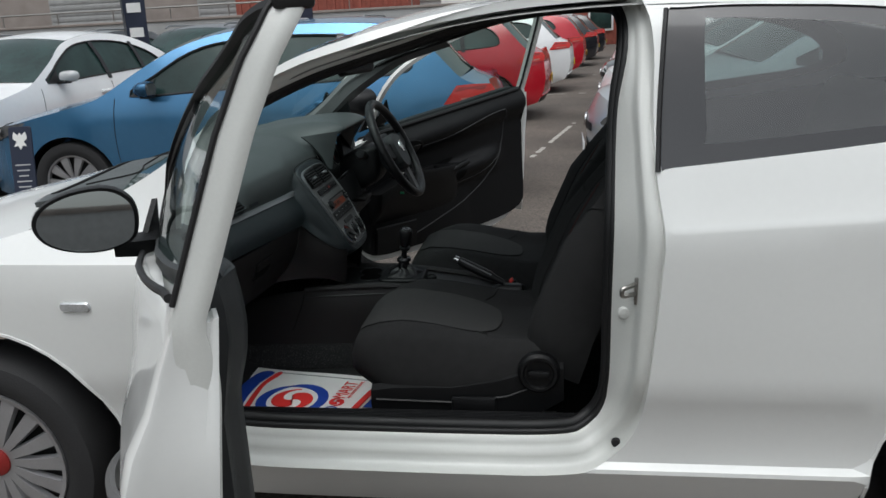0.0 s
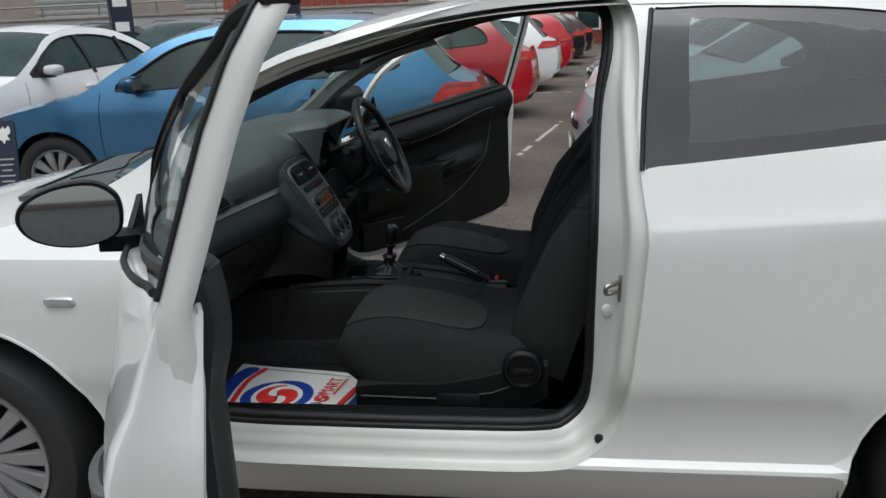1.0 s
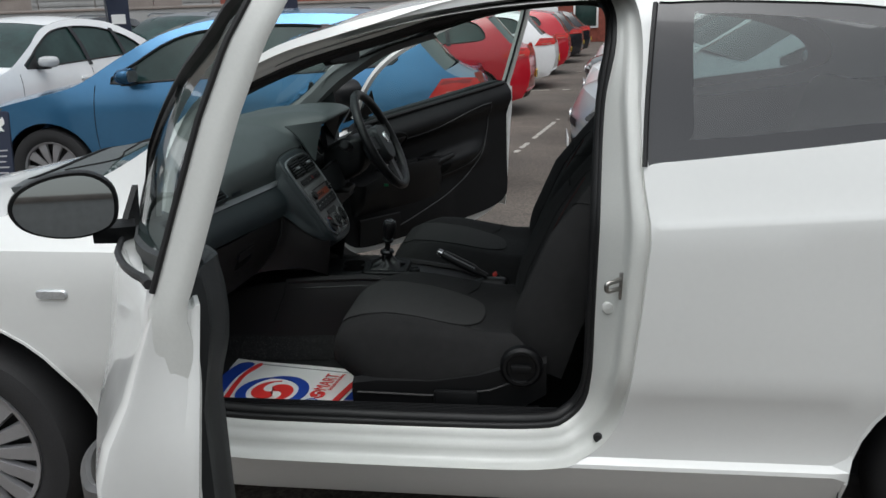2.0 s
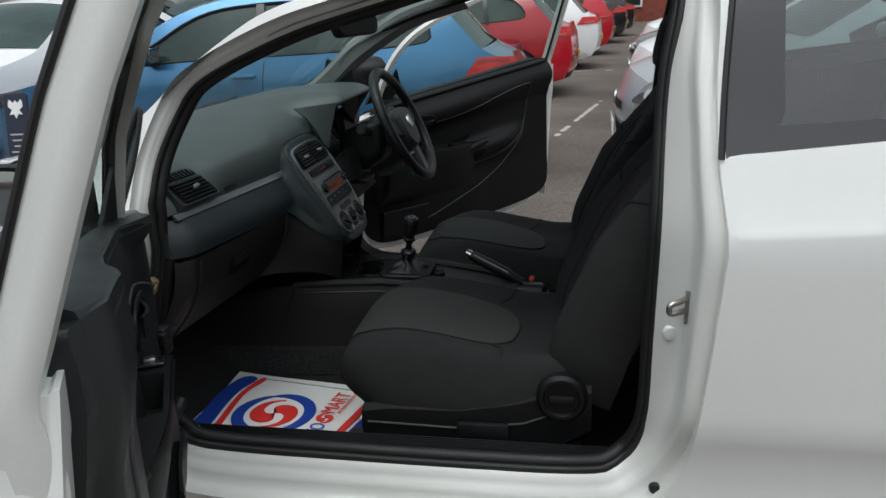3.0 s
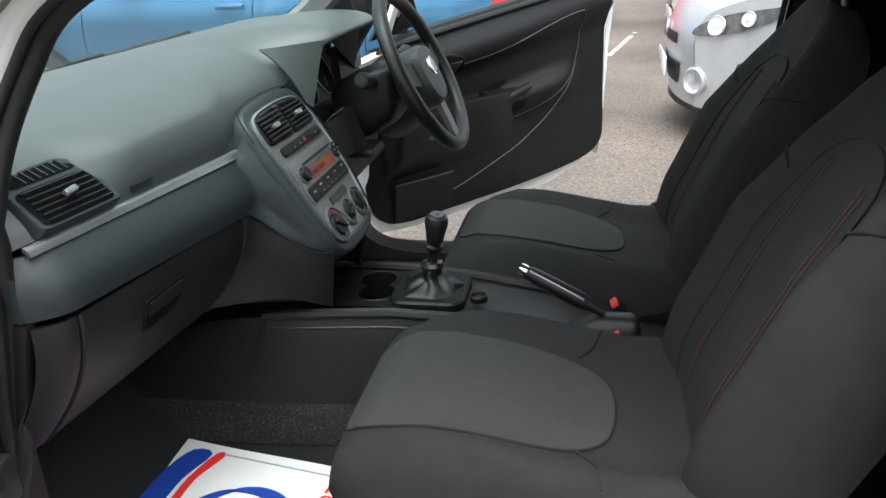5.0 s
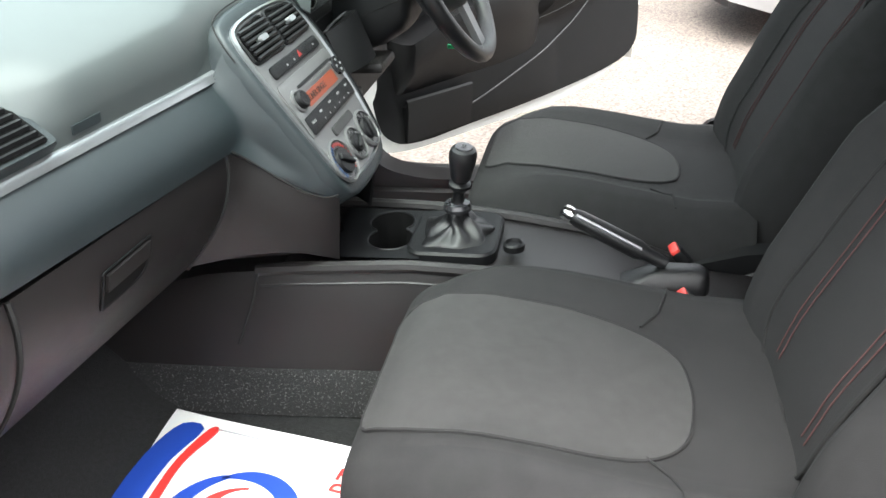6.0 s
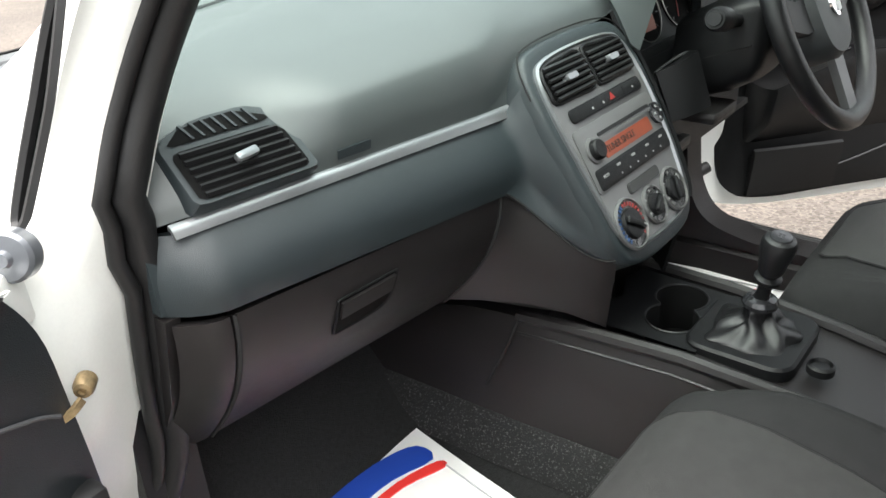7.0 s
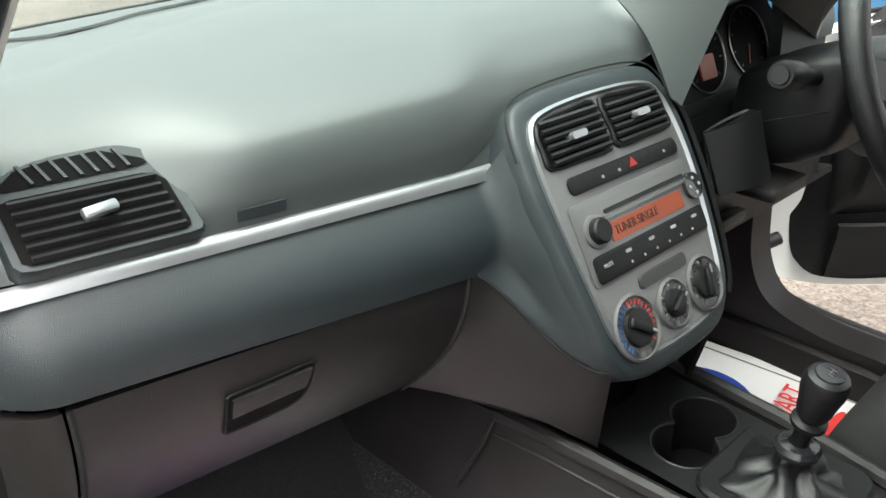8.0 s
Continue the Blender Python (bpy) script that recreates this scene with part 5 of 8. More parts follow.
OUT = spline([(-0.132, -0.040), (-0.10, -0.062), (0.0, -0.068), (0.10, -0.062), (0.132, -0.040), (0.142, 0.02), (0.138, 0.10), (0.128, 0.18), (0.118, 0.225), (0.085, 0.262), (0.0, 0.270), (-0.085, 0.262), (-0.118, 0.225), (-0.128, 0.18), (-0.138, 0.10), (-0.142, 0.02)], 4)
BEZ = [(a * 0.895, (b - 0.10) * 0.885 + 0.100) for a, b in OUT]
FACE = [(a * 0.845, (b - 0.10) * 0.845 + 0.100) for a, b in OUT]
OUT, BEZ, FACE = ([(a + SC, b) for a, b in q] for q in (OUT, BEZ, FACE))
rings = [[on_stack(a * 1.25, (b - 0.1) * 1.02 + 0.1, -0.11) for a, b in OUT], [on_stack(a * 1.05, b, -0.05) for a, b in OUT], [on_stack(a * 1.02, b, -0.012) for a, b in OUT],
         [on_stack(a, b, 0.0) for a, b in OUT], [on_stack(SC + (a - SC) * 0.975, (b - 0.1) * 0.975 + 0.1, 0.004) for a, b in OUT], [on_stack(a, b, 0.002) for a, b in BEZ]]
part("stack_surround", Geo().loft(rings, caps=False), DASH, stack, "slate grey flowing surround", 60)
GAP = [on_stack(SC + (a - SC) * 1.035, (b - 0.1) * 1.03 + 0.1, 0.0005) for a, b in OUT]
top_gap = [p for p, (a, b) in zip(GAP, OUT) if b < 0.02]
k0 = max(range(len(top_gap)), key=lambda i: (top_gap[i] - top_gap[i - 1]).length)
part("surround_gap", Geo().tube(top_gap[k0:] + top_gap[:k0], 0.0012, 6), THREAD, stack)
part("bezel", Geo().loft([[on_stack(a, b, 0.0) for a, b in BEZ], [on_stack(a, b, 0.006) for a, b in BEZ], [on_stack(lerp(a, c, 0.5), lerp(b, e, 0.5), 0.008) for (a, b), (c, e) in zip(BEZ, FACE)], [on_stack(a, b, 0.004) for a, b in FACE]], caps=False), BRIGHT, stack, "bright silver bezel")
part("stack_face", plate(FACE, [], 0.03, lambda a, b: tuple(on_stack(a, b, 0.0045))), SILVER, stack, "silver grey painted face")


def on_face(poly, z0, z1, bev=0.0):
    """A raised flat shape on the stack's face."""
    rings = [[on_stack(a, b, z0) for a, b in poly], [on_stack(a, b, z1 - bev) for a, b in poly]]
    if bev:
        cx, cy = sum(p[0] for p in poly) / len(poly), sum(p[1] for p in poly) / len(poly)
        rings.append([on_stack(a + (cx - a) * 0.06, b + (cy - b) * 0.12, z1) for a, b in poly])
    return Geo().loft(rings)


for s in (-1, 1):
    vn = thing("centre_vent", "black slatted centre air vent with a silver thumb tab", "air vent", "dashboard air vents")
    op = spline([(s * 0.007, -0.036), (s * 0.05, -0.036), (s * 0.092, -0.033), (s * 0.108, -0.022), (s * 0.110, 0.0), (s * 0.107, 0.018), (s * 0.06, 0.020), (s * 0.008, 0.020), (s * 0.006, 0.0)], 3)
    op = [(a + SC, b) for a, b in op]
    # the shaded throat is again a flat near-black sheet
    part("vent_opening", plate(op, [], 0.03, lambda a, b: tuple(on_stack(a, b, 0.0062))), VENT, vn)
    part("vent_rim", Geo().tube([on_stack(a, b, 0.006) for a, b in op], 0.003, 6, True), BLACK, vn)
    for k in range(6):
        b = lerp(-0.029, 0.014, k / 5)
        part("slat", Geo().slab(lambda u, v: on_stack(SC + s * lerp(0.009, 0.106, v), b + 0.003 * u, 0.009 + 0.003 * u), 1, 5, 0.004), VENTSLAT, vn)
    part("thumb_tab", on_face(round_rect(0.026, 0.009, 0.003, 3, SC + s * 0.058, -0.007), 0.008, 0.018, 0.003), BRIGHT, vn, "silver thumb tab")
# switch row
sr = part("switch_panel", on_face(round_rect(0.200, 0.020, 0.008, 4, -0.008, 0.043), 0.004, 0.009, 0.002), BLACK, stack, "dark switch panel")
for k, a in enumerate((-0.06, -0.025, 0.025, 0.06)):
    part("switch_gap", on_face(round_rect(0.0012, 0.017, 0.0005, 1, a + 0.010 if a < 0 else a - 0.025, 0.043), 0.009, 0.0095), RUBBER, sr)
part("hazard_mark", on_face([(0.008, 0.047), (0.001, 0.036), (-0.006, 0.047)], 0.009, 0.0098), REDMARK, sr, "red hazard triangle")
for a in (-0.055, -0.025, 0.062):
    part("switch_mark", on_face(round_rect(0.004, 0.0035, 0.001, 2, a, 0.045), 0.009, 0.0097), WHITEMARK, sr)
# radio
radio = thing("car_radio", "silver car radio with an amber display and row of buttons", "radio")
part("radio_face", on_face(round_rect(0.220, 0.092, 0.008, 3, -0.013, 0.107), 0.004, 0.0085, 0.002), SILVER, radio, "silver grey radio front")
part("disc_slot", on_face(round_rect(0.152, 0.005, 0.002, 2, 0.002, 0.080), 0.0085, 0.0095), RUBBER, radio)
part("slot_ledge", on_face(round_rect(0.16, 0.004, 0.001, 2, 0.002, 0.0865), 0.0085, 0.0105), SILVER, radio)
disp = part("display", on_face(round_rect(0.138, 0.021, 0.002, 2, -0.006, 0.104), 0.0085, 0.0092), AMBER, radio, "amber display")
part("button_panel", on_face(round_rect(0.212, 0.030, 0.006, 3, -0.012, 0.135), 0.0085, 0.0105, 0.002), BLACK, radio, "black button strip")
for k in range(6):
    part("button_mark", on_face(round_rect(0.003, 0.003, 0.001, 1, lerp(-0.06, 0.06, k / 5), 0.142), 0.0105, 0.0112), WHITEMARK, radio)
for k in range(4):
    part("button_mark", on_face(round_rect(0.010, 0.0035, 0.001, 1, lerp(-0.06, 0.07, k / 3), 0.129), 0.0105, 0.0112), WHITEMARK, radio)


def stack_pose(a, b, o):
    p = on_stack(a, b, o)
    m = Matrix((Vector((0, 1, 0)), -SV, SN)).transposed().to_4x4()
    return Matrix.Translation(p) @ m


def text_part(body, size, m, material, parent, name, depth=0.0004, align="CENTER"):
    """Raised letters in the built-in font."""
    cu = bpy.data.curves.new(name, "FONT")
    cu.body, cu.size, cu.extrude, cu.align_x, cu.align_y = body, size, depth, align, "CENTER"
    tmp = bpy.data.objects.new(name, cu)
    me = bpy.data.meshes.new_from_object(tmp)
    bpy.data.objects.remove(tmp)
    me.transform(m)
    me.materials.clear()
    me.materials.append(material)
    ob = new(name, me)
    ob.parent = parent
    return ob


text_part("TUNER SINGLE", 0.0125, stack_pose(-0.028, 0.104, 0.0096) @ Matrix.Diagonal((0.95, 1.15, 1, 1)), DARKINK, disp, "display_text")
text_part("MUTE", 0.006, stack_pose(-0.098, 0.133, 0.0112), WHITEMARK, radio, "button_text")
part("volume_knob", Geo().lathe([(0.0150, 0.0), (0.0140, 0.011), (0.0120, 0.013), (0.0, 0.0125)], stack_pose(-0.0965, 0.096, 0.008), 24), BLACK, radio, "round black volume knob")
part("volume_ring", Geo().lathe([(0.0185, 0.0), (0.0185, 0.003), (0.0165, 0.004), (0.0, 0.004)], stack_pose(-0.0965, 0.096, 0.008), 24), SILVER, radio)
pd = part("direction_pad", Geo().lathe([(0.0165, 0.0), (0.016, 0.005), (0.0, 0.006)], stack_pose(0.088, 0.096, 0.008), 24), GLOSSBLACK, radio, "round black button pad")
for a, b in ((0, 0.009), (0, -0.009), (0.009, 0), (-0.009, 0)):
    part("pad_mark", on_face(round_rect(0.004, 0.004, 0.0008, 1, 0.088 + a, 0.096 + b), 0.0135, 0.0145), WHITEMARK, pd)
part("lower_switch", on_face(round_rect(0.092, 0.016, 0.005, 3, -0.009, 0.169), 0.004, 0.0075, 0.002), RIMDARK, stack, "grey blank switch panel")
# heater dials
for k, (a, b, r) in enumerate(((-0.082, 0.2095, 0.0335), (-0.0095, 0.2085, 0.0255), (0.056, 0.2075, 0.030))):
    hd = thing("heater_dial", ("round heater dial ringed with red and blue marks", "round black fan dial in a silver ring", "round black air-flow dial in a silver ring")[k], "dial", "heater dials")
    m = stack_pose(a, b, 0.004)
    part("dial_ring", Geo().lathe([(r + 0.004, 0.0), (r + 0.004, 0.004), (r + 0.001, 0.006), (r, 0.003)], m, 32), SILVER, hd, "silver ring")
    part("dial_face", Geo().lathe([(r + 0.001, 0.0), (r + 0.001, 0.003), (0.0, 0.003)], m, 32), GLOSSBLACK, hd)
    part("dial_knob", Geo().lathe([(r * 0.66, 0.003), (r * 0.62, 0.008), (r * 0.5, 0.009), (0.0, 0.009)], m, 28), BLACK, hd, "black knob")
    part("knob_grip", Geo().box((0, 0, 0.011), (r * 1.15, r * 0.32, 0.008), 0.003, m @ pose(0, 0, 0, 0, 0, (-35, 30, 75)[k])), BLACK, hd)
    part("pointer", Geo().box((r * 0.45, 0, 0.0152), (r * 0.2, r * 0.08, 0.001), 0.0, m @ pose(0, 0, 0, 0, 0, (-35, 30, 75)[k])), WHITEMARK, hd)
    if k == 0:
        for q in range(22):
            an = 225 - q * 270 / 21
            part("scale_mark", Geo().box((r * 0.84, 0, 0.0034), (0.0055, 0.0030, 0.001), 0.0, m @ pose(0, 0, 0, 0, 0, an)), BLUEMARK if q < 10 else REDMARK, hd)
    else:
        for q in range(5):
            part("scale_mark", Geo().box((r * 0.84, 0, 0.0034), (0.0035, 0.002, 0.001), 0.0, m @ pose(0, 0, 0, 0, 0, 200 - q * 55)), WHITEMARK, hd)

# ---- driver's side: binnacle, cluster, column, wheel ----
def binnacle(u, v):
    """The slanting wall between the stack and the instruments."""
    a = Vector((0.662, 0.098, 1.053)).lerp(Vector((0.738, 0.120, 0.940)), v) + Vector((0.006, 0, 0.010)) * math.sin(v * math.pi)
    b = Vector((0.772, 0.176, 1.062)).lerp(Vector((0.748, 0.132, 0.930)), v) + Vector((-0.004, 0.004, -0.004)) * math.sin(v * math.pi)
    return a.lerp(b, u)


part("binnacle_side", Geo().slab(binnacle, 8, 8, 0.008), DASHTOP, dash, "slate grey wall beside the instruments")
cl = thing("instrument_cluster", "dark instrument cluster with round dials and an orange display", "instruments")
cm = Matrix.Translation((0.662, 0.388, 0.945)) @ pose(0, 0, 0, 0, 66, 0) @ pose(0, 0, 0, 0, 0, 90)
part("cluster_panel", Geo().prism(round_rect(0.34, 0.13, 0.05), -0.02, 0.0, cm), BLACK, cl)
for y in (-0.064, 0.066):
    part("gauge_ring", Geo().tube([cm @ Vector((y + 0.055 * math.cos(q * math.tau / 32), 0.055 * math.sin(q * math.tau / 32), 0.004)) for q in range(32)], 0.0012, 6, True), STEEL, cl)
    part("gauge_face", Geo().lathe([(0.054, 0.0), (0.054, 0.002), (0.0, 0.002)], cm @ pose(y, 0, 0), 28), VENT, cl)
    for q in range(9):
        part("gauge_mark", Geo().box((0.045, 0, 0.0025), (0.006, 0.0014, 0.001), 0, cm @ pose(y, 0, 0, 0, 0, -45 + q * 34)), GREYTRIM, cl)
    part("needle", Geo().box((0.02, 0, 0.004), (0.03, 0.002, 0.001), 0, cm @ pose(y, 0, 0, 0, 0, 250)), REDMARK, cl)
part("cluster_display", Geo().prism(round_rect(0.04, 0.035, 0.003), 0.0, 0.003, cm @ pose(-0.062, -0.018, 0.002)), AMBER, cl, "orange display")
def knee(u, v):
    y = lerp(0.150, 0.672, v)
    return (lerp(0.705, 0.752, u) + 0.020 * math.sin(u * math.pi) - 0.03 * max(0, v - 0.85) / 0.15, y, lerp(0.900, 0.700, u))


part("driver_fascia", Geo().slab(knee, 10, 14, 0.02), BLACK, dash, "black panel under the wheel")
part("knee_underside", Geo().slab(lambda u, v: (lerp(0.750, 0.42, u), lerp(0.150, 0.672, v), lerp(0.699, 0.66, u)), 4, 6, 0.012), BLACK, dash)
part("switch_panel", Geo().slab(lambda u, v: Vector(knee(lerp(0.06, 0.62, u), lerp(0.10, 0.42, v))) + Vector((0.007, 0, 0)), 6, 8, 0.01), BLACK, dash, "black switch panel beside the column")
CORNERS = [Vector(p) for p in ((0.738, 0.222, 0.872), (0.775, 0.262, 0.903), (0.800, 0.262, 0.815), (0.770, 0.216, 0.795))]
part("side_panel", Geo().slab(lambda u, v: CORNERS[0].lerp(CORNERS[1], u).lerp(CORNERS[3].lerp(CORNERS[2], u), v) + Vector((0.006, 0, 0)) * math.sin(u * math.pi), 6, 8, 0.03), BLACK, dash, "black panel beside the column")
# grey tube, paler than the panel, along its rim
part("panel_edge", Geo().tube(spline([CORNERS[3], CORNERS[3].lerp(CORNERS[0], 0.85), CORNERS[0].lerp(CORNERS[1], 0.12), CORNERS[0].lerp(CORNERS[1], 0.9), CORNERS[1].lerp(CORNERS[2], 0.12), CORNERS[1].lerp(CORNERS[2], 0.7)], 5, False), 0.0022, 6), GREYTRIM, dash, "pale edge")
part("bonnet_lever", Geo().box((0.765, 0.28, 0.735), (0.02, 0.07, 0.02), 0.006), LOWER, dash)
part("driver_face", Geo().slab(lambda u, v: (lerp(0.69, 0.70, u), lerp(0.50, 0.66, v), lerp(1.0, 0.895, u)), 4, 6, 0.02), DASH, dash)
WC = Vector((0.935, 0.388, 0.962))
WM = Matrix.Translation(WC) @ pose(0, 0, 0, 0, 64, 0) @ pose(0, 0, 0, 0, 0, 90)
sw = thing("steering_wheel", "black three-spoke steering wheel with a round badge", "steering wheel")
RW = 0.186
part("rim", Geo().tube([WM @ Vector((RW * math.cos(q * math.tau / 56), RW * math.sin(q * math.tau / 56), 0.0)) for q in range(56)], 0.0165, 12, True), LEATHER, sw, "black leather rim")
part("hub", Geo().loft([[WM @ Vector((x * k, y * k - 0.012, h)) for x, y in spline([(-0.075, 0.03), (-0.05, 0.065), (0.05, 0.065), (0.075, 0.03), (0.06, -0.05), (0.0, -0.075), (-0.06, -0.05)], 5)] for k, h in ((0.9, -0.06), (1.0, -0.03), (1.0, 0.004), (0.88, 0.018), (0.5, 0.022))]), DARKTRIM, sw, "black airbag hub")
for a0, a1, w in ((180, 172, 0.028), (0, 8, 0.028), (270, 270, 0.024)):
    d0 = Vector((math.cos(radians(a0)), math.sin(radians(a0)), 0))
    d1 = Vector((math.cos(radians(a1)), math.sin(radians(a1)), 0))
    sd = Vector((-d0.y, d0.x, 0))
    sp = Geo().loft([[WM @ (dd * r + sd * sg * ww + Vector((0, 0, h + e))) for sg, e in ((-1, -0.006), (1, -0.006), (0.9, 0.006), (-0.9, 0.006))] for dd, r, ww, h in ((d0, 0.05, w * 1.2, 0.0), (d0, 0.10, w, -0.002), (d1, RW, w * 0.95, -0.004))])
    part("spoke", sp, GREYTRIM if a0 == 270 else BLACK, sw, "dark silver lower spoke" if a0 == 270 else "")
part("badge", Geo().lathe([(0.024, 0.020), (0.023, 0.026), (0.018, 0.027), (0.0, 0.027)], WM, 28), CHROME, sw, "round silver badge")
part("badge_inset", Geo().prism(round_rect(0.020, 0.030, 0.006), 0.027, 0.0282, WM), GREYPRINT, sw)
cw = thing("steering_column", "black steering column shroud with a stalk on each side", "steering column")
SHROUD = spline([(-0.095, 0.03), (-0.08, 0.062), (0.0, 0.070), (0.08, 0.062), (0.095, 0.03), (0.100, -0.045), (0.08, -0.080), (0.0, -0.088), (-0.08, -0.080), (-0.100, -0.045)], 4)
part("shroud", Geo().loft([[(x, 0.388 + y * k, zc + z * k * h) for y, z in SHROUD] for x, zc, k, h in ((0.735, 0.885, 0.92, 0.9), (0.775, 0.893, 1.0, 1.0), (0.830, 0.912, 1.0, 1.0), (0.868, 0.926, 0.96, 0.95), (0.882, 0.931, 0.86, 0.85), (0.886, 0.932, 0.5, 0.5))]), BLACK, cw, "black moulded shroud", 50)
part("shroud_seam", Geo().tube([(lerp(0.745, 0.868, t), 0.388 - 0.099, lerp(0.868, 0.915, t)) for t in (0, 0.5, 1)], 0.0015, 6), THREAD, cw)
part("tilt_lever", Geo().box((0.80, 0.300, 0.797), (0.075, 0.10, 0.022), 0.008, None), LOWER, cw, "grey column release lever")
for s in (-1, 1):
    end = Vector((0.847, 0.388 + s * 0.212, 0.977))
    root = Vector((0.838, 0.388 + s * 0.08, 0.948))
    part("stalk", Geo().tube([root.lerp(end, t) for t in (0.0, 0.35, 0.55, 0.62, 0.95, 1.0)], [0.010, 0.011, 0.013, 0.0185, 0.0185, 0.015], 16), BLACK, cw, "black control stalk")
    part("stalk_cap", Geo().tube([root.lerp(end, t) for t in (0.985, 1.02)], [0.012, 0.0105], 16), VENTSLAT, cw)
part("green_tag", Geo().box((0.90, 0.62, 0.74), (0.018, 0.004, 0.010), 0.001), GREEN, car, "small green tag")

# ---- tunnel and centre console ----
cons = thing("centre_console", "black centre console with cup holders along the tunnel", "console")


def tun(x):
    return table([(0.40, 0.52), (0.62, 0.575), (0.76, 0.585), (0.95, 0.59), (1.10, 0.58), (1.25, 0.56), (1.40, 0.50), (1.75, 0.46)], x)


def tunw(x):
    return table([(0.40, 0.15), (0.70, 0.135), (0.95, 0.115), (1.2, 0.10), (1.75, 0.10)], x)


xs = [0.36 + 0.05 * i for i in range(7)] + [0.70, 0.735, 0.745, 0.80, 0.85, 0.90, 0.955, 0.965] + [1.01 + 0.05 * i for i in range(16)]


def bed(x):
    return 0.50 if 0.74 < x < 0.96 else tun(x) - 0.012


part("tunnel_side", Geo().loft([[(x, y, z) for y, z in ((-tunw(x) - 0.022, 0.385), (-tunw(x) - 0.012, 0.47), (-tunw(x), tun(x) - 0.025), (-tunw(x) + 0.008, tun(x) - 0.012), (-tunw(x) + 0.016, tun(x) - 0.012), (-tunw(x) + 0.02, bed(x)), (tunw(x) - 0.02, bed(x)), (tunw(x) - 0.016, tun(x) - 0.012), (tunw(x) - 0.008, tun(x) - 0.012), (tunw(x), tun(x) - 0.025), (tunw(x) + 0.012, 0.47), (tunw(x) + 0.022, 0.385))] for x in xs]), LOWER, cons, "charcoal console side panels", 50)
for sgn in (-1, 1):
    part("tunnel_carpet", Geo().loft([[(x, sgn * (tunw(x) + d), z) for d, z in ((-0.02, 0.40), (0.016, 0.396), (0.034, 0.375), (0.06, 0.318), (-0.02, 0.31))] for x in xs]), PILE, cons, "speckled charcoal carpet along the tunnel", 60)
part("console_rail", Geo().tube([(x, -tunw(x) + 0.006, tun(x) - 0.008) for x in xs[7:24]], 0.011, 8), LOWER, cons)
part("console_rail", Geo().tube([(x, tunw(x) - 0.006, tun(x) - 0.008) for x in xs[7:24]], 0.011, 8), LOWER, cons)
seam = spline([(0.704, -0.137, 0.572), (0.69, -0.150, 0.52), (0.655, -0.158, 0.44)], 5, False)
part("console_seam", Geo().tube(seam, 0.003, 6), THREAD, cons)
part("console_seam", Geo().tube([(x, -tunw(x) - 0.0015, tun(x) - 0.035) for x in [0.704 + 0.03 * i for i in range(13)]], 0.0025, 6), LEATHER, cons)
HOLE = []
for q in range(56):
    a = q * math.tau / 56
    d = Vector((math.cos(a), math.sin(a)))
    best = 0.0
    for c, r in ((Vector((0.006, -0.028)), 0.040), (Vector((-0.006, 0.034)), 0.040)):
        k = d.dot(c)
        h = k * k - c.length_squared + r * r
        if h > 0:
            best = max(best, k + math.sqrt(h))
    HOLE.append((0.897 + d.x * best, 0.006 + d.y * best))
RIMLINE = [(0.80, -0.092), (0.965, -0.086), (0.965, 0.086), (0.80, 0.092), (0.79, 0.05), (0.812, 0.0), (0.79, -0.05)]
tray = plate(RIMLINE, [HOLE], 0.05, lambda x, y: (x, y, 0.583))
well = Geo().loft([[(x, y, 0.582) for x, y in HOLE], [(0.897 + (x - 0.897) * 0.96, 0.006 + (y - 0.006) * 0.96, 0.575) for x, y in HOLE], [(0.897 + (x - 0.897) * 0.92, 0.006 + (y - 0.006) * 0.92, 0.504) for x, y in HOLE], [(0.897 + (x - 0.897) * 0.1, 0.006 + (y - 0.006) * 0.1, 0.503) for x, y in HOLE]], caps=False)
part("tray", tray, BLACK, cons, "black tray with two joined cup holders", 40)
# near-black walls add the holder's inner shade by colour
part("cup_well", well, VENT, cons, "cup wells with their inner shade painted near-black", 40)
part("cup_rim", Geo().tube([(x, y, 0.5835) for x, y in HOLE], 0.0016, 6, True), LEATHER, cons)
# smooth flanks sweeping from the glovebox and the wheel side into the stack
GT, GB = Vector(glove(0.0, 1.0)), Vector(glove(1.0, 1.0))
EDGE = [(-0.05, -0.128), (-0.02, -0.139), (0.02, -0.1425), (0.10, -0.1385), (0.18, -0.1285), (0.225, -0.119), (0.245, -0.105)]
SIDEBAR = bar(0.905, 0.822, 0.640, 0.668, y1=-0.185, bow=0.014)


def shoulder(u, v):
    """An S-curved sheet from the fascia's end to the stack's edge."""
    f = Vector(SIDEBAR(u, 1.0)).lerp(GT + Vector((0.006, -0.004, 0.006)), max(0.0, u - 0.8) * 5)
    b = lerp(-0.02, 0.242, u)
    e = on_stack(SC + table(EDGE, b), b, -0.006)
    reach = (e - f).length
    t0 = Vector((0.155, 1.0, -0.35 * u)).normalized() * reach * lerp(1.0, 0.75, u)
    t1 = (SN * 0.9 + Vector((0, 0.45, 0)) - SN * 0.2 * u).normalized() * reach * 0.9
    return f * (2 * v ** 3 - 3 * v * v + 1) + t0 * (v ** 3 - 2 * v * v + v) + e * (3 * v * v - 2 * v ** 3) + t1 * (v ** 3 - v * v)


SB = Vector(shoulder(1.0, 1.0))
FOOT = Vector((0.835, -0.100, 0.583))


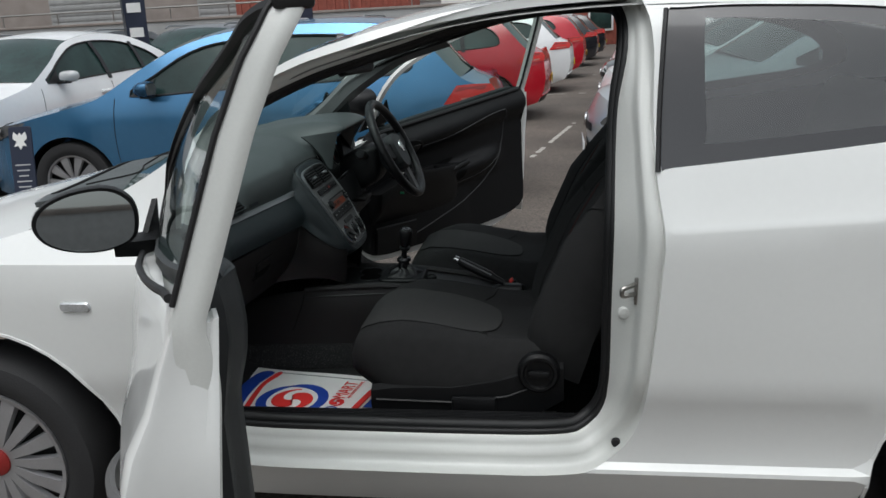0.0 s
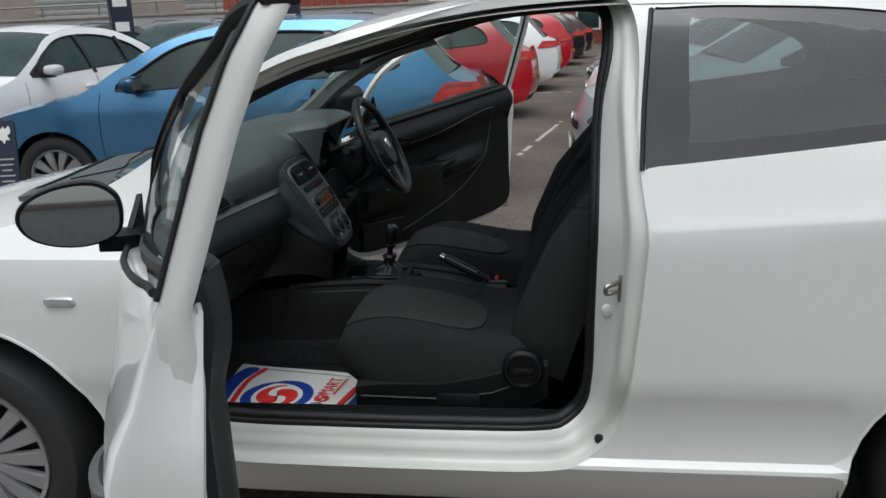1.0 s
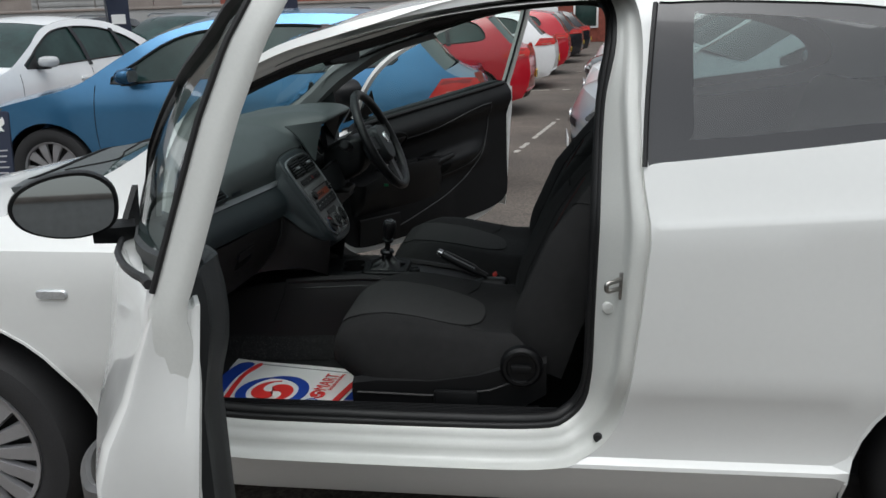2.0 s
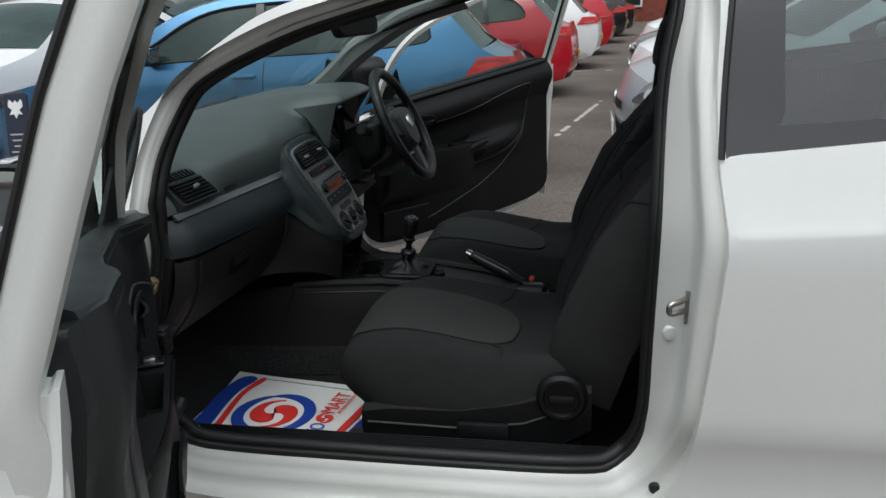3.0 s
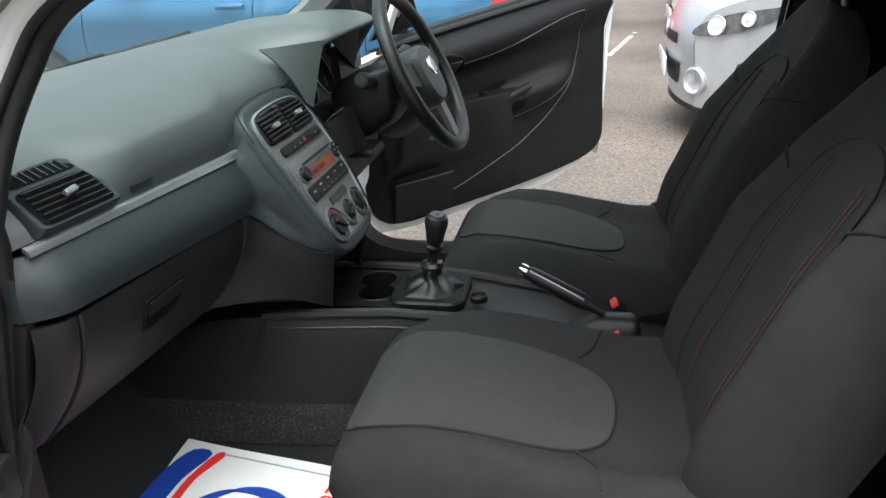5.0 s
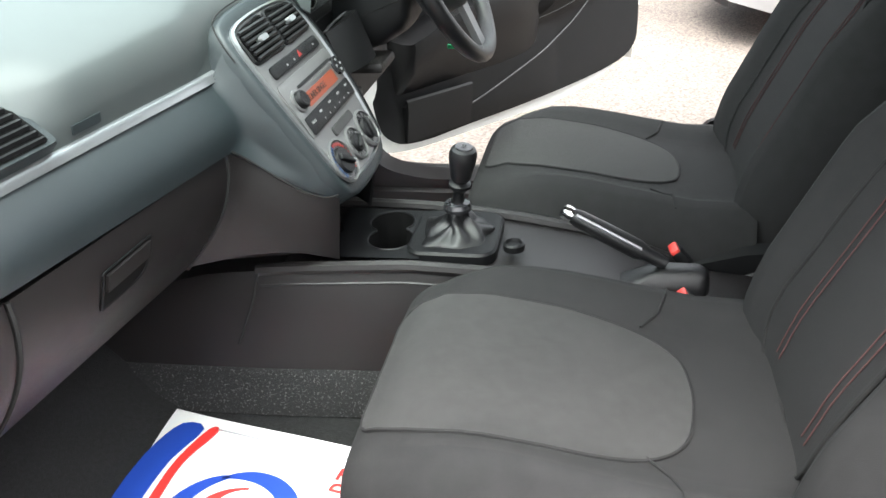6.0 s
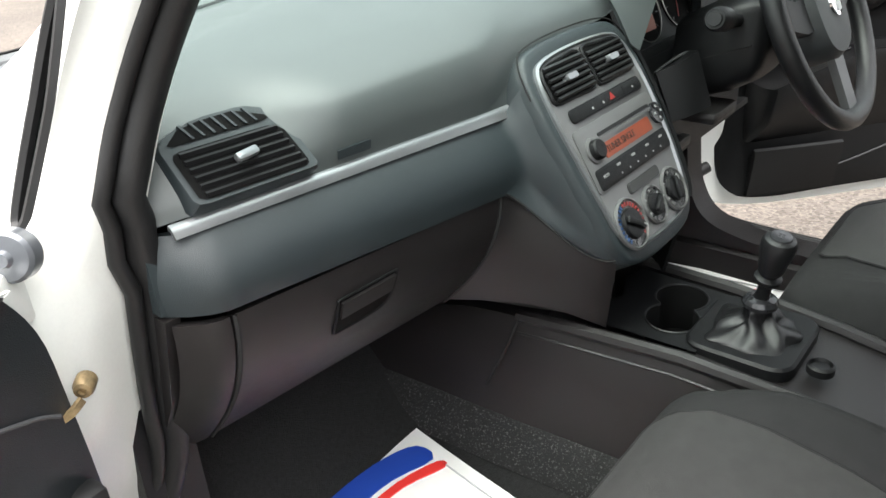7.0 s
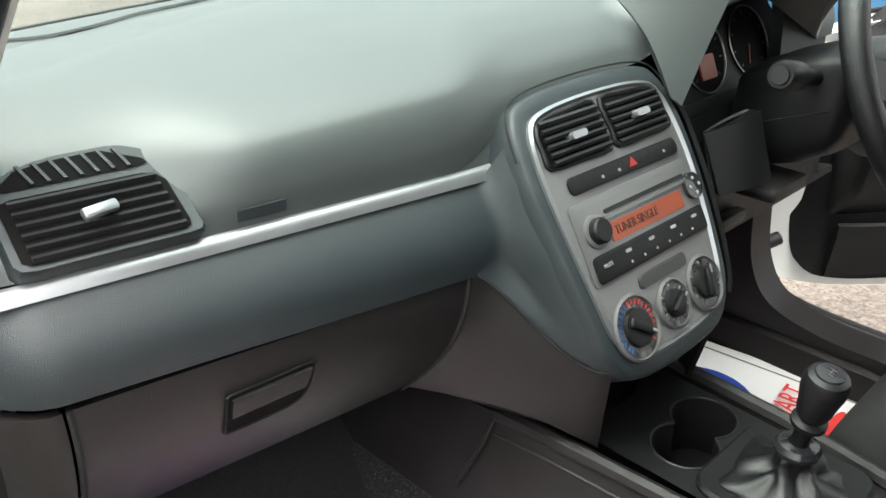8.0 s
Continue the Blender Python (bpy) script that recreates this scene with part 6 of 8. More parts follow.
def flank(u, v):
    """The panel below it, down to the tunnel."""
    c0, c1 = shoulder(1.0, v) + Vector((-0.003, 0, -0.003)), GB.lerp(FOOT, v) + Vector((0.02, 0, 0.02)) * math.sin(v * math.pi)
    l, r = Vector(glove(u, 1.0)) + Vector((0.001, 0.004, 0)), SB.lerp(FOOT, u)
    return c0.lerp(c1, u) + l.lerp(r, v) - GT.lerp(SB, v).lerp(GB.lerp(FOOT, v), u)


up = Geo().slab(shoulder, 20, 18, 0.006)
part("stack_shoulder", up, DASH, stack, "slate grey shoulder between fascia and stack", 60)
part("stack_shoulder", up.flip(), BLACK, stack, "", 60)
fl = Geo().slab(flank, 14, 16, 0.006)
part("stack_flank", fl, LOWER, stack, "charcoal panel sweeping into the stack", 60)
part("stack_flank", fl.flip(), BLACK, stack, "black panel sweeping into the stack", 60)
part("flank_seam", Geo().tube([shoulder(1.0, 0.06 + 0.9 * i / 16) + Vector((0.001, 0, -0.001)) for i in range(17)], 0.002, 6), THREAD, stack)
# gear lever
gl = thing("gear_lever", "black gear lever with a pleated leatherette boot", "gear lever")
GX, GY = 1.010, 0.0
part("boot_frame", Geo().prism(round_rect(0.150, 0.160, 0.03), -0.012, 0.008, Matrix.Translation((GX + 0.004, GY, 0.583)), 0.004), BLACK, gl, "black boot surround")
boot = []
for k in range(18):
    t = k / 17
    row = []
    for q in range(48):
        a = q * math.tau / 48
        sq = 1 / (abs(math.cos(a)) ** 4 + abs(math.sin(a)) ** 4) ** 0.25
        base, neck = 0.058 * sq, 0.0185
        r = lerp(base, neck, ease(min(1.0, t * 1.6)) ** 0.9)
        fold = math.sin(a * 5 + 5.0 * t) * 0.55 + math.sin(a * 8 - 7 * t + 1.0) * 0.45 + 0.5 * math.sin(a * 3 + 11 * t)
        r *= 1 + 0.25 * math.sin(min(1.0, t * 1.25) * math.pi) ** 0.7 * fold + 0.05 * math.sin(a * 13 + 9 * t) * math.sin(t * math.pi)
        row.append((GX + 0.004 + 0.004 * t + r * math.cos(a), GY + r * 1.06 * math.sin(a), 0.588 + 0.054 * t ** 1.05 + 0.006 * math.sin(t * math.pi) * math.sin(a * 4 + 2)))
    boot.append(row)
part("boot", Geo().loft(boot), LEATHER, gl, "creased black leatherette boot", 60)
part("boot_collar", Geo().lathe([(0.019, -0.008), (0.0235, -0.006), (0.0245, 0.0), (0.021, 0.006), (0.014, 0.009)], Matrix.Translation((GX + 0.008, GY, 0.640)), 24), GLOSSBLACK, gl, "gloss black collar ring")
GM = Matrix.Translation((GX + 0.008, GY - 0.002, 0.640)) @ pose(0, 0, 0, 6, 9, 0)
part("lever", Geo().lathe([(0.016, 0.0), (0.012, 0.006), (0.0095, 0.014), (0.0095, 0.030), (0.015, 0.036), (0.0185, 0.040), (0.0185, 0.045), (0.012, 0.049), (0.012, 0.056)], GM, 20), BLACK, gl, "black collar")
part("knob", Geo().lathe([(0.010, 0.052), (0.016, 0.055), (0.0180, 0.062), (0.019, 0.072), (0.0225, 0.090), (0.023, 0.101), (0.020, 0.109), (0.015, 0.112), (0.0, 0.1125)], GM, 28), LEATHER, gl, "round black gear knob")
part("knob_cap", Geo().lathe([(0.0150, 0.111), (0.0138, 0.114), (0.0, 0.1145)], GM, 24), GLOSSBLACK, gl, "gloss black gear pattern disc")
for dx, dy, lx, ly in ((0, 0, 0.0008, 0.011), (0, -0.0045, 0.008, 0.0008), (0, 0, 0.008, 0.0008), (0, 0.0045, 0.008, 0.0008)):
    part("gear_mark", Geo().box((dx, dy, 0.1147), (lx, ly, 0.0006), 0.0, GM), GREYTRIM, gl)
part("socket", Geo().lathe([(0.018, 0.0), (0.018, 0.010), (0.014, 0.013), (0.012, 0.008), (0.0, 0.008)], Matrix.Translation((1.115, -0.03, 0.578)), 20), BLACK, cons, "round socket cap")
# handbrake
hb = thing("handbrake", "black handbrake lever with a chrome button", "handbrake")
h0, h1 = Vector((1.36, -0.035, 0.565)), Vector((1.200, -0.018, 0.643))
hd = (h1 - h0)
part("grip", Geo().tube([h0 + hd * t for t in (0.0, 0.2, 0.28, 0.6, 0.88, 0.95)], [0.010, 0.012, 0.0165, 0.0165, 0.015, 0.012], 14), LEATHER, hb, "black grip")
part("grip_trim", Geo().tube([h0 + hd * t + Vector((0, -0.012, 0.010)) for t in (0.25, 0.5, 0.9)], 0.003, 6), BRIGHT, hb)
part("button", Geo().tube([h0 + hd * t for t in (0.94, 0.98, 1.03, 1.05)], [0.012, 0.013, 0.012, 0.008], 14), CHROME, hb, "chrome button")
gait = [[(1.335 + x * k + 0.05 * t, -0.033 + y * k, 0.505 + 0.055 * t) for x, y in round_rect(0.16, 0.066, 0.022, 4)] for t, k in ((0.0, 1.0), (0.35, 0.96), (0.6, 0.80), (0.85, 0.62), (1.0, 0.40))]
part("slot_cover", Geo().loft(gait), LEATHER, hb, "black gaiter round the lever's foot", 60)
for x, y, z in ((1.385, 0.06, 0.535), (1.388, -0.105, 0.545)):
    bk = thing("belt_buckle", "black seat belt buckle with a red button", "buckle", "seat belt buckles")
    m = Matrix.Translation((x, y, z)) @ pose(0, 0, 0, 0, -38, 8)
    part("casing", Geo().box((0, 0, -0.03), (0.022, 0.034, 0.075), 0.006, m), BLACK, bk)
    part("release", Geo().box((0, 0, 0.008), (0.016, 0.030, 0.010), 0.003, m), REDPLASTIC, bk, "red release button")
    part("stem", Geo().box((0.01, 0, -0.10), (0.008, 0.02, 0.09), 0.002, m), STEEL, bk)


# ---- front seats ----
def cushion_top(x, w):
    """Height of the cushion: x in metres behind its front, w from -1 to 1 across."""
    z = table([(0.0, 0.52), (0.012, 0.565), (0.035, 0.594), (0.075, 0.608), (0.15, 0.606), (0.25, 0.592), (0.36, 0.568), (0.44, 0.552), (0.54, 0.55)], x)
    z += 0.044 * math.exp(-((abs(w) - 0.82) / 0.19) ** 2) * ss((x - 0.05) / 0.14)
    return z


def make_seat(cy, dx):
    st = thing("front_seat", "black cloth car seat with a grey centre panel", "car seat", "front seats", place=Matrix.Translation((dx, 0, 0)))
    X0 = 0.955

    def half(x):
        return table([(0, 0.165), (0.012, 0.192), (0.03, 0.213), (0.07, 0.237), (0.14, 0.253), (0.3, 0.260), (0.52, 0.255)], x)

    def surface(x, w):
        base = lerp(0.475, 0.40, min(1.0, x / 0.16))
        return lerp(min(base + 0.09, cushion_top(x, w) - 0.022), cushion_top(x, w), max(0.0, 1 - abs(w) ** 5) ** 0.42)
    rings = []
    for x in (0.0, 0.003, 0.008, 0.014, 0.022, 0.032, 0.045, 0.06, 0.08, 0.11, 0.15, 0.20, 0.25, 0.30, 0.35, 0.40, 0.44, 0.48, 0.51, 0.54):
        h = half(x)
        base = lerp(0.475, 0.40, min(1.0, x / 0.16))
        xo = X0 + x + (0.012 * math.sin(min(1, x / 0.1) * math.pi) if x < 0.1 else 0)
        row = [(xo, cy - h * 0.95, base), (xo, cy - h, min(base + 0.05, cushion_top(x, 1) - 0.03))]
        for j in range(25):
            w = -1 + 2 * j / 24
            row.append((xo, cy + h * w * (1.0 if abs(w) < 0.97 else 0.99), surface(x, w)))
        row += [(xo, cy + h, min(base + 0.05, cushion_top(x, 1) - 0.03)), (xo, cy + h * 0.95, base)]
        rings.append(row)
    part("cushion", Geo().loft(rings), CLOTH, st, "black cloth seat cushion", 70)
    # grey centre panel, rounded at its rear, with a sewn edge
    near, wide = (0.006, 1.0) if cy < 0 else (0.02, 0.86)
    loop = spline([(0.016, -0.64), (0.012, -0.3), (0.012, 0.0), (0.012, 0.3), (0.016, 0.64), (0.06, 0.66), (0.15, 0.64), (0.27, 0.61), (0.355, 0.53), (0.405, 0.36), (0.42, 0.12), (0.42, -0.12), (0.405, -0.36), (0.355, -0.53), (0.27, -0.61), (0.15, -0.64), (0.06, -0.66)], 4)
    loop = [(lerp(near, 0.42, x / 0.42), w * wide * (0.82 if w * cy < 0 else 1.0)) for x, w in loop]

    def on_cushion(o):
        def fn(x, w):
            k = ss((0.07 - x) / 0.06)
            return (X0 + x + (0.012 * math.sin(min(1, x / 0.1) * math.pi) if x < 0.1 else 0) - o * k, cy + half(x) * w, surface(x, w) + o * (1 - 0.6 * k))
        return fn
    part("centre_panel", plate(loop, [], 0.018, on_cushion(0.0035)), CLOTHGREY, st, "charcoal grey woven centre panel", 80)
    part("piping", Geo().tube([on_cushion(0.002)(x, w) for x, w in loop], 0.0026, 6, True), THREAD, st)
    for s in (-1, 1):
        part("seam", Geo().tube([on_cushion(0.002)(x, s * w) for x, w in ((0.36, 0.50), (0.385, 0.62), (0.395, 0.74), (0.40, 0.86))], 0.002, 6), THREAD, st)
    # plastic skirt, runner and recliner
    for s in (-1, 1):
        sk = Geo().loft([[(x, cy + s * y, z) for y, z in ((0.235, z0), (0.262, z0 + 0.01), (0.268, (z0 + z1) / 2), (0.262, z1 - 0.01), (0.240, z1))] for x, z0, z1 in ((X0 + 0.075, 0.375, 0.458), (X0 + 0.14, 0.345, 0.468), (X0 + 0.30, 0.345, 0.47), (X0 + 0.42, 0.35, 0.49), (X0 + 0.52, 0.37, 0.52), (X0 + 0.60, 0.42, 0.53))])
        part("side_skirt", sk, BLACK, st, "black plastic side skirt")
        gr = Geo().tube([(x, cy + s * 0.268, z) for x, z in ((X0 + 0.09, 0.425), (X0 + 0.3, 0.42), (X0 + 0.45, 0.44), (X0 + 0.55, 0.48))], 0.004, 6)
        part("skirt_line", gr, RUBBER, st)
        if s == (-1 if cy < 0 else 1):
            m = Matrix.Translation((X0 + 0.535, cy + s * 0.262, 0.515)) @ pose(0, 0, 0, -90 * s, 0, 0)
            part("recliner_knob", Geo().lathe([(0.056, 0.0), (0.055, 0.020), (0.048, 0.028), (0.041, 0.028), (0.037, 0.021), (0.0, 0.019)], m, 32), BLACK, st, "large round black recliner knob")
            part("knob_grip", Geo().box((0, 0, 0.026), (0.056, 0.020, 0.016), 0.005, m), BLACK, st)
            part("height_lever", Geo().box((X0 + 0.36, cy + s * 0.276, 0.415), (0.12, 0.018, 0.055), 0.008), BLACK, st, "black lever")
        part("runner", Geo().box((X0 + 0.30, cy + s * 0.19, 0.335), (0.56, 0.035, 0.035), 0.004), STEEL, st, "steel seat runner")
    part("front_skirt", Geo().slab(lambda u, v: (X0 + 0.055 + 0.03 * u + 0.04 * (2 * v - 1) ** 4, cy + lerp(-0.23, 0.23, v), lerp(0.455, 0.375, u)), 4, 10, 0.012), BLACK, st, "black plastic front skirt")
    part("under_box", Geo().box((X0 + 0.30, cy, 0.375), (0.44, 0.40, 0.07), 0.01), RUBBER, st)

    # backrest, drawn along its lean: q runs up the back, w across
    def spine(q):
        return Vector((table([(0, 1.475), (0.2, 1.515), (0.5, 1.60), (0.8, 1.70), (1.0, 1.745)], q), cy, table([(0, 0.50), (0.2, 0.64), (0.5, 0.83), (0.8, 1.00), (1.0, 1.10)], q)))

    def back_half(q):
        return table([(0, 0.225), (0.12, 0.25), (0.45, 0.258), (0.7, 0.235), (0.88, 0.185), (0.97, 0.14), (1.0, 0.10)], q)

    def front_of(q, w):
        p = spine(q)
        n = Vector((-0.86, 0, 0.42)) if q > 0.15 else Vector((-0.95, 0, 0.25))
        b = 0.064 * math.exp(-((abs(w) - 0.82) / 0.22) ** 2) * table([(0, 0.5), (0.15, 1), (0.5, 1), (0.75, 0.5), (0.95, 0.05)], q)
        e = (1 - abs(w) ** 7)
        return p + n * (b + 0.0) * e + Vector((0, back_half(q) * w, 0)) - n * 0.05 * (1 - e ** 0.5)
    rings = []
    for i in range(25):
        q = i / 24
        row = [front_of(q, -1 + 2 * j / 24) for j in range(25)]
        p = spine(q)
        h = back_half(q)
        t = table([(0, 0.13), (0.5, 0.13), (0.9, 0.09), (1, 0.05)], q)
        row += [p + Vector((t * 0.92, h * w, -t * 0.35)) for w in (0.96, 0.8, 0.0, -0.8, -0.96)]
        rings.append(row)
    part("backrest", Geo().loft(rings), CLOTH, st, "black cloth backrest with deep side bolsters", 70)
    bl = spline([(0.07, -0.50), (0.07, 0.0), (0.07, 0.50), (0.3, 0.54), (0.55, 0.52), (0.70, 0.46), (0.76, 0.25), (0.77, 0.0), (0.76, -0.25), (0.70, -0.46), (0.55, -0.52), (0.3, -0.54)], 5)
    part("back_panel", plate(bl, [], 0.06, lambda q, w: tuple(front_of(q, w) + Vector((-0.004, 0, 0.002)))), CLOTH, st, "dark woven back panel", 80)
    part("back_piping", Geo().tube([front_of(q, w) + Vector((-0.004, 0, 0.002)) for q, w in bl], 0.0028, 6, True), THREAD, st)
    for w in (-0.30, -0.36, 0.30, 0.36):
        part("stitching", Geo().tube([front_of(0.1 + 0.6 * k / 14, w) + Vector((-0.0055, 0, 0.003)) for k in range(15)], 0.0011, 5), REDTHREAD, st, "dull red stitching")
    for s in (-1, 1):
        part("shoulder_seam", Geo().tube([front_of(0.62 + 0.02 * k, s * (0.62 + 0.09 * k)) + Vector((-0.002, 0, 0.002)) for k in range(5)], 0.002, 5), THREAD, st)
    # head restraint
    hc = Vector((1.765, cy, 1.20))
    hm = Matrix.Translation(hc) @ pose(0, 0, 0, 0, 12, 0)
    hr = []
    for k in range(9):
        t = -1 + 2 * k / 8
        c = math.sqrt(max(0.0, 1 - abs(t) ** 4)) * 0.9 + 0.1
        hr.append([hm @ Vector((0.055 * c * sx * 1.0, 0.135 * (0.75 + 0.25 * c) * sy, 0.095 * t)) for sx, sy in round_rect(2, 2, 0.7, 4)])
    part("head_restraint", Geo().loft(hr), CLOTH, st, "black cloth head restraint", 70)
    for s in (-1, 1):
        part("restraint_post", Geo().tube([(1.775, cy + s * 0.06, 1.06), (1.772, cy + s * 0.06, 1.13)], 0.006, 8), STEEL, st)
    return st


make_seat(-0.355, 0.0)
make_seat(0.365, 0.03)

# ---- paper floor mats ----
def flat(poly, z0, z1, m):
    return Geo().prism(poly, z0, z1, m)


def arc_band(cx, cy, r0, r1, a0, a1, n=18, taper=False):
    """A curved band, pinched to a point at its end where taper is set."""
    out, inn = [], []
    for i in range(n + 1):
        t = i / n
        a = radians(lerp(a0, a1, t))
        k = 1.0 if not taper else math.sin(min(1.0, (t + 0.02) * 1.0) * math.pi) ** 0.6
        mid = (r0 + r1) / 2
        hw = (r1 - r0) / 2 * max(0.04, k)
        out.append((cx + (mid + hw) * math.cos(a), cy + (mid + hw) * math.sin(a)))
        inn.append((cx + (mid - hw) * math.cos(a), cy + (mid - hw) * math.sin(a)))
    poly = out + inn[::-1]
    area = sum(a[0] * b[1] - b[0] * a[1] for a, b in zip(poly, poly[1:] + poly[:1]))
    return poly if area > 0 else poly[::-1]


def swirl(mt, cx, cy, size, z0, z1, ink):
    """Two comma-shaped arms curled round one another."""
    for k, a0 in enumerate((92, 272)):
        out, inn = [], []
        for i in range(25):
            t = i / 24
            a = radians(a0 + 205 * t)
            r = 0.070 * size * (1 - t) ** 0.72
            hw = (0.0015 + 0.0265 * ss(min(1.0, t * 1.35)) ** 0.9) * size
            out.append((cx + (r + hw) * math.cos(a), cy + (r + hw) * math.sin(a)))
            inn.append((cx + (r - hw) * math.cos(a), cy + (r - hw) * math.sin(a)))
        part("swirl_arm", flat(out + inn[::-1], z0 + 0.0003 * (k + 1), z1 + 0.0003, None), ink, mt)


def paper_mat(m):
    """Local x runs along the foot well, y towards the car's middle."""
    W, H = 0.60, 0.39
    mt = thing("paper_floor_mat", "white paper floor mat printed with a red and blue swirl", "floor mat", "paper floor mats", place=m)
    sheet = Geo().slab(lambda u, v: (W * u, H * v, 0.002 + 0.0025 * math.sin(u * 9 + v * 3) * math.sin(v * 7) + 0.012 * max(0, u - 0.94) / 0.06 * 0), 30, 24, 0.0015)
    part("sheet", sheet, PAPER, mt, "white paper sheet", 60)
    z0, z1 = 0.003, 0.0055
    b1 = [(0.045, 0.358), (0.030, 0.30), (0.034, 0.22), (0.050, 0.14), (0.060, 0.04), (0.112, 0.04), (0.104, 0.12), (0.086, 0.20), (0.078, 0.28), (0.088, 0.358)]
    part("blue_band", flat(spline(b1, 3), z0, z1, None), INKBLUE, mt)
    r1 = [(0.098, 0.358), (0.088, 0.28), (0.098, 0.20), (0.115, 0.12), (0.124, 0.04), (0.142, 0.04), (0.132, 0.12), (0.114, 0.20), (0.103, 0.28), (0.116, 0.358)]
    part("red_band", flat(spline(r1, 3), z0, z1, None), INKRED, mt)
    part("fold_line", flat([(0.10, 0.362), (W, 0.362), (W, 0.3636), (0.10, 0.3636)], z0, z1, None), GREYPRINT, mt)
    b2 = [(0.465, 0.03), (0.55, 0.03), (0.548, 0.12), (0.53, 0.22), (0.505, 0.31), (0.485, 0.31), (0.478, 0.22), (0.470, 0.12)]
    part("blue_band", flat(spline(b2, 3), z0, z1, None), INKBLUE, mt)
    r2 = [(0.437, 0.03), (0.456, 0.03), (0.460, 0.12), (0.466, 0.22), (0.470, 0.31), (0.455, 0.31), (0.446, 0.22), (0.441, 0.12)]
    part("red_band", flat(spline(r2, 3), z0, z1, None), INKRED, mt)
    # swirl
    cx, cy = 0.240, 0.190
    for k, (a0, a1) in enumerate(((-62, 128), (118, 308))):
        part("swirl_ring", flat(arc_band(cx, cy, 0.079, 0.111, a0, a1, 26, True), z0 + 0.0002 * k, z1, None), INKBLUE, mt)
    swirl(mt, cx, cy, 1.0, z0, z1, INKRED)
    text_part("AUTO", 0.056, pose(0.387, 0.118, 0.0055, 0, 0, 90) @ Matrix.Diagonal((0.72, 1, 1, 1)), INKBLUE, mt, "print_text")
    text_part("MART", 0.060, pose(0.380, 0.284, 0.0055, 0, 0, 90) @ Matrix.Diagonal((0.72, 1, 1, 1)), INKRED, mt, "print_text")
    text_part("INTERNATIONAL", 0.015, pose(0.409, 0.292, 0.0055, 0, 0, 90), INKRED, mt, "print_text")
    swirl(mt, 0.383, 0.203, 0.36, z0, z1, INKRED)
    text_part("www.autosmartinternational.com", 0.021, pose(0.510, 0.165, 0.0062, 0, 0, 92) @ Matrix.Diagonal((0.85, 1, 1, 1)), PAPER, mt, "print_text")
    return mt


def mat_pose(ax, ay, bx, by, z):
    """Corner a of the sheet's front, middle side; b further back along that side."""
    a = math.atan2(by - ay, bx - ax)
    return Matrix.Translation((ax, ay, z)) @ Matrix.Rotation(a, 4, "Z") @ Matrix.Translation((0, -0.39, 0))


paper_mat(mat_pose(0.528, -0.205, 0.90, -0.265, 0.322))
paper_mat(mat_pose(0.44, 0.555, 0.81, 0.60, 0.322))


# ---- the car park ----
gr = Geo().grid(lambda u, v: (lerp(-300, 300, u), lerp(-300, 300, v), 0.0), 40, 40)
tagged(part("ground", gr, TARMAC, None, "worn brown grey tarmac with pale stone chips"), "worn brown grey tarmac with pale stone chips", "tarmac", kind="structure")


def line_piece(x0, y0, x1, y1, w, seed):
    """A worn painted line: ragged patches a few millimetres proud."""
    rnd = random.Random(seed)
    g = Geo()
    L = math.hypot(x1 - x0, y1 - y0)
    a = math.atan2(y1 - y0, x1 - x0)
    s = 0.0
    while s < L:
        d = min(L - s, rnd.uniform(0.06, 0.30))
        if rnd.random() < 0.62:
            poly = []
            for q in range(14):
                an = q * math.tau / 14
                poly.append((s + d / 2 + d / 2 * math.copysign(abs(math.cos(an)) ** 0.5, math.cos(an)) * rnd.uniform(0.85, 1.0), w / 2 * math.copysign(abs(math.sin(an)) ** 0.5, math.sin(an)) * rnd.uniform(0.7, 1.0)))
            g.prism(poly, 0.001, 0.004, Matrix.Translation((x0, y0, 0)) @ Matrix.Rotation(a, 4, "Z"))
        s += d
    return g


lines = [(1.20, 5.55, 1.80, 8.9), (1.2, 12.9, 6.0, 13.1), (-4, 5.85, 0.6, 5.75), (-4, 11.4, 0.9, 11.3), (1.6, 17.6, 6, 17.7), (2.2, 24.2, 7, 24.3), (-4, 3.05, 0.2, 2.95), (1.9, 5.4, 6.5, 5.5), (-5, -1.55, 0.0, -1.55)]
for i, (a, b, c, d) in enumerate(lines):
    tagged(part("parking_line", line_piece(a, b, c, d, 0.065, i), LINEPAINT), "worn white painted parking line on tarmac", "road marking", "parking lines", "structure")


# ---- parked cars ----
def smooth_pairs(pairs, n=4):
    return spline(pairs, n, closed=False)


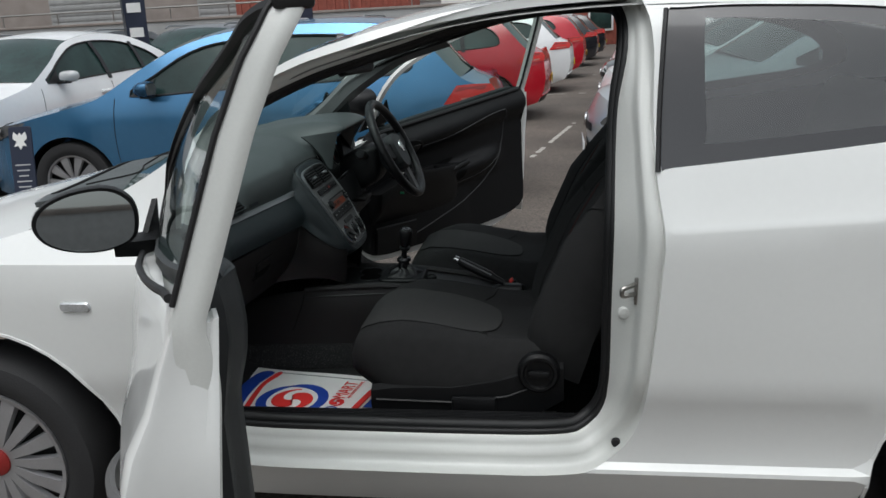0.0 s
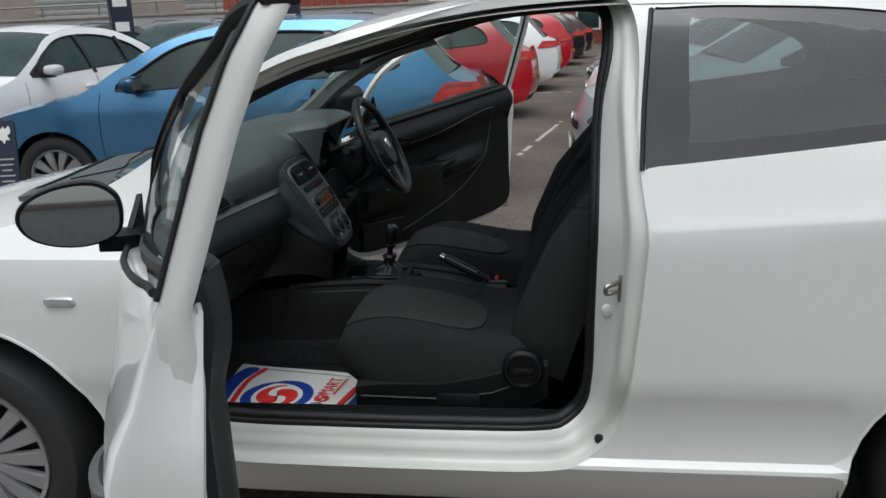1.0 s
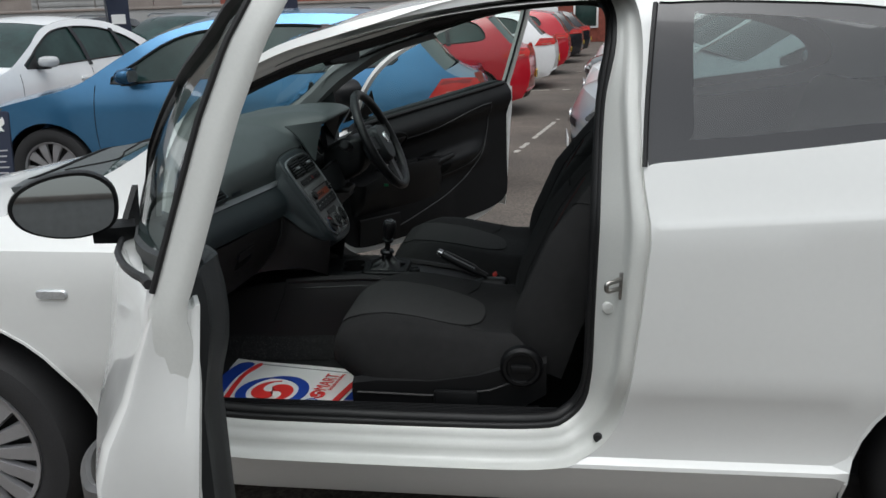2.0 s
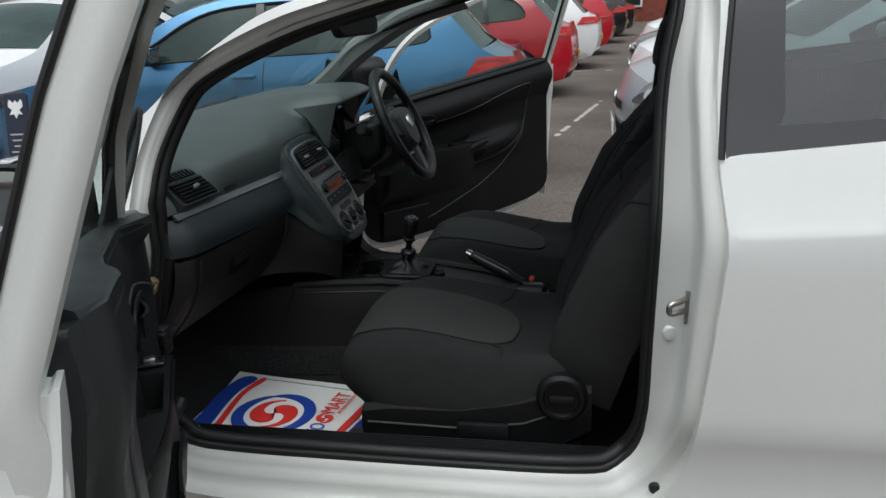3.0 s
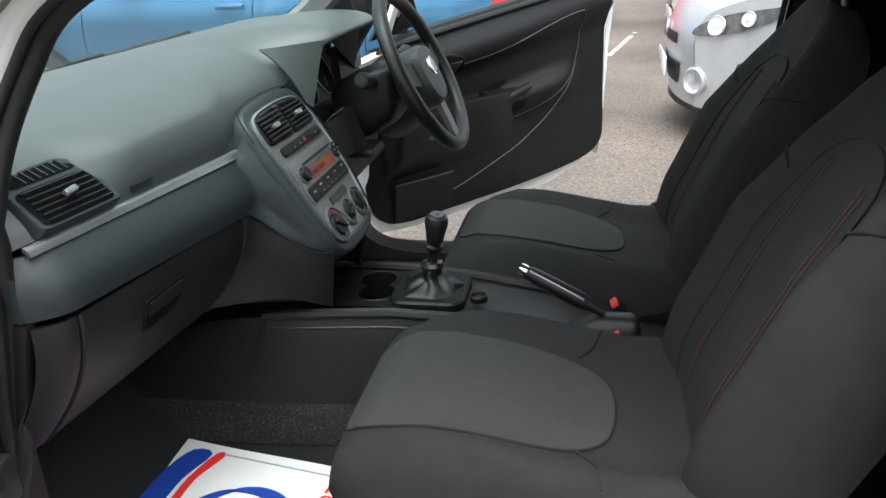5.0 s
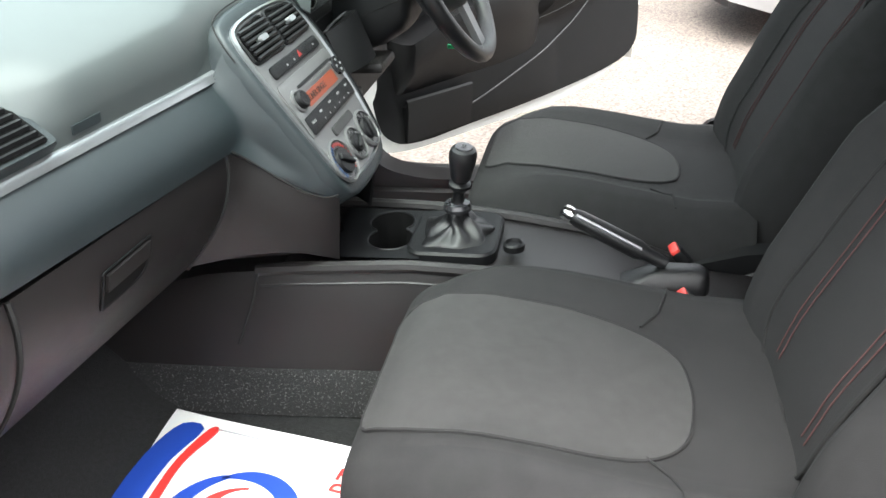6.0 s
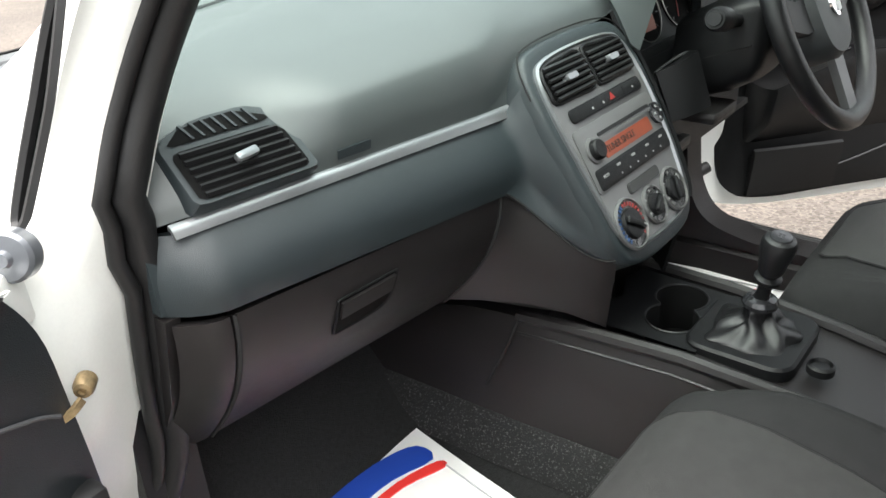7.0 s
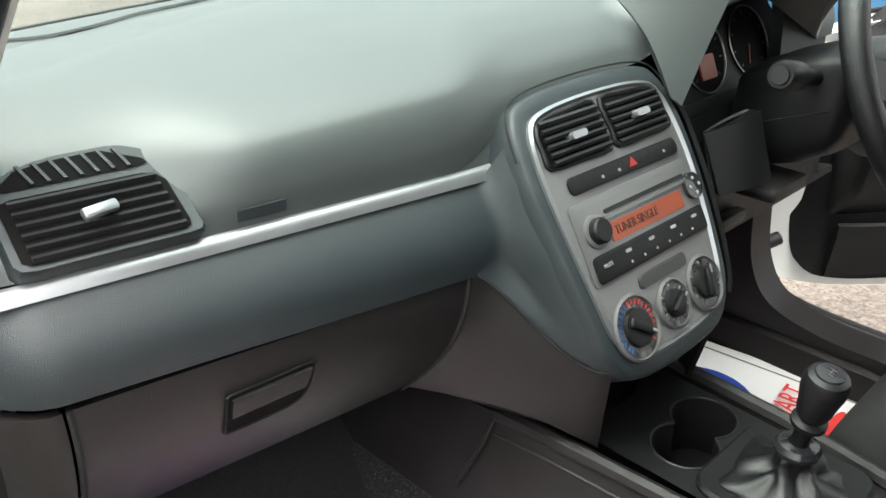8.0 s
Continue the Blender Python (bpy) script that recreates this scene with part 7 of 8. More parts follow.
SHAPES = {
    "hatch": dict(L=4.25, W=1.79, top=[(0.03, 0.62), (0.15, 0.72), (0.5, 0.82), (1.0, 0.93), (1.2, 1.0), (1.5, 1.18), (1.85, 1.35), (2.3, 1.44), (2.9, 1.455), (3.4, 1.425), (3.62, 1.375), (3.80, 1.20), (3.98, 1.01), (4.14, 0.93), (4.22, 0.85), (4.25, 0.6)],
                  bonnet=(0.1, 1.22), screen=(1.22, 1.95), roof=(1.95, 3.63), rear=(3.63, 3.98), tail=3.98,
                  win=[(1.42, 0.985), (2.0, 1.0), (2.8, 1.02), (3.4, 1.05), (3.62, 1.10), (3.5, 1.28), (3.2, 1.345), (2.7, 1.375), (2.2, 1.355), (1.9, 1.29), (1.62, 1.13)], posts=(2.42, 3.12), axles=(0.86, 3.48), r=0.325),
    "saloon": dict(L=4.57, W=1.76, top=[(0.03, 0.62), (0.15, 0.74), (0.5, 0.85), (1.1, 0.97), (1.35, 1.04), (1.7, 1.22), (2.05, 1.40), (2.5, 1.485), (2.9, 1.49), (3.3, 1.44), (3.7, 1.28), (3.95, 1.13), (4.2, 1.09), (4.5, 1.06), (4.56, 0.8)],
                   bonnet=(0.1, 1.36), screen=(1.36, 2.12), roof=(2.12, 3.30), rear=(3.30, 3.96), tail=3.96,
                   win=[(1.55, 1.02), (2.2, 1.04), (3.0, 1.07), (3.5, 1.09), (3.66, 1.12), (3.42, 1.28), (3.05, 1.385), (2.6, 1.415), (2.2, 1.375), (1.9, 1.26), (1.7, 1.14)], posts=(2.55, 3.25), axles=(0.93, 3.56), r=0.33),
    "supermini": dict(L=4.03, W=1.72, top=[(0.03, 0.66), (0.12, 0.78), (0.4, 0.88), (0.85, 0.98), (1.05, 1.05), (1.35, 1.22), (1.65, 1.38), (2.1, 1.475), (2.6, 1.49), (3.2, 1.45), (3.6, 1.38), (3.8, 1.2), (3.92, 1.02), (4.0, 0.85), (4.03, 0.6)],
                      bonnet=(0.1, 1.06), screen=(1.06, 1.75), roof=(1.75, 3.61), rear=(3.61, 3.93), tail=3.93,
                      win=[(1.28, 1.03), (2.0, 1.05), (2.7, 1.07), (3.2, 1.10), (3.38, 1.16), (3.25, 1.32), (2.9, 1.385), (2.5, 1.405), (2.1, 1.385), (1.8, 1.31), (1.5, 1.16)], posts=(2.25, 2.95), axles=(0.80, 3.37), r=0.31),
    "estate": dict(L=4.55, W=1.80, top=[(0.03, 0.66), (0.12, 0.78), (0.5, 0.90), (1.0, 1.0), (1.25, 1.07), (1.6, 1.28), (1.95, 1.47), (2.4, 1.555), (3.0, 1.57), (3.7, 1.55), (4.1, 1.49), (4.3, 1.25), (4.42, 1.02), (4.5, 0.85), (4.55, 0.6)],
                   bonnet=(0.1, 1.26), screen=(1.26, 2.03), roof=(2.03, 4.11), rear=(4.11, 4.43), tail=4.43,
                   win=[(1.5, 1.07), (2.2, 1.09), (3.0, 1.11), (3.7, 1.14), (3.95, 1.20), (3.8, 1.38), (3.3, 1.455), (2.8, 1.475), (2.4, 1.46), (2.05, 1.37), (1.75, 1.22)], posts=(2.5, 3.25), axles=(0.90, 3.65), r=0.33),
    "van": dict(L=4.9, W=1.95, top=[(0.03, 0.75), (0.12, 0.95), (0.5, 1.10), (0.8, 1.2), (1.1, 1.45), (1.5, 1.75), (1.9, 1.93), (2.6, 1.98), (3.8, 1.98), (4.7, 1.95), (4.85, 1.6), (4.88, 1.2), (4.9, 0.6)],
                bonnet=(0.1, 0.82), screen=(0.82, 1.6), roof=(1.6, 4.72), rear=(4.72, 4.80), tail=4.80,
                win=[(1.15, 1.22), (1.6, 1.22), (2.1, 1.22), (2.1, 1.5), (2.08, 1.75), (1.75, 1.74), (1.45, 1.52)], posts=(), axles=(0.9, 3.9), r=0.33),
}


def parked(kind, paint, m, name, label, group="parked cars", rim_spokes=10, plate_at_rear=True):
    S = SHAPES[kind]
    L, W = S["L"], S["W"]
    H = max(p[1] for p in S["top"])
    c = thing(name, label, "van" if kind == "van" else "car", group, place=m)
    tops = smooth_pairs(S["top"])
    prof = [(0.16, 0.88), (0.25, 0.95), (0.35, 0.975), (0.5, 0.99), (0.68, 1.0), (0.86, 0.995), (0.94, 0.975), (1.02, 0.945), (1.02 + (H - 1.02) * 0.5, 0.85 if kind != "van" else 0.92), (H - 0.02, 0.70 if kind != "van" else 0.84), (H + 0.05, 0.66)]

    def yy(x, z):
        k = 1 - 0.34 * max(0, (0.75 - x) / 0.75) ** 2.6 - 0.20 * max(0, (x - (L - 0.75)) / 0.75) ** 2.6
        return W / 2 * k * table(prof, z)

    r = S["r"]
    a0, a1 = S["axles"]
    sideloop = [(0.06, 0.24), (0.3, 0.19)] + arc(a0, r, r + 0.045, 205, -25, 22) + [(lerp(a0, a1, 0.35), 0.19), (lerp(a0, a1, 0.65), 0.19)] + arc(a1, r, r + 0.045, 205, -25, 22) + [(L - 0.12, 0.26), (L - 0.03, 0.42)] + tops[::-1]
    win = spline(S["win"], 3)
    for s in (-1, 1):
        g = plate(sideloop, [win], 0.13, lambda x, z: (x, s * yy(x, z), z))
        part("side_panel", g, paint, c, "", 50)
        part("side_glass", plate(win, [], 0.3, lambda x, z: (x, s * (yy(x, z) - 0.008), z)), FARGLASS, c)
        part("window_trim", Geo().tube([(x, s * (yy(x, z) + 0.001), z) for x, z in win], 0.010, 5, True), RUBBER, c)
        for px in S["posts"]:
            pz0 = 1.0
            zt = [z for x, z in win if abs(x - px) < 0.25 and z > 1.2]
            part("window_post", Geo().slab(lambda u, v: (px - 0.03 + 0.06 * v - 0.05 * u, s * (yy(px, lerp(pz0, max(zt), u)) + 0.002), lerp(pz0, max(zt), u)), 4, 1, 0.006), GLOSSBLACK, c)
        for k, px in enumerate((S["win"][0][0] - 0.12, *S["posts"])):
            dl = [(px - 0.03 * math.sin(t * 3), s * (yy(px, lerp(0.28, 0.97, t)) + 0.0005), lerp(0.28, 0.97, t)) for t in [q / 10 for q in range(11)]]
            part("door_gap", Geo().tube(dl, 0.0026, 5), RUBBER, c)
        for px in (*S["posts"],):
            part("door_handle", Geo().box((px - 0.16, s * (yy(px, 0.86) + 0.012), 0.87), (0.18, 0.03, 0.035), 0.012), paint, c)
        mx, mz = S["win"][0][0] + 0.18, S["win"][0][1] + 0.05
        shell = []
        for dx, k in ((-0.075, 0.25), (-0.065, 0.62), (-0.035, 0.90), (0.0, 1.0), (0.035, 0.97), (0.045, 0.90)):
            shell.append([(mx + dx, s * (yy(mx, mz) + 0.135 + y * k), mz + z * k) for y, z in spline([(-0.10, -0.03), (-0.09, 0.045), (0.0, 0.062), (0.085, 0.05), (0.105, 0.0), (0.07, -0.045), (0.0, -0.05)], 3)])
        dm = part("door_mirror", Geo().loft(shell) if s < 0 else Geo().loft(shell).flip(), paint, c)
        part("mirror_glass", Geo().prism(round_rect(0.17, 0.085, 0.03), 0.0, 0.003, Matrix.Translation((mx + 0.046, s * (yy(mx, mz) + 0.137), mz + 0.004)) @ pose(0, 0, 0, 90, 0, 90)), LAMPGREY, dm)
        part("mirror_foot", Geo().loft([[(mx + a, s * (yy(mx, mz - 0.05) + y), mz - 0.055 + b) for a, b in ((-0.05, -0.012), (0.03, -0.012), (0.03, 0.010), (-0.05, 0.010))] for y in (-0.01, 0.06, 0.12)]), RUBBER, dm, "black mirror foot")
        quarter = [S["win"][0], (S["win"][0][0] + 0.16, S["win"][0][1] + 0.005), (S["win"][0][0] + 0.20, S["win"][0][1] + 0.13)]
        part("quarter_cover", plate(quarter, [], 0.2, lambda x, z: (x, s * (yy(x, z) + 0.004), z)), RUBBER, c)
        sill = Geo().tube([(x, s * (yy(x, 0.2) - 0.01), 0.20) for x in [lerp(a0 + r + 0.06, a1 - r - 0.06, t / 6) for t in range(7)]], 0.03, 6)
        part("sill", sill, RUBBER, c)
        crease = Geo().loft([[(x, s * (yy(x, z0 + dz) + o), z0 + dz) for dz, o in ((0.030, -0.002), (0.004, 0.009), (-0.004, 0.009), (-0.045, -0.002))] for x, z0 in [(lerp(0.9, L - 0.35, t / 14), 0.80 + 0.022 * lerp(0.9, L - 0.35, t / 14)) for t in range(15)]])
        part("waist_crease", crease if s > 0 else crease.flip(), paint, c, "", 25)
        for ax in (a0, a1):
            wheel_parts(ax, s * (W / 2 - 0.115), s, r, c, rim_spokes, None, r - 0.105, 0.2)
            liner = Geo().loft([[(ax + (r + 0.045) * math.cos(q * math.pi / 12), y, r + (r + 0.045) * math.sin(q * math.pi / 12)) for q in range(-2, 15)] for y in (s * (W / 2 - 0.05), s * (W / 2 - 0.35))], closed=False, caps=False)
            part("wheel_arch_liner", liner, RUBBER, c)
        # lamps
        hl = spline([(0.035, 0.645), (0.20, 0.66), (0.40, 0.73), (0.56, 0.815), (0.40, 0.80), (0.20, 0.765), (0.06, 0.70)], 3)
        lamp = part("headlamp", plate(hl, [], 0.1, lambda x, z: (x - 0.01, s * (yy(x, z) + 0.006), z)), LAMPGREY, c, "clear headlamp over a grey housing")
        for lx, lz, lr in ((0.15, 0.705, 0.056), (0.30, 0.745, 0.042)):
            part("reflector", Geo().lathe([(lr, 0.0), (lr * 0.92, 0.006), (lr * 0.8, 0.004), (lr * 0.4, 0.007), (0.0, 0.008)], Matrix.Translation((lx - 0.02, s * (yy(lx, lz) + 0.016), lz)) @ pose(0, 0, 0, 0, 0, -s * 48) @ pose(0, 0, 0, 0, -78, 0), 20), LAMPCLEAR, lamp, "bright lamp lens")
        if kind == "van":
            tl = [(L - 0.10, 0.8), (L - 0.01, 0.8), (L - 0.03, 1.3), (L - 0.12, 1.3)]
        else:
            tl = [(L - 0.41, 0.815), (L - 0.22, 0.822), (L - 0.03, 0.835), (L - 0.02, 0.90), (L - 0.05, 0.948), (L - 0.20, 0.955), (L - 0.31, 0.950), (L - 0.36, 0.88)]
        tail = part("tail_lamp", plate(tl, [], 0.1, lambda x, z: (x + 0.012, s * (yy(x, z) + 0.008), z)), LAMPRED, c, "red tail lamp")
        if kind != "van":
            part("reverse_lens", plate([(L - 0.27, 0.838), (L - 0.10, 0.850), (L - 0.09, 0.868), (L - 0.28, 0.856)], [], 0.05, lambda x, z: (x + 0.012, s * (yy(x, z) + 0.0105), z)), LAMPPALE, tail, "pale reversing lens")
            part("brake_lens", plate([(L - 0.325, 0.905), (L - 0.10, 0.912), (L - 0.08, 0.940), (L - 0.295, 0.938)], [], 0.05, lambda x, z: (x + 0.012, s * (yy(x, z) + 0.0105), z)), LAMPDARK, tail, "darker red lens")

    def row(x, z, crown, bulge, n=12, inset=0.0):
        y = yy(x, z) - inset
        return [(x + bulge * (1 - (2 * j / n - 1) ** 2), y * (2 * j / n - 1), z + crown * (1 - (2 * j / n - 1) ** 2)) for j in range(n + 1)]

    def skin(lo, hi, crown, bulge, name_, material, label_="", lift=0.0, inset=0.0):
        pts = [p for p in tops if lo <= p[0] <= hi]
        g = Geo().loft([row(x, z + lift, crown, bulge(x), inset=inset) for x, z in pts], closed=False, caps=False)
        part(name_, g, material, c, label_, 50)

    nb = -0.10
    nose = min((q for q in tops if q[0] >= 0.10), key=lambda q: q[0])
    skin(nose[0], S["bonnet"][1] + 0.04, 0.05, lambda x: nb * max(0, 1 - x / 1.6), "bonnet", paint)
    skin(S["screen"][0] - 0.04, S["screen"][1] + 0.04, 0.045, lambda x: -0.10, "windscreen", FARGLASS, "", -0.002)
    skin(S["roof"][0] - 0.02, S["roof"][1] + 0.02, 0.045, lambda x: -0.05 if x < S["roof"][0] + 0.3 else 0.0, "roof", paint, "", 0.002)
    skin(S["rear"][0] - 0.02, S["rear"][1] + 0.03, 0.03, lambda x: 0.06, "rear_window", FARGLASS, "", -0.002)
    rp = [p for p in tops if p[0] >= S["tail"]]
    part("tail", Geo().loft([row(x, z, 0.02, 0.08) for x, z in rp] + [row(L - 0.03, 0.42, 0, 0.09), row(L - 0.12, 0.26, 0, 0.06)], closed=False, caps=False), paint, c, "", 50)
    for s in (-1, 1):
        part("tail_lamp_wrap", Geo().loft([[(L - 0.02 + 0.085 * (1 - (y / (W * 0.40)) ** 2) - 0.05 * ((z - 0.85) / 0.15) + 0.006, s * y, z) for y in (W * 0.24, W * 0.30, W * 0.36, W * 0.395)] for z in (0.86, 0.92, 0.98)], closed=False, caps=False), LAMPDARK, c)
    part("front", Geo().loft([row(*nose, 0.05, nb * (1 - nose[0] / 1.6)), row(0.05, 0.66, 0.015, nb), row(0.030, 0.60, 0.0, nb), row(0.042, 0.45, 0, nb), row(0.06, 0.24, 0, nb)], closed=False, caps=False), paint, c, "", 50)
    def on_front(y, z, o):
        ye = yy(0.04, z)
        return (table([(0.24, 0.06), (0.45, 0.042), (0.60, 0.030), (0.66, 0.05)], z) + nb * (1 - (y / ye) ** 2) - o, y, z)
    gw = 0.40
    part("grille", Geo().grid(lambda u, v: on_front(lerp(-gw, gw, v) * (1 - 0.15 * u), lerp(0.46, 0.33, u), 0.006), 3, 12), RUBBER, c, "black lower grille")
    part("upper_grille", Geo().grid(lambda u, v: on_front(lerp(-0.34, 0.34, v), lerp(0.625, 0.565, u), 0.006), 2, 10), RUBBER, c)
    part("front_plate", Geo().box((0.02 + nb - 0.012, 0, 0.42), (0.012, 0.52, 0.11), 0.003), WHITECAR, c, "white number plate")
    part("lip", Geo().grid(lambda u, v: on_front(lerp(-0.56, 0.56, v), lerp(0.25, 0.20, u), 0.0), 2, 10), RUBBER, c, "black bumper lip")
    part("front_badge", Geo().lathe([(0.055, 0.0), (0.05, 0.012), (0.0, 0.014)], Matrix.Translation((0.03 + nb, 0, 0.62)) @ pose(0, 0, 0, 0, -80, 0), 20), CHROME, c)
    for s in (-1, 1):
        fx, fy = 0.055, 0.60
        fy = yy(fx, 0.39) - 0.012
        part("fog_lamp", Geo().lathe([(0.080, -0.01), (0.078, 0.02), (0.068, 0.026), (0.055, 0.010), (0.0, 0.002)], Matrix.Translation((fx, s * fy, 0.39)) @ pose(0, 0, 0, 0, 0, -s * 42) @ pose(0, 0, 0, 0, -90, 0), 24), LAMPCLEAR, c, "round fog lamp in a bright ring")
    def tail_at(y, z, o):
        ye = yy(L - 0.03, z)
        return (table([(0.26, L - 0.12), (0.42, L - 0.03), (0.60, L), (0.86, L - 0.05)], z) + 0.088 * (1 - (y / ye) ** 2) + o, y, z)
    part("rear_bumper_grille", Geo().slab(lambda u, v: tail_at(lerp(-0.60, 0.60, v), lerp(0.345, 0.255, u), 0.008), 3, 14, 0.02), RUBBER, c, "black lower valance")
    part("bumper_lip", Geo().tube([tail_at(lerp(-0.70, 0.70, k / 16), 0.375 - 0.03 * abs(lerp(-1, 1, k / 16)) ** 3, 0.004) for k in range(17)], 0.016, 8), paint, c)
    part("bumper_seam", Geo().tube([tail_at(lerp(-0.72, 0.72, k / 16), 0.685, 0.002) for k in range(17)], 0.0035, 6), RUBBER, c)
    if kind in ("hatch", "supermini"):
        xe, ze = min(tops, key=lambda q: abs(q[0] - S["rear"][0]))
        ys = yy(xe, ze) - 0.03
        part("spoiler", Geo().loft([[(xe + dx - 0.05 * (y / ys) ** 2, y, ze + dz + 0.045 * (1 - (y / ys) ** 2)) for dx, dz in ((-0.10, 0.008), (0.07, 0.004), (0.10, -0.012), (0.06, -0.024), (-0.06, -0.02))] for y in [lerp(-ys, ys, k / 10) for k in range(11)]]), paint, c, "roof spoiler over the rear window", 50)
        part("rear_wiper", Geo().tube([(S["rear"][1] + 0.075, -0.02, 1.03), (lerp(S["rear"][0], S["rear"][1], 0.55) + 0.075, -0.30, 1.15)], 0.010, 6), RUBBER, c)
    part("number_plate", Geo().box((L + 0.082 if kind != "saloon" else L + 0.07, 0, 0.56 if kind != "van" else 0.7), (0.012, 0.52, 0.11), 0.003), PLATE, c, "yellow number plate")
    for q in range(7):
        part("plate_bar", Geo().box((L + 0.0895 if kind != "saloon" else L + 0.077, -0.2 + q * 0.066, 0.56 if kind != "van" else 0.7), (0.003, 0.036, 0.065), 0), RUBBER, c)
    part("underside", Geo().box((L / 2, 0, 0.24), (L - 0.6, W - 0.5, 0.10), 0.02), RUBBER, c)
    return c


def facing_left(x_rear, y_near, kind, **k):
    """Parked nose to -x, its nearer side at y_near."""
    S = SHAPES[kind]
    return pose(x_rear - S["L"], y_near + S["W"] / 2, 0, 0, 0, k.get("turn", 0))


def facing_right_front(x_front, y_near, kind, turn=0):
    S = SHAPES[kind]
    return pose(x_front, y_near + S["W"] / 2, 0, 0, 0, turn)


parked("hatch", BLUECAR, pose(1.08, 3.45, 0, 0, 0, 4) @ pose(-SHAPES["hatch"]["L"], SHAPES["hatch"]["W"] / 2, 0), "blue_hatchback", "metallic blue hatchback parked beside the open door", rim_spokes=10)
parked("hatch", REDCAR, facing_left(1.35, 8.75, "hatch"), "red_hatchback", "bright red hatchback with a sporty rear bumper")
parked("hatch", WHITECAR, facing_left(1.75, 13.0, "hatch"), "white_hatchback", "white hatchback parked in the row")
parked("supermini", REDCAR, facing_left(2.1, 16.6, "supermini"), "red_supermini", "red small hatchback parked in the row")
parked("hatch", DARKCAR, facing_left(2.6, 21.0, "hatch"), "black_hatchback", "black hatchback parked far down the row")
parked("hatch", DARKCAR, facing_left(3.0, 24.5, "hatch"), "black_hatchback", "black hatchback parked far down the row")
parked("supermini", SILVERCAR, facing_right_front(1.82, 3.05, "supermini"), "silver_hatchback", "silver hatchback with round fog lamps parked nose out")
parked("supermini", WHITECAR, facing_right_front(2.05, 5.75, "supermini"), "white_supermini", "white small hatchback parked nose out")
parked("hatch", DARKCAR, facing_right_front(2.2, 8.5, "hatch"), "black_hatchback", "black hatchback parked nose out")
parked("supermini", WHITECAR, facing_right_front(2.5, 11.2, "supermini"), "white_supermini", "white small hatchback parked nose out")
parked("hatch", SILVERCAR, facing_right_front(2.9, 14.0, "hatch"), "silver_hatchback", "silver hatchback parked nose out")
parked("hatch", GREYCAR, facing_right_front(3.4, 17.0, "hatch"), "grey_hatchback", "grey hatchback parked nose out")
parked("hatch", DARKCAR, facing_right_front(4.0, 20.5, "hatch"), "black_hatchback", "black hatchback parked nose out")
parked("saloon", WHITECAR, pose(-4.6, 3.6, 0, 0, 0, 90 - 6), "white_saloon", "white four-door saloon parked facing the row")
for i, (x, y, kd, pt) in enumerate(((-7.6, 12.0, "hatch", GREYCAR), (-4.6, 12.2, "saloon", GREYCAR), (-1.6, 12.4, "hatch", DARKCAR), (-10.4, 6.2, "hatch", DARKCAR), (-7.4, 5.4, "supermini", SILVERCAR), (-10.5, 12.2, "supermini", GREYCAR))):
    parked(kd, pt, pose(x, y, 0, 0, 0, 90), "grey_car", "dark parked car in a far row", "far parked cars")
for x, y in ((-9.9, 9.0), (-7.3, 9.3), (-4.9, 9.5), (-2.4, 9.6)):
    est = parked("estate", DARKCAR if x < -6 else GREYCAR, pose(x, y, 0, 0, 0, 90), "dark_estate", "dark estate car with silver roof rails in a far row", "far parked cars")
    for sgn in (-1, 1):
        part("roof_rail", Geo().tube([(1.95, sgn * 0.56, 1.56), (2.1, sgn * 0.57, 1.605), (3.6, sgn * 0.57, 1.605), (3.9, sgn * 0.56, 1.55)], 0.016, 8), BRIGHT, est, "silver roof rail")
parked("van", WHITECAR, pose(-3.0, 22, 0, 0, 0, 8), "white_van", "white panel van standing far across the car park", "")
# the row behind the viewer, seen only in glass and paint
for i, (x, pt) in enumerate(((-2.6, WHITECAR), (0.4, SILVERCAR), (3.2, WHITECAR), (6.0, GREYCAR))):
    parked("hatch", pt, pose(x, -6.2, 0, 0, 0, -90), "parked_car", "parked car in the row opposite", "cars opposite")


# ---- banners and the sign beside the blue car ----
def feather(x, y, h, turn):
    b = thing("banner_flag", "tall navy and white banner on a pole", "banner", "banner flags", place=pose(x, y, 0, 0, 0, turn))
    part("pole", Geo().tube([(0, 0, 0), (0, 0, h * 0.6), (0.03, 0, h)], 0.018, 8), GREYCAR, b)
    part("cloth", Geo().slab(lambda u, v: (0.02 + 0.42 * v, 0.02 * math.sin(u * 7 + v * 3), lerp(0.8, h - 0.1, u)), 14, 4, 0.004), BANNER, b, "navy cloth")
    for k in range(5):
        part("print_bar", Geo().box((0.23, -0.004, 1.1 + k * 0.42), (0.26, 0.05, 0.16), 0.0), PAPER, b)
    part("base", Geo().box((0, 0, 0.04), (0.5, 0.5, 0.08), 0.02), RUBBER, b)


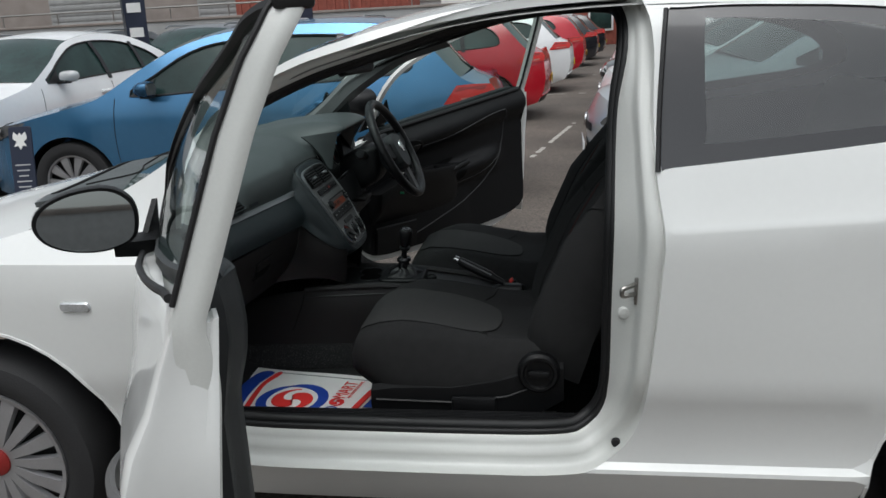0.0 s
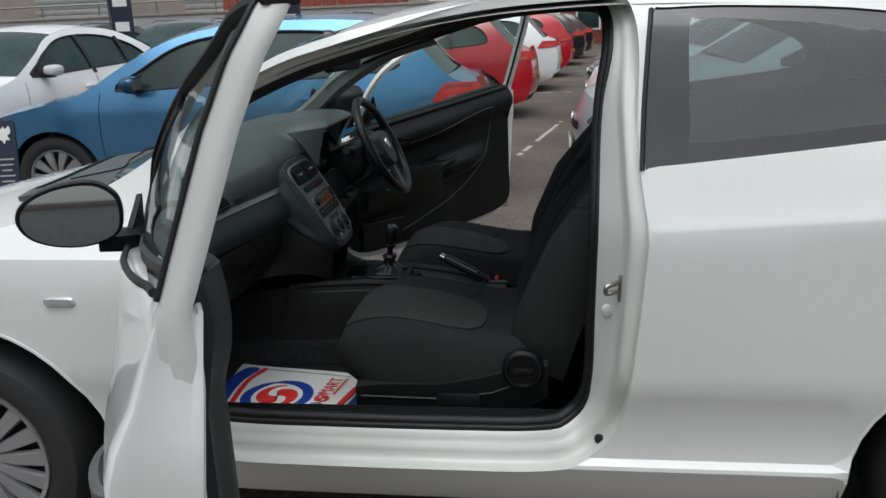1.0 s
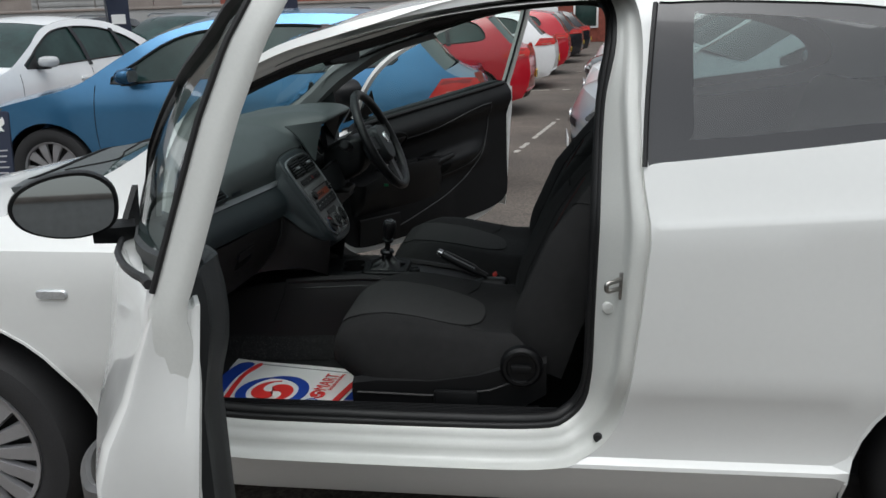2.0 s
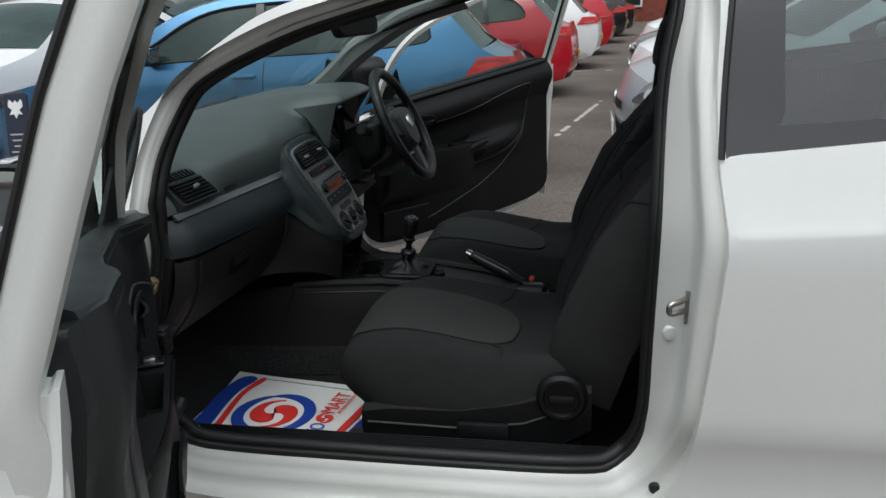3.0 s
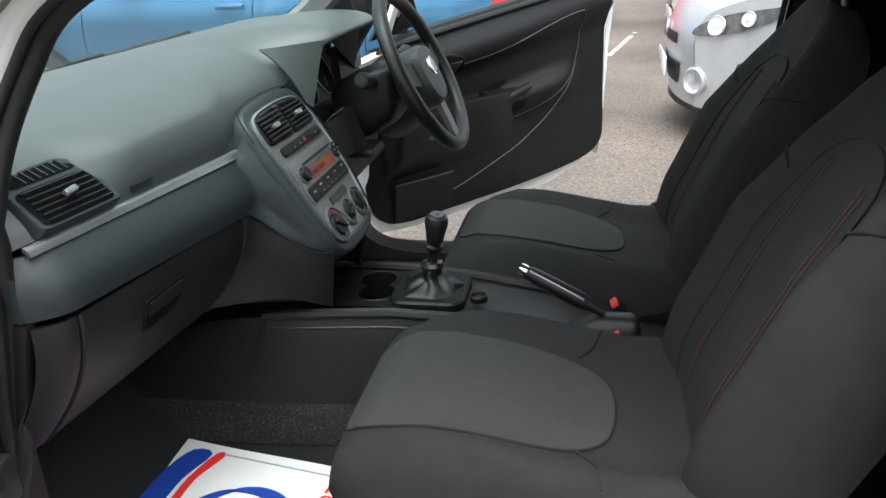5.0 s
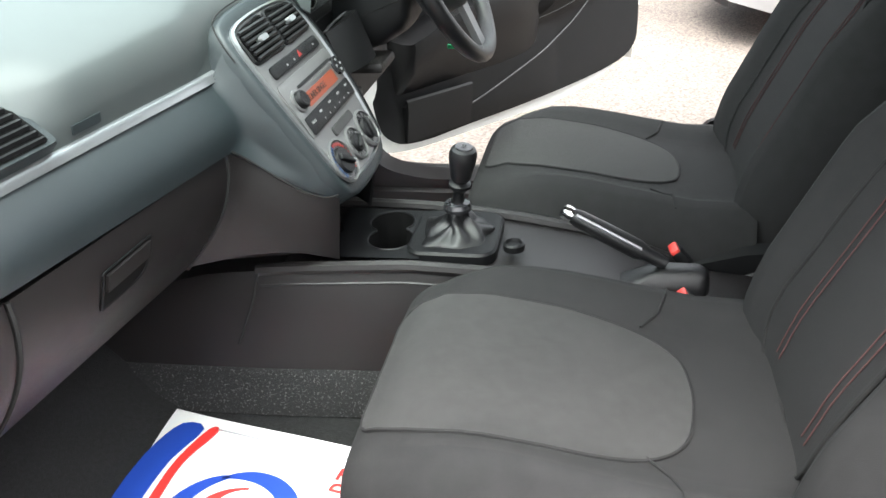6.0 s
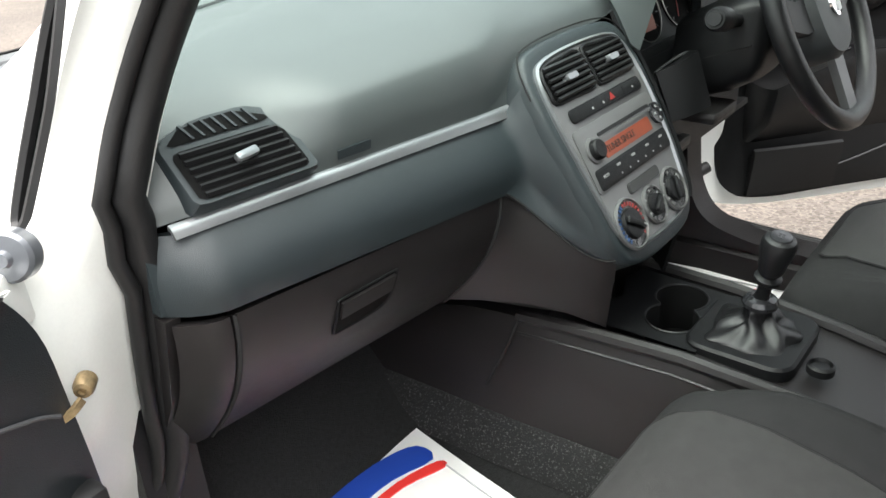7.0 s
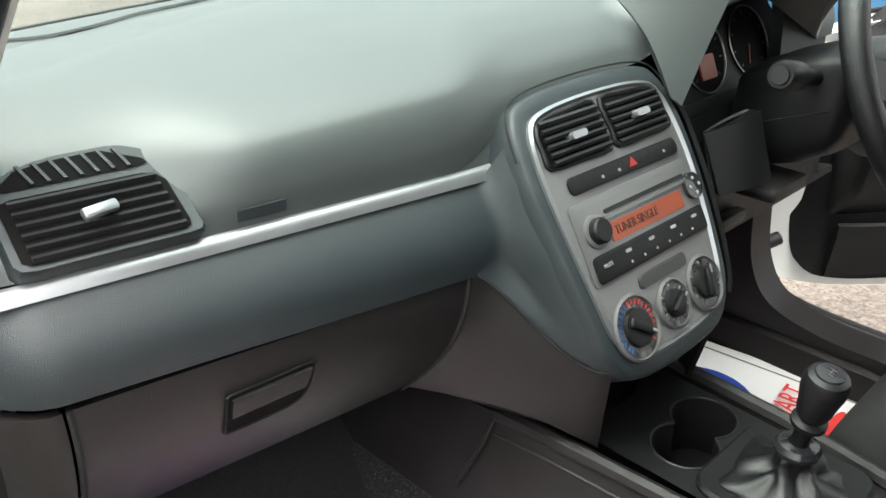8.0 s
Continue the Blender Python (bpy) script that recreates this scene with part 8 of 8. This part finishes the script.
feather(-9.2, 10.6, 3.4, 0)
feather(-6.1, 11.2, 3.4, 0)
feather(-2.9, 10.6, 3.4, 10)
sg = thing("sign_board", "navy upright sign board with a white crest and lines of print", "sign", place=pose(-2.36, 2.75, 0, 0, 0, 12))
part("board", Geo().prism(round_rect(0.16, 0.52, 0.02), -0.01, 0.01, Matrix.Translation((0, 0, 0.58)) @ pose(0, 0, 0, 80, 0, 0), 0.003), BANNER, sg, "navy board")
part("crest", Geo().prism(spline([(-0.04, 0.22), (-0.015, 0.195), (0, 0.215), (0.015, 0.195), (0.04, 0.22), (0.05, 0.17), (0.025, 0.15), (0.045, 0.115), (0.015, 0.12), (0.0, 0.09), (-0.015, 0.12), (-0.045, 0.115), (-0.025, 0.15), (-0.05, 0.17)], 2)[::-1], 0.010, 0.014, Matrix.Translation((0, 0, 0.58)) @ pose(0, 0, 0, 80, 0, 0)), PAPER, sg, "white crest")
for k in range(6):
    part("print_bar", Geo().prism(round_rect(0.11 - 0.02 * (k % 3), 0.010, 0.004, 2, 0, -0.02 - 0.04 * k), 0.010, 0.0125, Matrix.Translation((0, 0, 0.58)) @ pose(0, 0, 0, 80, 0, 0)), GREYPRINT, sg)
part("stand", Geo().box((0, 0.08, 0.16), (0.19, 0.2, 0.32), 0.02), BANNER, sg)

# ---- surroundings ----
def wall_house(x, y, w, d, h, turn, material, label, bays, floors, name="terraced_house", roof_h=2.2, group="terraced houses"):
    b = thing(name, label, "house" if roof_h else "building", group, place=pose(x, y, 0, 0, 0, turn))
    part("wall", Geo().box((0, d / 2, h / 2), (w, d, h), 0.02), material, b)
    if roof_h:
        part("roof", Geo().loft([[(-w / 2 - 0.2, -0.3, h), (-w / 2 - 0.2, d / 2, h + roof_h), (-w / 2 - 0.2, d + 0.3, h)], [(w / 2 + 0.2, -0.3, h), (w / 2 + 0.2, d / 2, h + roof_h), (w / 2 + 0.2, d + 0.3, h)]]), SLATE, b, "slate roof")
        part("chimney", Geo().box((w / 2 - 0.5, d / 2, h + roof_h + 0.3), (0.6, 0.5, 1.4), 0.03), material, b)
    else:
        part("parapet", Geo().box((0, 0.1, h + 0.12), (w + 0.1, 0.3, 0.25), 0.02), CONCRETE, b)
    for i in range(bays):
        for f in range(floors):
            cx = lerp(-w / 2, w / 2, (i + 0.5) / bays)
            cz = 1.3 + f * 2.7
            wd = part("window", Geo().box((cx, -0.03, cz), (1.2, 0.10, 1.3), 0.02), WHITECAR, b, "white window frame")
            part("pane", Geo().box((cx, -0.085, cz), (1.0, 0.02, 1.1), 0.005), FARGLASS, wd)
    return b


for i in range(5):
    wall_house(-46 - 0.6 * i, -2.0 + i * 6.2, 6.1, 7, 5.4, -90 + 180, BRICKRED, "red brick terraced house with a slate roof", 2, 2)
wall_house(-12, 27, 26, 8, 3.6, 0, CONCRETE, "long grey brown rendered workshop", 1, 1, "workshop", 0, "workshops")
for i in range(4):
    sh = thing("roller_shutter", "grey ribbed steel roller shutter in the workshop wall", "shutter", "roller shutters", place=pose(-22 + i * 6, 26.93, 0))
    part("curtain", Geo().box((0, 0, 1.5), (3.6, 0.06, 3.0), 0.01), SHUTTER, sh)
    for k in range(14):
        part("slat", Geo().box((0, -0.035, 0.15 + k * 0.21), (3.5, 0.03, 0.17), 0.01), SHUTTER, sh)
wall_house(12, 38, 34, 6, 4.2, 0, BRICKRED, "long red brick warehouse at the end of the car park", 6, 1, "warehouse", 0, "warehouses")
sb = thing("wall_sign", "white sign with a line of red print on a pole", "sign", place=pose(-1.2, 26.0, 0))
part("panel", Geo().box((0, 0, 1.95), (2.6, 0.06, 0.5), 0.01), PAPER, sb)
part("post", Geo().box((0, 0.05, 0.85), (0.1, 0.08, 1.7), 0.01), SHUTTER, sb)
for k in range(6):
    part("print_bar", Geo().box((-0.6 + k * 0.25, -0.035, 1.92), (0.16, 0.01, 0.22), 0), INKRED, sb)
wall_house(-4, -34, 60, 6, 4.5, 180, SHUTTER, "low grey units behind the opposite row", 10, 1, "warehouse", 0, "warehouses")
wall_house(38, 2, 50, 6, 4.5, -90, CONCRETE, "long rendered wall at the side of the car park", 6, 1, "workshop", 0, "workshops")

# light boundary wall with a rail, and a red container behind it
bw = thing("boundary_wall", "pale rendered boundary wall with a steel rail on top", "wall", place=pose(-15, 23.0, 0))
part("wall", Geo().box((0, 0, 0.95), (32, 0.25, 1.9), 0.02), SHUTTER, bw)
part("coping", Geo().box((0, 0, 1.94), (32.1, 0.34, 0.08), 0.01), CONCRETE, bw)
part("rail", Geo().tube([(-16, 0, 2.35), (16, 0, 2.35)], 0.03, 8), STEEL, bw)
for i in range(17):
    part("rail_post", Geo().tube([(-16 + i * 2, 0, 1.95), (-16 + i * 2, 0, 2.36)], 0.022, 6), STEEL, bw)
ct = thing("shipping_container", "red ribbed steel container behind the wall", "container", place=pose(-6.4, 24.6, 0))
part("shell", Geo().box((0, 1.2, 1.5), (6.0, 2.4, 2.9), 0.03), BRICKRED, ct)
for i in range(20):
    part("rib", Geo().box((-2.85 + i * 0.3, -0.02, 1.5), (0.14, 0.06, 2.7), 0.02), BRICKRED, ct)
